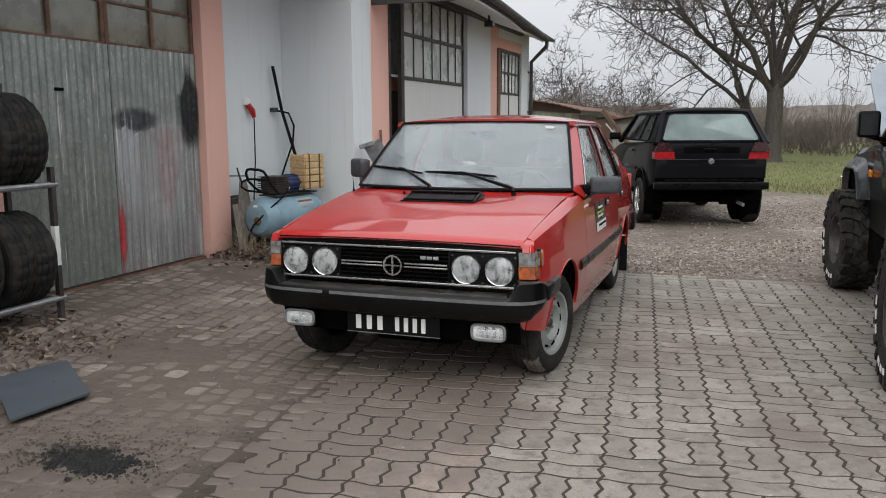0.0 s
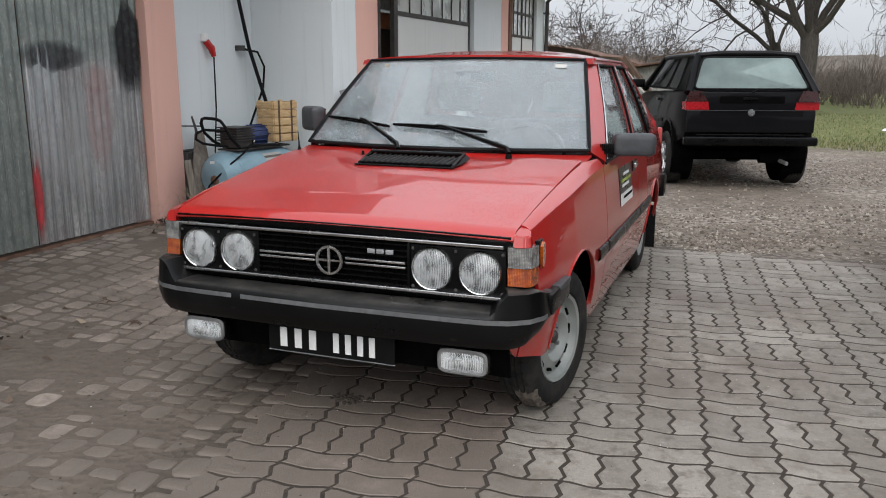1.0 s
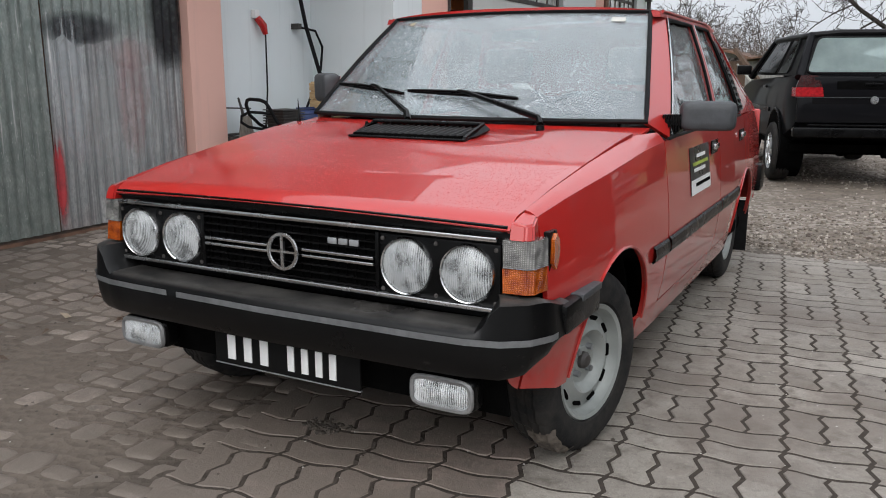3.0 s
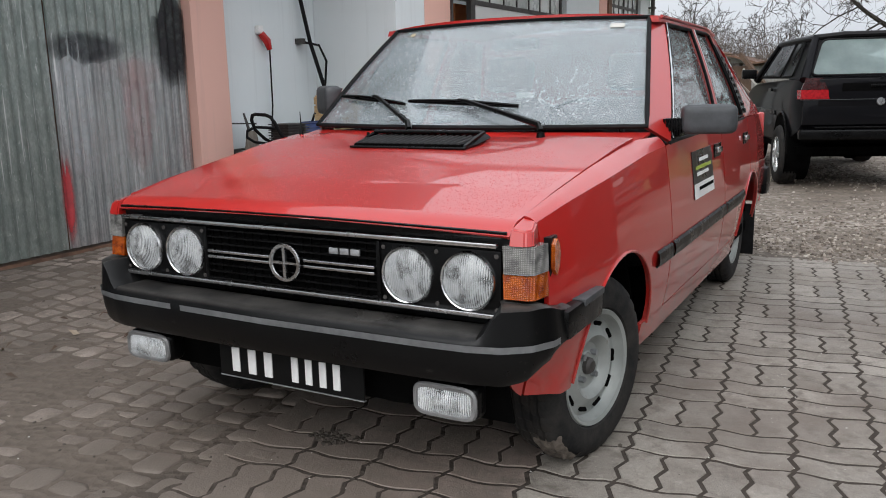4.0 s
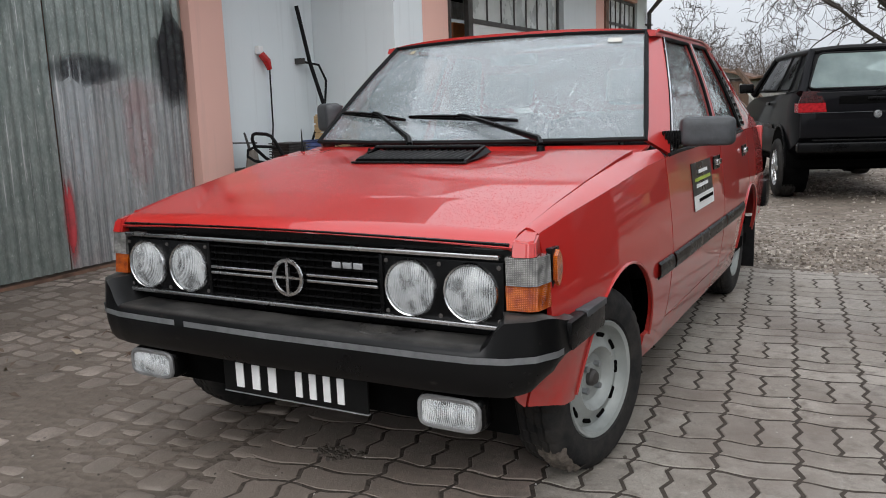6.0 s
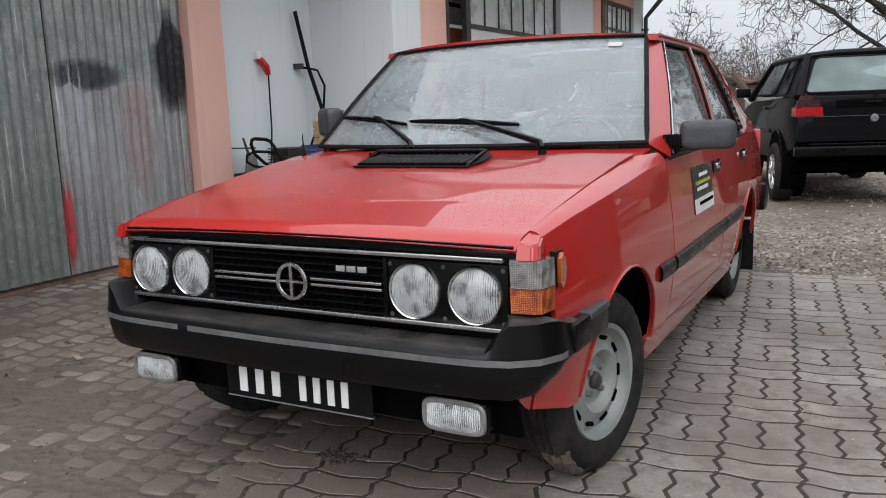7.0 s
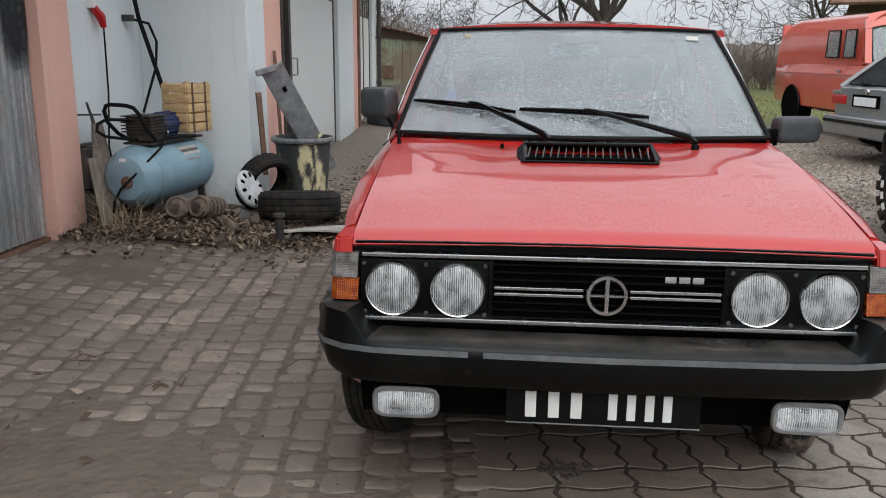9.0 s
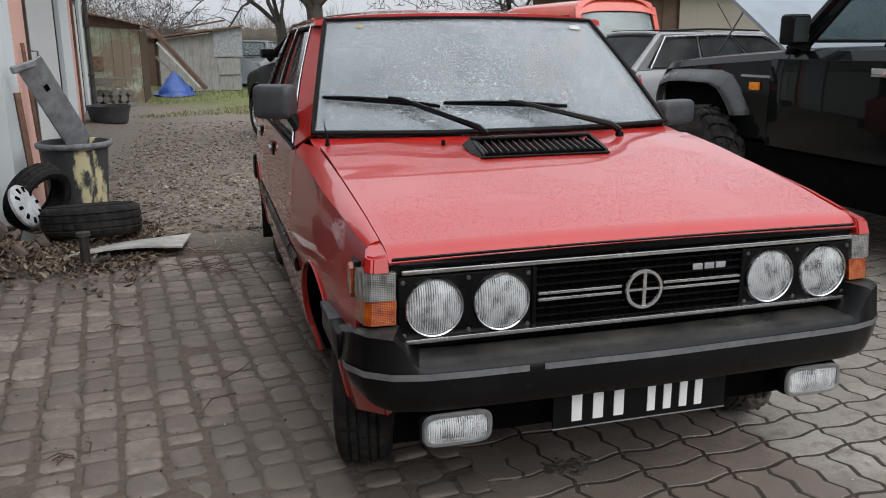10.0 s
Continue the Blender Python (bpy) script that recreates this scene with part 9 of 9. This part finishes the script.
def scrub_band():
    """A thicket of bare shrubs along the far side of the grass."""
    rng = random.Random(17)
    protos = []
    for k in range(6):
        vs, fs = [], []
        for j in range(9):
            a = rng.uniform(0, 6.3)
            d = Vector((math.cos(a) * 0.5, math.sin(a) * 0.5, 1.0)).normalized()
            grow(vs, fs, Vector((rng.uniform(-0.5, 0.5), rng.uniform(-0.5, 0.5), -0.1)), d, rng.uniform(0.7, 1.1), 0.022, 3, rng, 3, -0.02, 4, 0.6, 0.2)
        protos.append((np.array(vs), fs))
    all_v, all_f, base = [], [], 0
    spots = []
    for i in range(420):
        spots.append((rng.uniform(-14, 34), rng.uniform(36, 48), rng.uniform(0.45, 0.85)))
    for i in range(60):
        spots.append((rng.uniform(30, 60), rng.uniform(28, 50), rng.uniform(0.8, 1.3)))
    for i in range(16):
        spots.append((rng.uniform(-9.5, -3.6), rng.uniform(31, 36), rng.uniform(0.9, 1.4)))
    for i in range(50):
        spots.append((rng.uniform(-20, 60), rng.uniform(54, 80), rng.uniform(1.2, 1.8)))
    for x, y, s in spots:
        v, f = protos[rng.randrange(6)]
        a = rng.uniform(0, 6.3)
        c, q = math.cos(a), math.sin(a)
        w = np.empty_like(v)
        w[:, 0] = (v[:, 0] * c - v[:, 1] * q) * s + x
        w[:, 1] = (v[:, 0] * q + v[:, 1] * c) * s + y
        w[:, 2] = v[:, 2] * s
        all_v.append(w)
        all_f.extend([tuple(base + i for i in g) for g in f])
        base += len(v)
    me = bpy.data.meshes.new("scrub")
    me.from_pydata(np.concatenate(all_v).tolist(), [], all_f)
    me.materials.append(M["scrub"])
    tagged(new("scrub", me), "brown leafless thicket along the edge of the field", "scrub", kind="stuff")


scrub_band()


def far_woods():
    """Low wooded rise on the horizon with a ragged top."""
    bm = bmesh.new()
    for ring, (r, h, s) in enumerate(((60, 1.5, 1.0), (100, 2.6, 2.0), (190, 6.0, 3.0))):
        lo, hi = [], []
        n = 900
        for i in range(n + 1):
            a = math.pi * (-0.15 + 1.3 * i / n)
            x, y = r * math.cos(a), r * math.sin(a)
            z = h * (0.75 + 0.35 * noise.noise((i * 0.02, s, 0)) + 0.14 * noise.noise((i * 0.5, s, 5.0)) + 0.05 * noise.noise((i * 1.3, s, 2.0)))
            lo.append(bm.verts.new((x, y, -1.0)))
            hi.append(bm.verts.new((x * 1.04, y * 1.04, z)))
        for i in range(n):
            bm.faces.new((lo[i], lo[i + 1], hi[i + 1], hi[i]))
    whole("far_woods", bm, M["woods"], "hazy brown leafless woods on the horizon", "woods", kind="stuff")


def woods_mat():
    m = Mat("leafless_woods", 1.0, 0.0, (0.13, 0.11, 0.1), 0.0)
    f = m.noise(0.9, 8, 0.75, (1.0, 1.0, 0.35))
    m.color(m.ramp(f, (0.3, (0.085, 0.073, 0.065)), (0.7, (0.19, 0.17, 0.155))))
    return m.m


M["woods"] = woods_mat()
far_woods()


def gravel():
    """Crushed stone lying on the yard behind the pavers, thick near the edge."""
    rng = random.Random(31)
    vs, fs = [], []
    for i in range(24000):
        y = 7.62 + 8.0 * rng.random() ** 1.7
        x = rng.uniform(-3.9, 3.6)
        if y < 8.6 and x < -2.4:
            continue
        if x < -1.4 and rng.random() < 0.30:
            continue
        if noise.noise((x * 0.5, y * 0.5, 5.0)) > 0.10 and rng.random() < 0.8:
            continue
        s = rng.uniform(0.006, 0.019) * (1.6 if rng.random() > 0.95 else 1.0)
        z = 0.03 * noise.noise((x * 0.5, y * 0.5, 0.0)) - 0.026
        b = len(vs)
        a0 = rng.random() * 6.3
        for k in range(5):
            a = a0 + k * 1.2566
            rr = s * rng.uniform(0.7, 1.2)
            vs.append((x + rr * math.cos(a), y + rr * math.sin(a), z))
        for k in range(5):
            a = a0 + k * 1.2566 + 0.3
            rr = s * rng.uniform(0.4, 0.8)
            vs.append((x + rr * math.cos(a), y + rr * math.sin(a), z + 0.008 + s * rng.uniform(0.4, 0.9)))
        for k in range(5):
            j = (k + 1) % 5
            fs.append((b + k, b + j, b + 5 + j, b + 5 + k))
        fs.append((b + 5, b + 6, b + 7, b + 8, b + 9))
    me = bpy.data.meshes.new("gravel")
    me.from_pydata(vs, [], fs)
    me.materials.append(M["stone"])
    tagged(new("gravel", me), "loose grey crushed stone on the yard", "gravel", kind="stuff")


def stone_mat():
    m = Mat("crushed_stone", 0.85, 0.0, (0.3, 0.28, 0.26))
    m.color(m.ramp(m.island(), (0.0, (0.085, 0.068, 0.054)), (0.6, (0.22, 0.185, 0.152)), (1.0, (0.45, 0.405, 0.35))))
    return m.bump(m.noise(50, 4), 0.3, 0.004).m


M["stone"] = stone_mat()
gravel()


def grass():
    """Short winter grass and dry stalks."""
    rng = random.Random(41)
    vs, fs = [], []
    for i in range(26000):
        if rng.random() < 0.8:
            x, y = rng.uniform(-6, 12), 17.5 + 14 * rng.random() ** 1.4
        else:
            x, y = rng.uniform(-3.8, 4), rng.gauss(17.5, 1.5)
        if noise.noise((x * 0.35, y * 0.35, 2.0)) + 0.15 * (y + 0.8 * min(0.0, x) - 19.5) < -0.1:
            continue
        h = rng.uniform(0.015, 0.055)
        a = rng.uniform(0, 6.3)
        w = 0.006 + 0.0004 * y
        dx, dy = math.cos(a), math.sin(a)
        b = len(vs)
        vs += [(x - dy * w, y + dx * w, -0.03), (x + dy * w, y - dx * w, -0.03), (x + dx * h * 0.4, y + dy * h * 0.4, h)]
        fs.append((b, b + 1, b + 2))
    me = bpy.data.meshes.new("grass")
    me.from_pydata(vs, [], fs)
    me.materials.append(M["grass"])
    tagged(new("grass", me), "short green and straw-coloured winter grass", "grass", kind="stuff")


def grass_mat():
    m = Mat("winter_grass", 0.8, 0.0, (0.1, 0.15, 0.04))
    m.color(m.ramp(m.island(), (0.0, (0.075, 0.09, 0.03)), (0.6, (0.16, 0.18, 0.065)), (1.0, (0.34, 0.29, 0.17))))
    return m.m


M["grass"] = grass_mat()
grass()


# ---- paving, piece by piece ----
CELL, ROT = 0.243, radians(6.2)
CO, SI = math.cos(ROT), math.sin(ROT)
ORG = (-0.93, 4.2)


def uv_to_xy(u, v):
    return ORG[0] + u * CO - v * SI, ORG[1] + u * SI + v * CO


def wave(t):
    """One zigzag a cell, flat-topped."""
    q = (t / CELL) % 1.0
    return 0.0085 * (max(-1.0, min(1.0, 1.9 * math.sin(2 * math.pi * q))))


def teeth(t):
    """Two sharp teeth a cell."""
    q = (2 * t / CELL) % 1.0
    return 0.0115 * (4 * q if q < 0.25 else 2 - 4 * q if q < 0.75 else 4 * q - 4)


def zig_outline(u0, v0, w, h, j=0.0066):
    """Corners of a piece on the zigzag lattice, pulled in by half a joint."""
    pts = []
    us = [0.0, 0.09, 0.41, 0.59, 0.91] if w > h else [0.0, 0.25, 0.75]
    vs = [0.0, 0.125, 0.375, 0.625, 0.875] if h > w else [0.0, 0.25, 0.75]
    edge = [(a * w, 0) for a in us] + [(w, b * h) for b in vs] + [(w - a * w, h) for a in us] + [(0, h - b * h) for b in vs]
    cu, cv = w / 2, h / 2
    for a, b in edge:
        du = teeth(v0 + b)
        dv = wave(u0 + a + CELL / 4)
        a2 = a + (j if a < 1e-6 else -j if a > w - 1e-6 else 0.0)
        b2 = b + (j if b < 1e-6 else -j if b > h - 1e-6 else 0.0)
        pts.append((a2 - cu + du, b2 - cv + dv))
    return pts


def paver_mesh(name, pts, mats, bev=0.006, depth=0.03):
    n = len(pts)
    cx, cy = sum(p[0] for p in pts) / n, sum(p[1] for p in pts) / n


    def shrink(by):
        out = []
        for x, y in pts:
            d = math.hypot(x - cx, y - cy)
            k = (d - by) / d
            out.append((cx + (x - cx) * k, cy + (y - cy) * k))
        return out
    if bev > 0.008:
        levels = [(shrink(0.030), 0.0), (shrink(0.014), -0.0022), (shrink(0.004), -0.0065), (pts, -depth)]
    else:
        levels = [(shrink(bev * 0.9), 0.0), (pts, -bev), (pts, -depth)]
    vs = [(x, y, z) for ring, z in levels for x, y in ring]
    fs = [tuple(range(n))]
    for r in range(len(levels) - 1):
        for i in range(n):
            k = (i + 1) % n
            fs.append((r * n + i, (r + 1) * n + i, (r + 1) * n + k, r * n + k))
    me = bpy.data.meshes.new(name)
    me.from_pydata(vs, [], fs)
    me.polygons.foreach_set("use_smooth", [bev > 0.008] * len(fs))
    me.materials.append(mats)
    return me, vs, fs


def lay(name, pieces, mat, matfar, near, label, piece_name):
    """pieces: (mesh key, outline, x, y, turn). The ones in the near stretch are parts, the rest one joined mesh."""
    holder = thing(name, Matrix(), label, "pavement", kind="structure")
    cache = {}
    rng = random.Random(7)
    ranked = sorted(pieces, key=near)
    fv, ff = [], []
    for k, (key, outline, x, y, turn) in enumerate(ranked):
        if key not in cache:
            cache[key] = paver_mesh(piece_name, outline, mat, 0.010 if piece_name == "sett" else 0.0034)
        me, vs, fs = cache[key]
        sett = piece_name == "sett"
        z = rise(x) + (rng.uniform(-0.0055, 0.0045) if sett else rng.uniform(-0.0013, 0.0013))
        tip = 1.8 if sett else 0.4
        m = pose(x, y, z, rng.uniform(-tip, tip), rng.uniform(-tip, tip) - math.degrees(math.atan((rise(x + 0.05) - rise(x - 0.05)) / 0.1)), math.degrees(turn) + rng.uniform(-0.6, 0.6) * (4 if sett else 1))
        if k < 300:
            ob = new(piece_name, me)
            ob.parent = holder
            ob.matrix_basis = m
        else:
            b = len(fv)
            fv.extend([tuple(m @ Vector(p)) for p in vs])
            ff.extend([tuple(b + i for i in f) for f in fs])
    if fv:
        me = bpy.data.meshes.new("paving_rest")
        me.from_pydata(fv, [], ff)
        me.polygons.foreach_set("use_smooth", [piece_name == "sett"] * len(ff))
        me.materials.append(matfar)
        ob = new("paving_rest", me)
        ob.parent = holder
        tagged(ob, "", "", "", "stuff")
    return holder


def zigzag_field(u_lo, u_hi, v_lo, v_hi, keep):
    out = []
    for i in range(int(math.floor(u_lo / CELL)), int(math.ceil(u_hi / CELL))):
        for jj in range(int(math.floor(v_lo / CELL)), int(math.ceil(v_hi / CELL))):
            u, v = i * CELL, jj * CELL
            h = CELL / 2
            cells = ((u, v, CELL, h), (u, v + h, CELL, h)) if jj % 2 else ((u, v, h, CELL), (u + h, v, h, CELL))
            for k, (a, b, w, hh) in enumerate(cells):
                x, y = uv_to_xy(a + w / 2, b + hh / 2)
                if keep(x, y):
                    out.append(((jj % 2, k), zig_outline(a, b, w, hh), x, y, ROT))
    return out


EDGE_Y = 7.66
grey_field = zigzag_field(0.0, 5.2, -4.4, 3.6, lambda x, y: y < EDGE_Y + 0.08 * x and y > 1.0 and x < 3.6)
lay("pavement_grey", grey_field, M["pav_grey"], M["pav_grey_far"], lambda p: (p[2] + 0.3) ** 2 + (p[3] - 4.6) ** 2, "grey concrete zigzag pavers laid in basket weave, damp", "paver")
red_field = zigzag_field(-0.86, -0.01, -2.4, 3.4, lambda x, y: y < EDGE_Y - 0.05)
lay("pavement_red", red_field, M["pav_red"], M["pav_red"], lambda p: abs(p[3] - 3.6), "worn reddish zigzag pavers under the red car", "paver")


def setts():
    """Tumbled setts, long and short by turns in each course, with worn round corners."""
    out = []
    rng = random.Random(11)
    wd = 0.134
    shapes = []
    for k in range(16):
        ln = 0.158 if k < 8 else 0.090
        r2 = random.Random(k)
        a, b = wd / 2 - r2.uniform(0.001, 0.008), ln / 2 - r2.uniform(0.001, 0.008)
        pts = []
        for q in range(12):
            t = 2 * math.pi * (q + 0.5) / 12
            c, sn = math.cos(t), math.sin(t)
            x = math.copysign(abs(c) ** 0.42, c) * a
            y = math.copysign(abs(sn) ** 0.42, sn) * b
            pts.append((x + r2.uniform(-0.005, 0.005), y + r2.uniform(-0.005, 0.005)))
        shapes.append((ln, pts))
    for i in range(-27, 2):
        v = -4.0 + (0.124 if i % 2 else 0.0) + rng.uniform(-0.015, 0.015)
        big = True
        while v < 4.0:
            k = rng.randrange(8) + (0 if big else 8)
            big = not big
            ln, pts = shapes[k]
            u = -0.86 + (i + 0.5) * wd - 1.5 * wd
            x, y = uv_to_xy(u, v + ln / 2)
            v += ln
            if x > -4.86 and 1.6 < y < 7.45 + 0.25 * math.sin(x * 3):
                out.append((k, pts, x + rng.uniform(-0.007, 0.007), y + rng.uniform(-0.005, 0.005), ROT))
    return out


lay("pavement_setts", setts(), M["pav_cob"], M["pav_cob_far"], lambda p: (p[2] + 2.7) ** 2 + (p[3] - 4.2) ** 2, "brown-grey tumbled setts half buried in trodden earth", "sett")
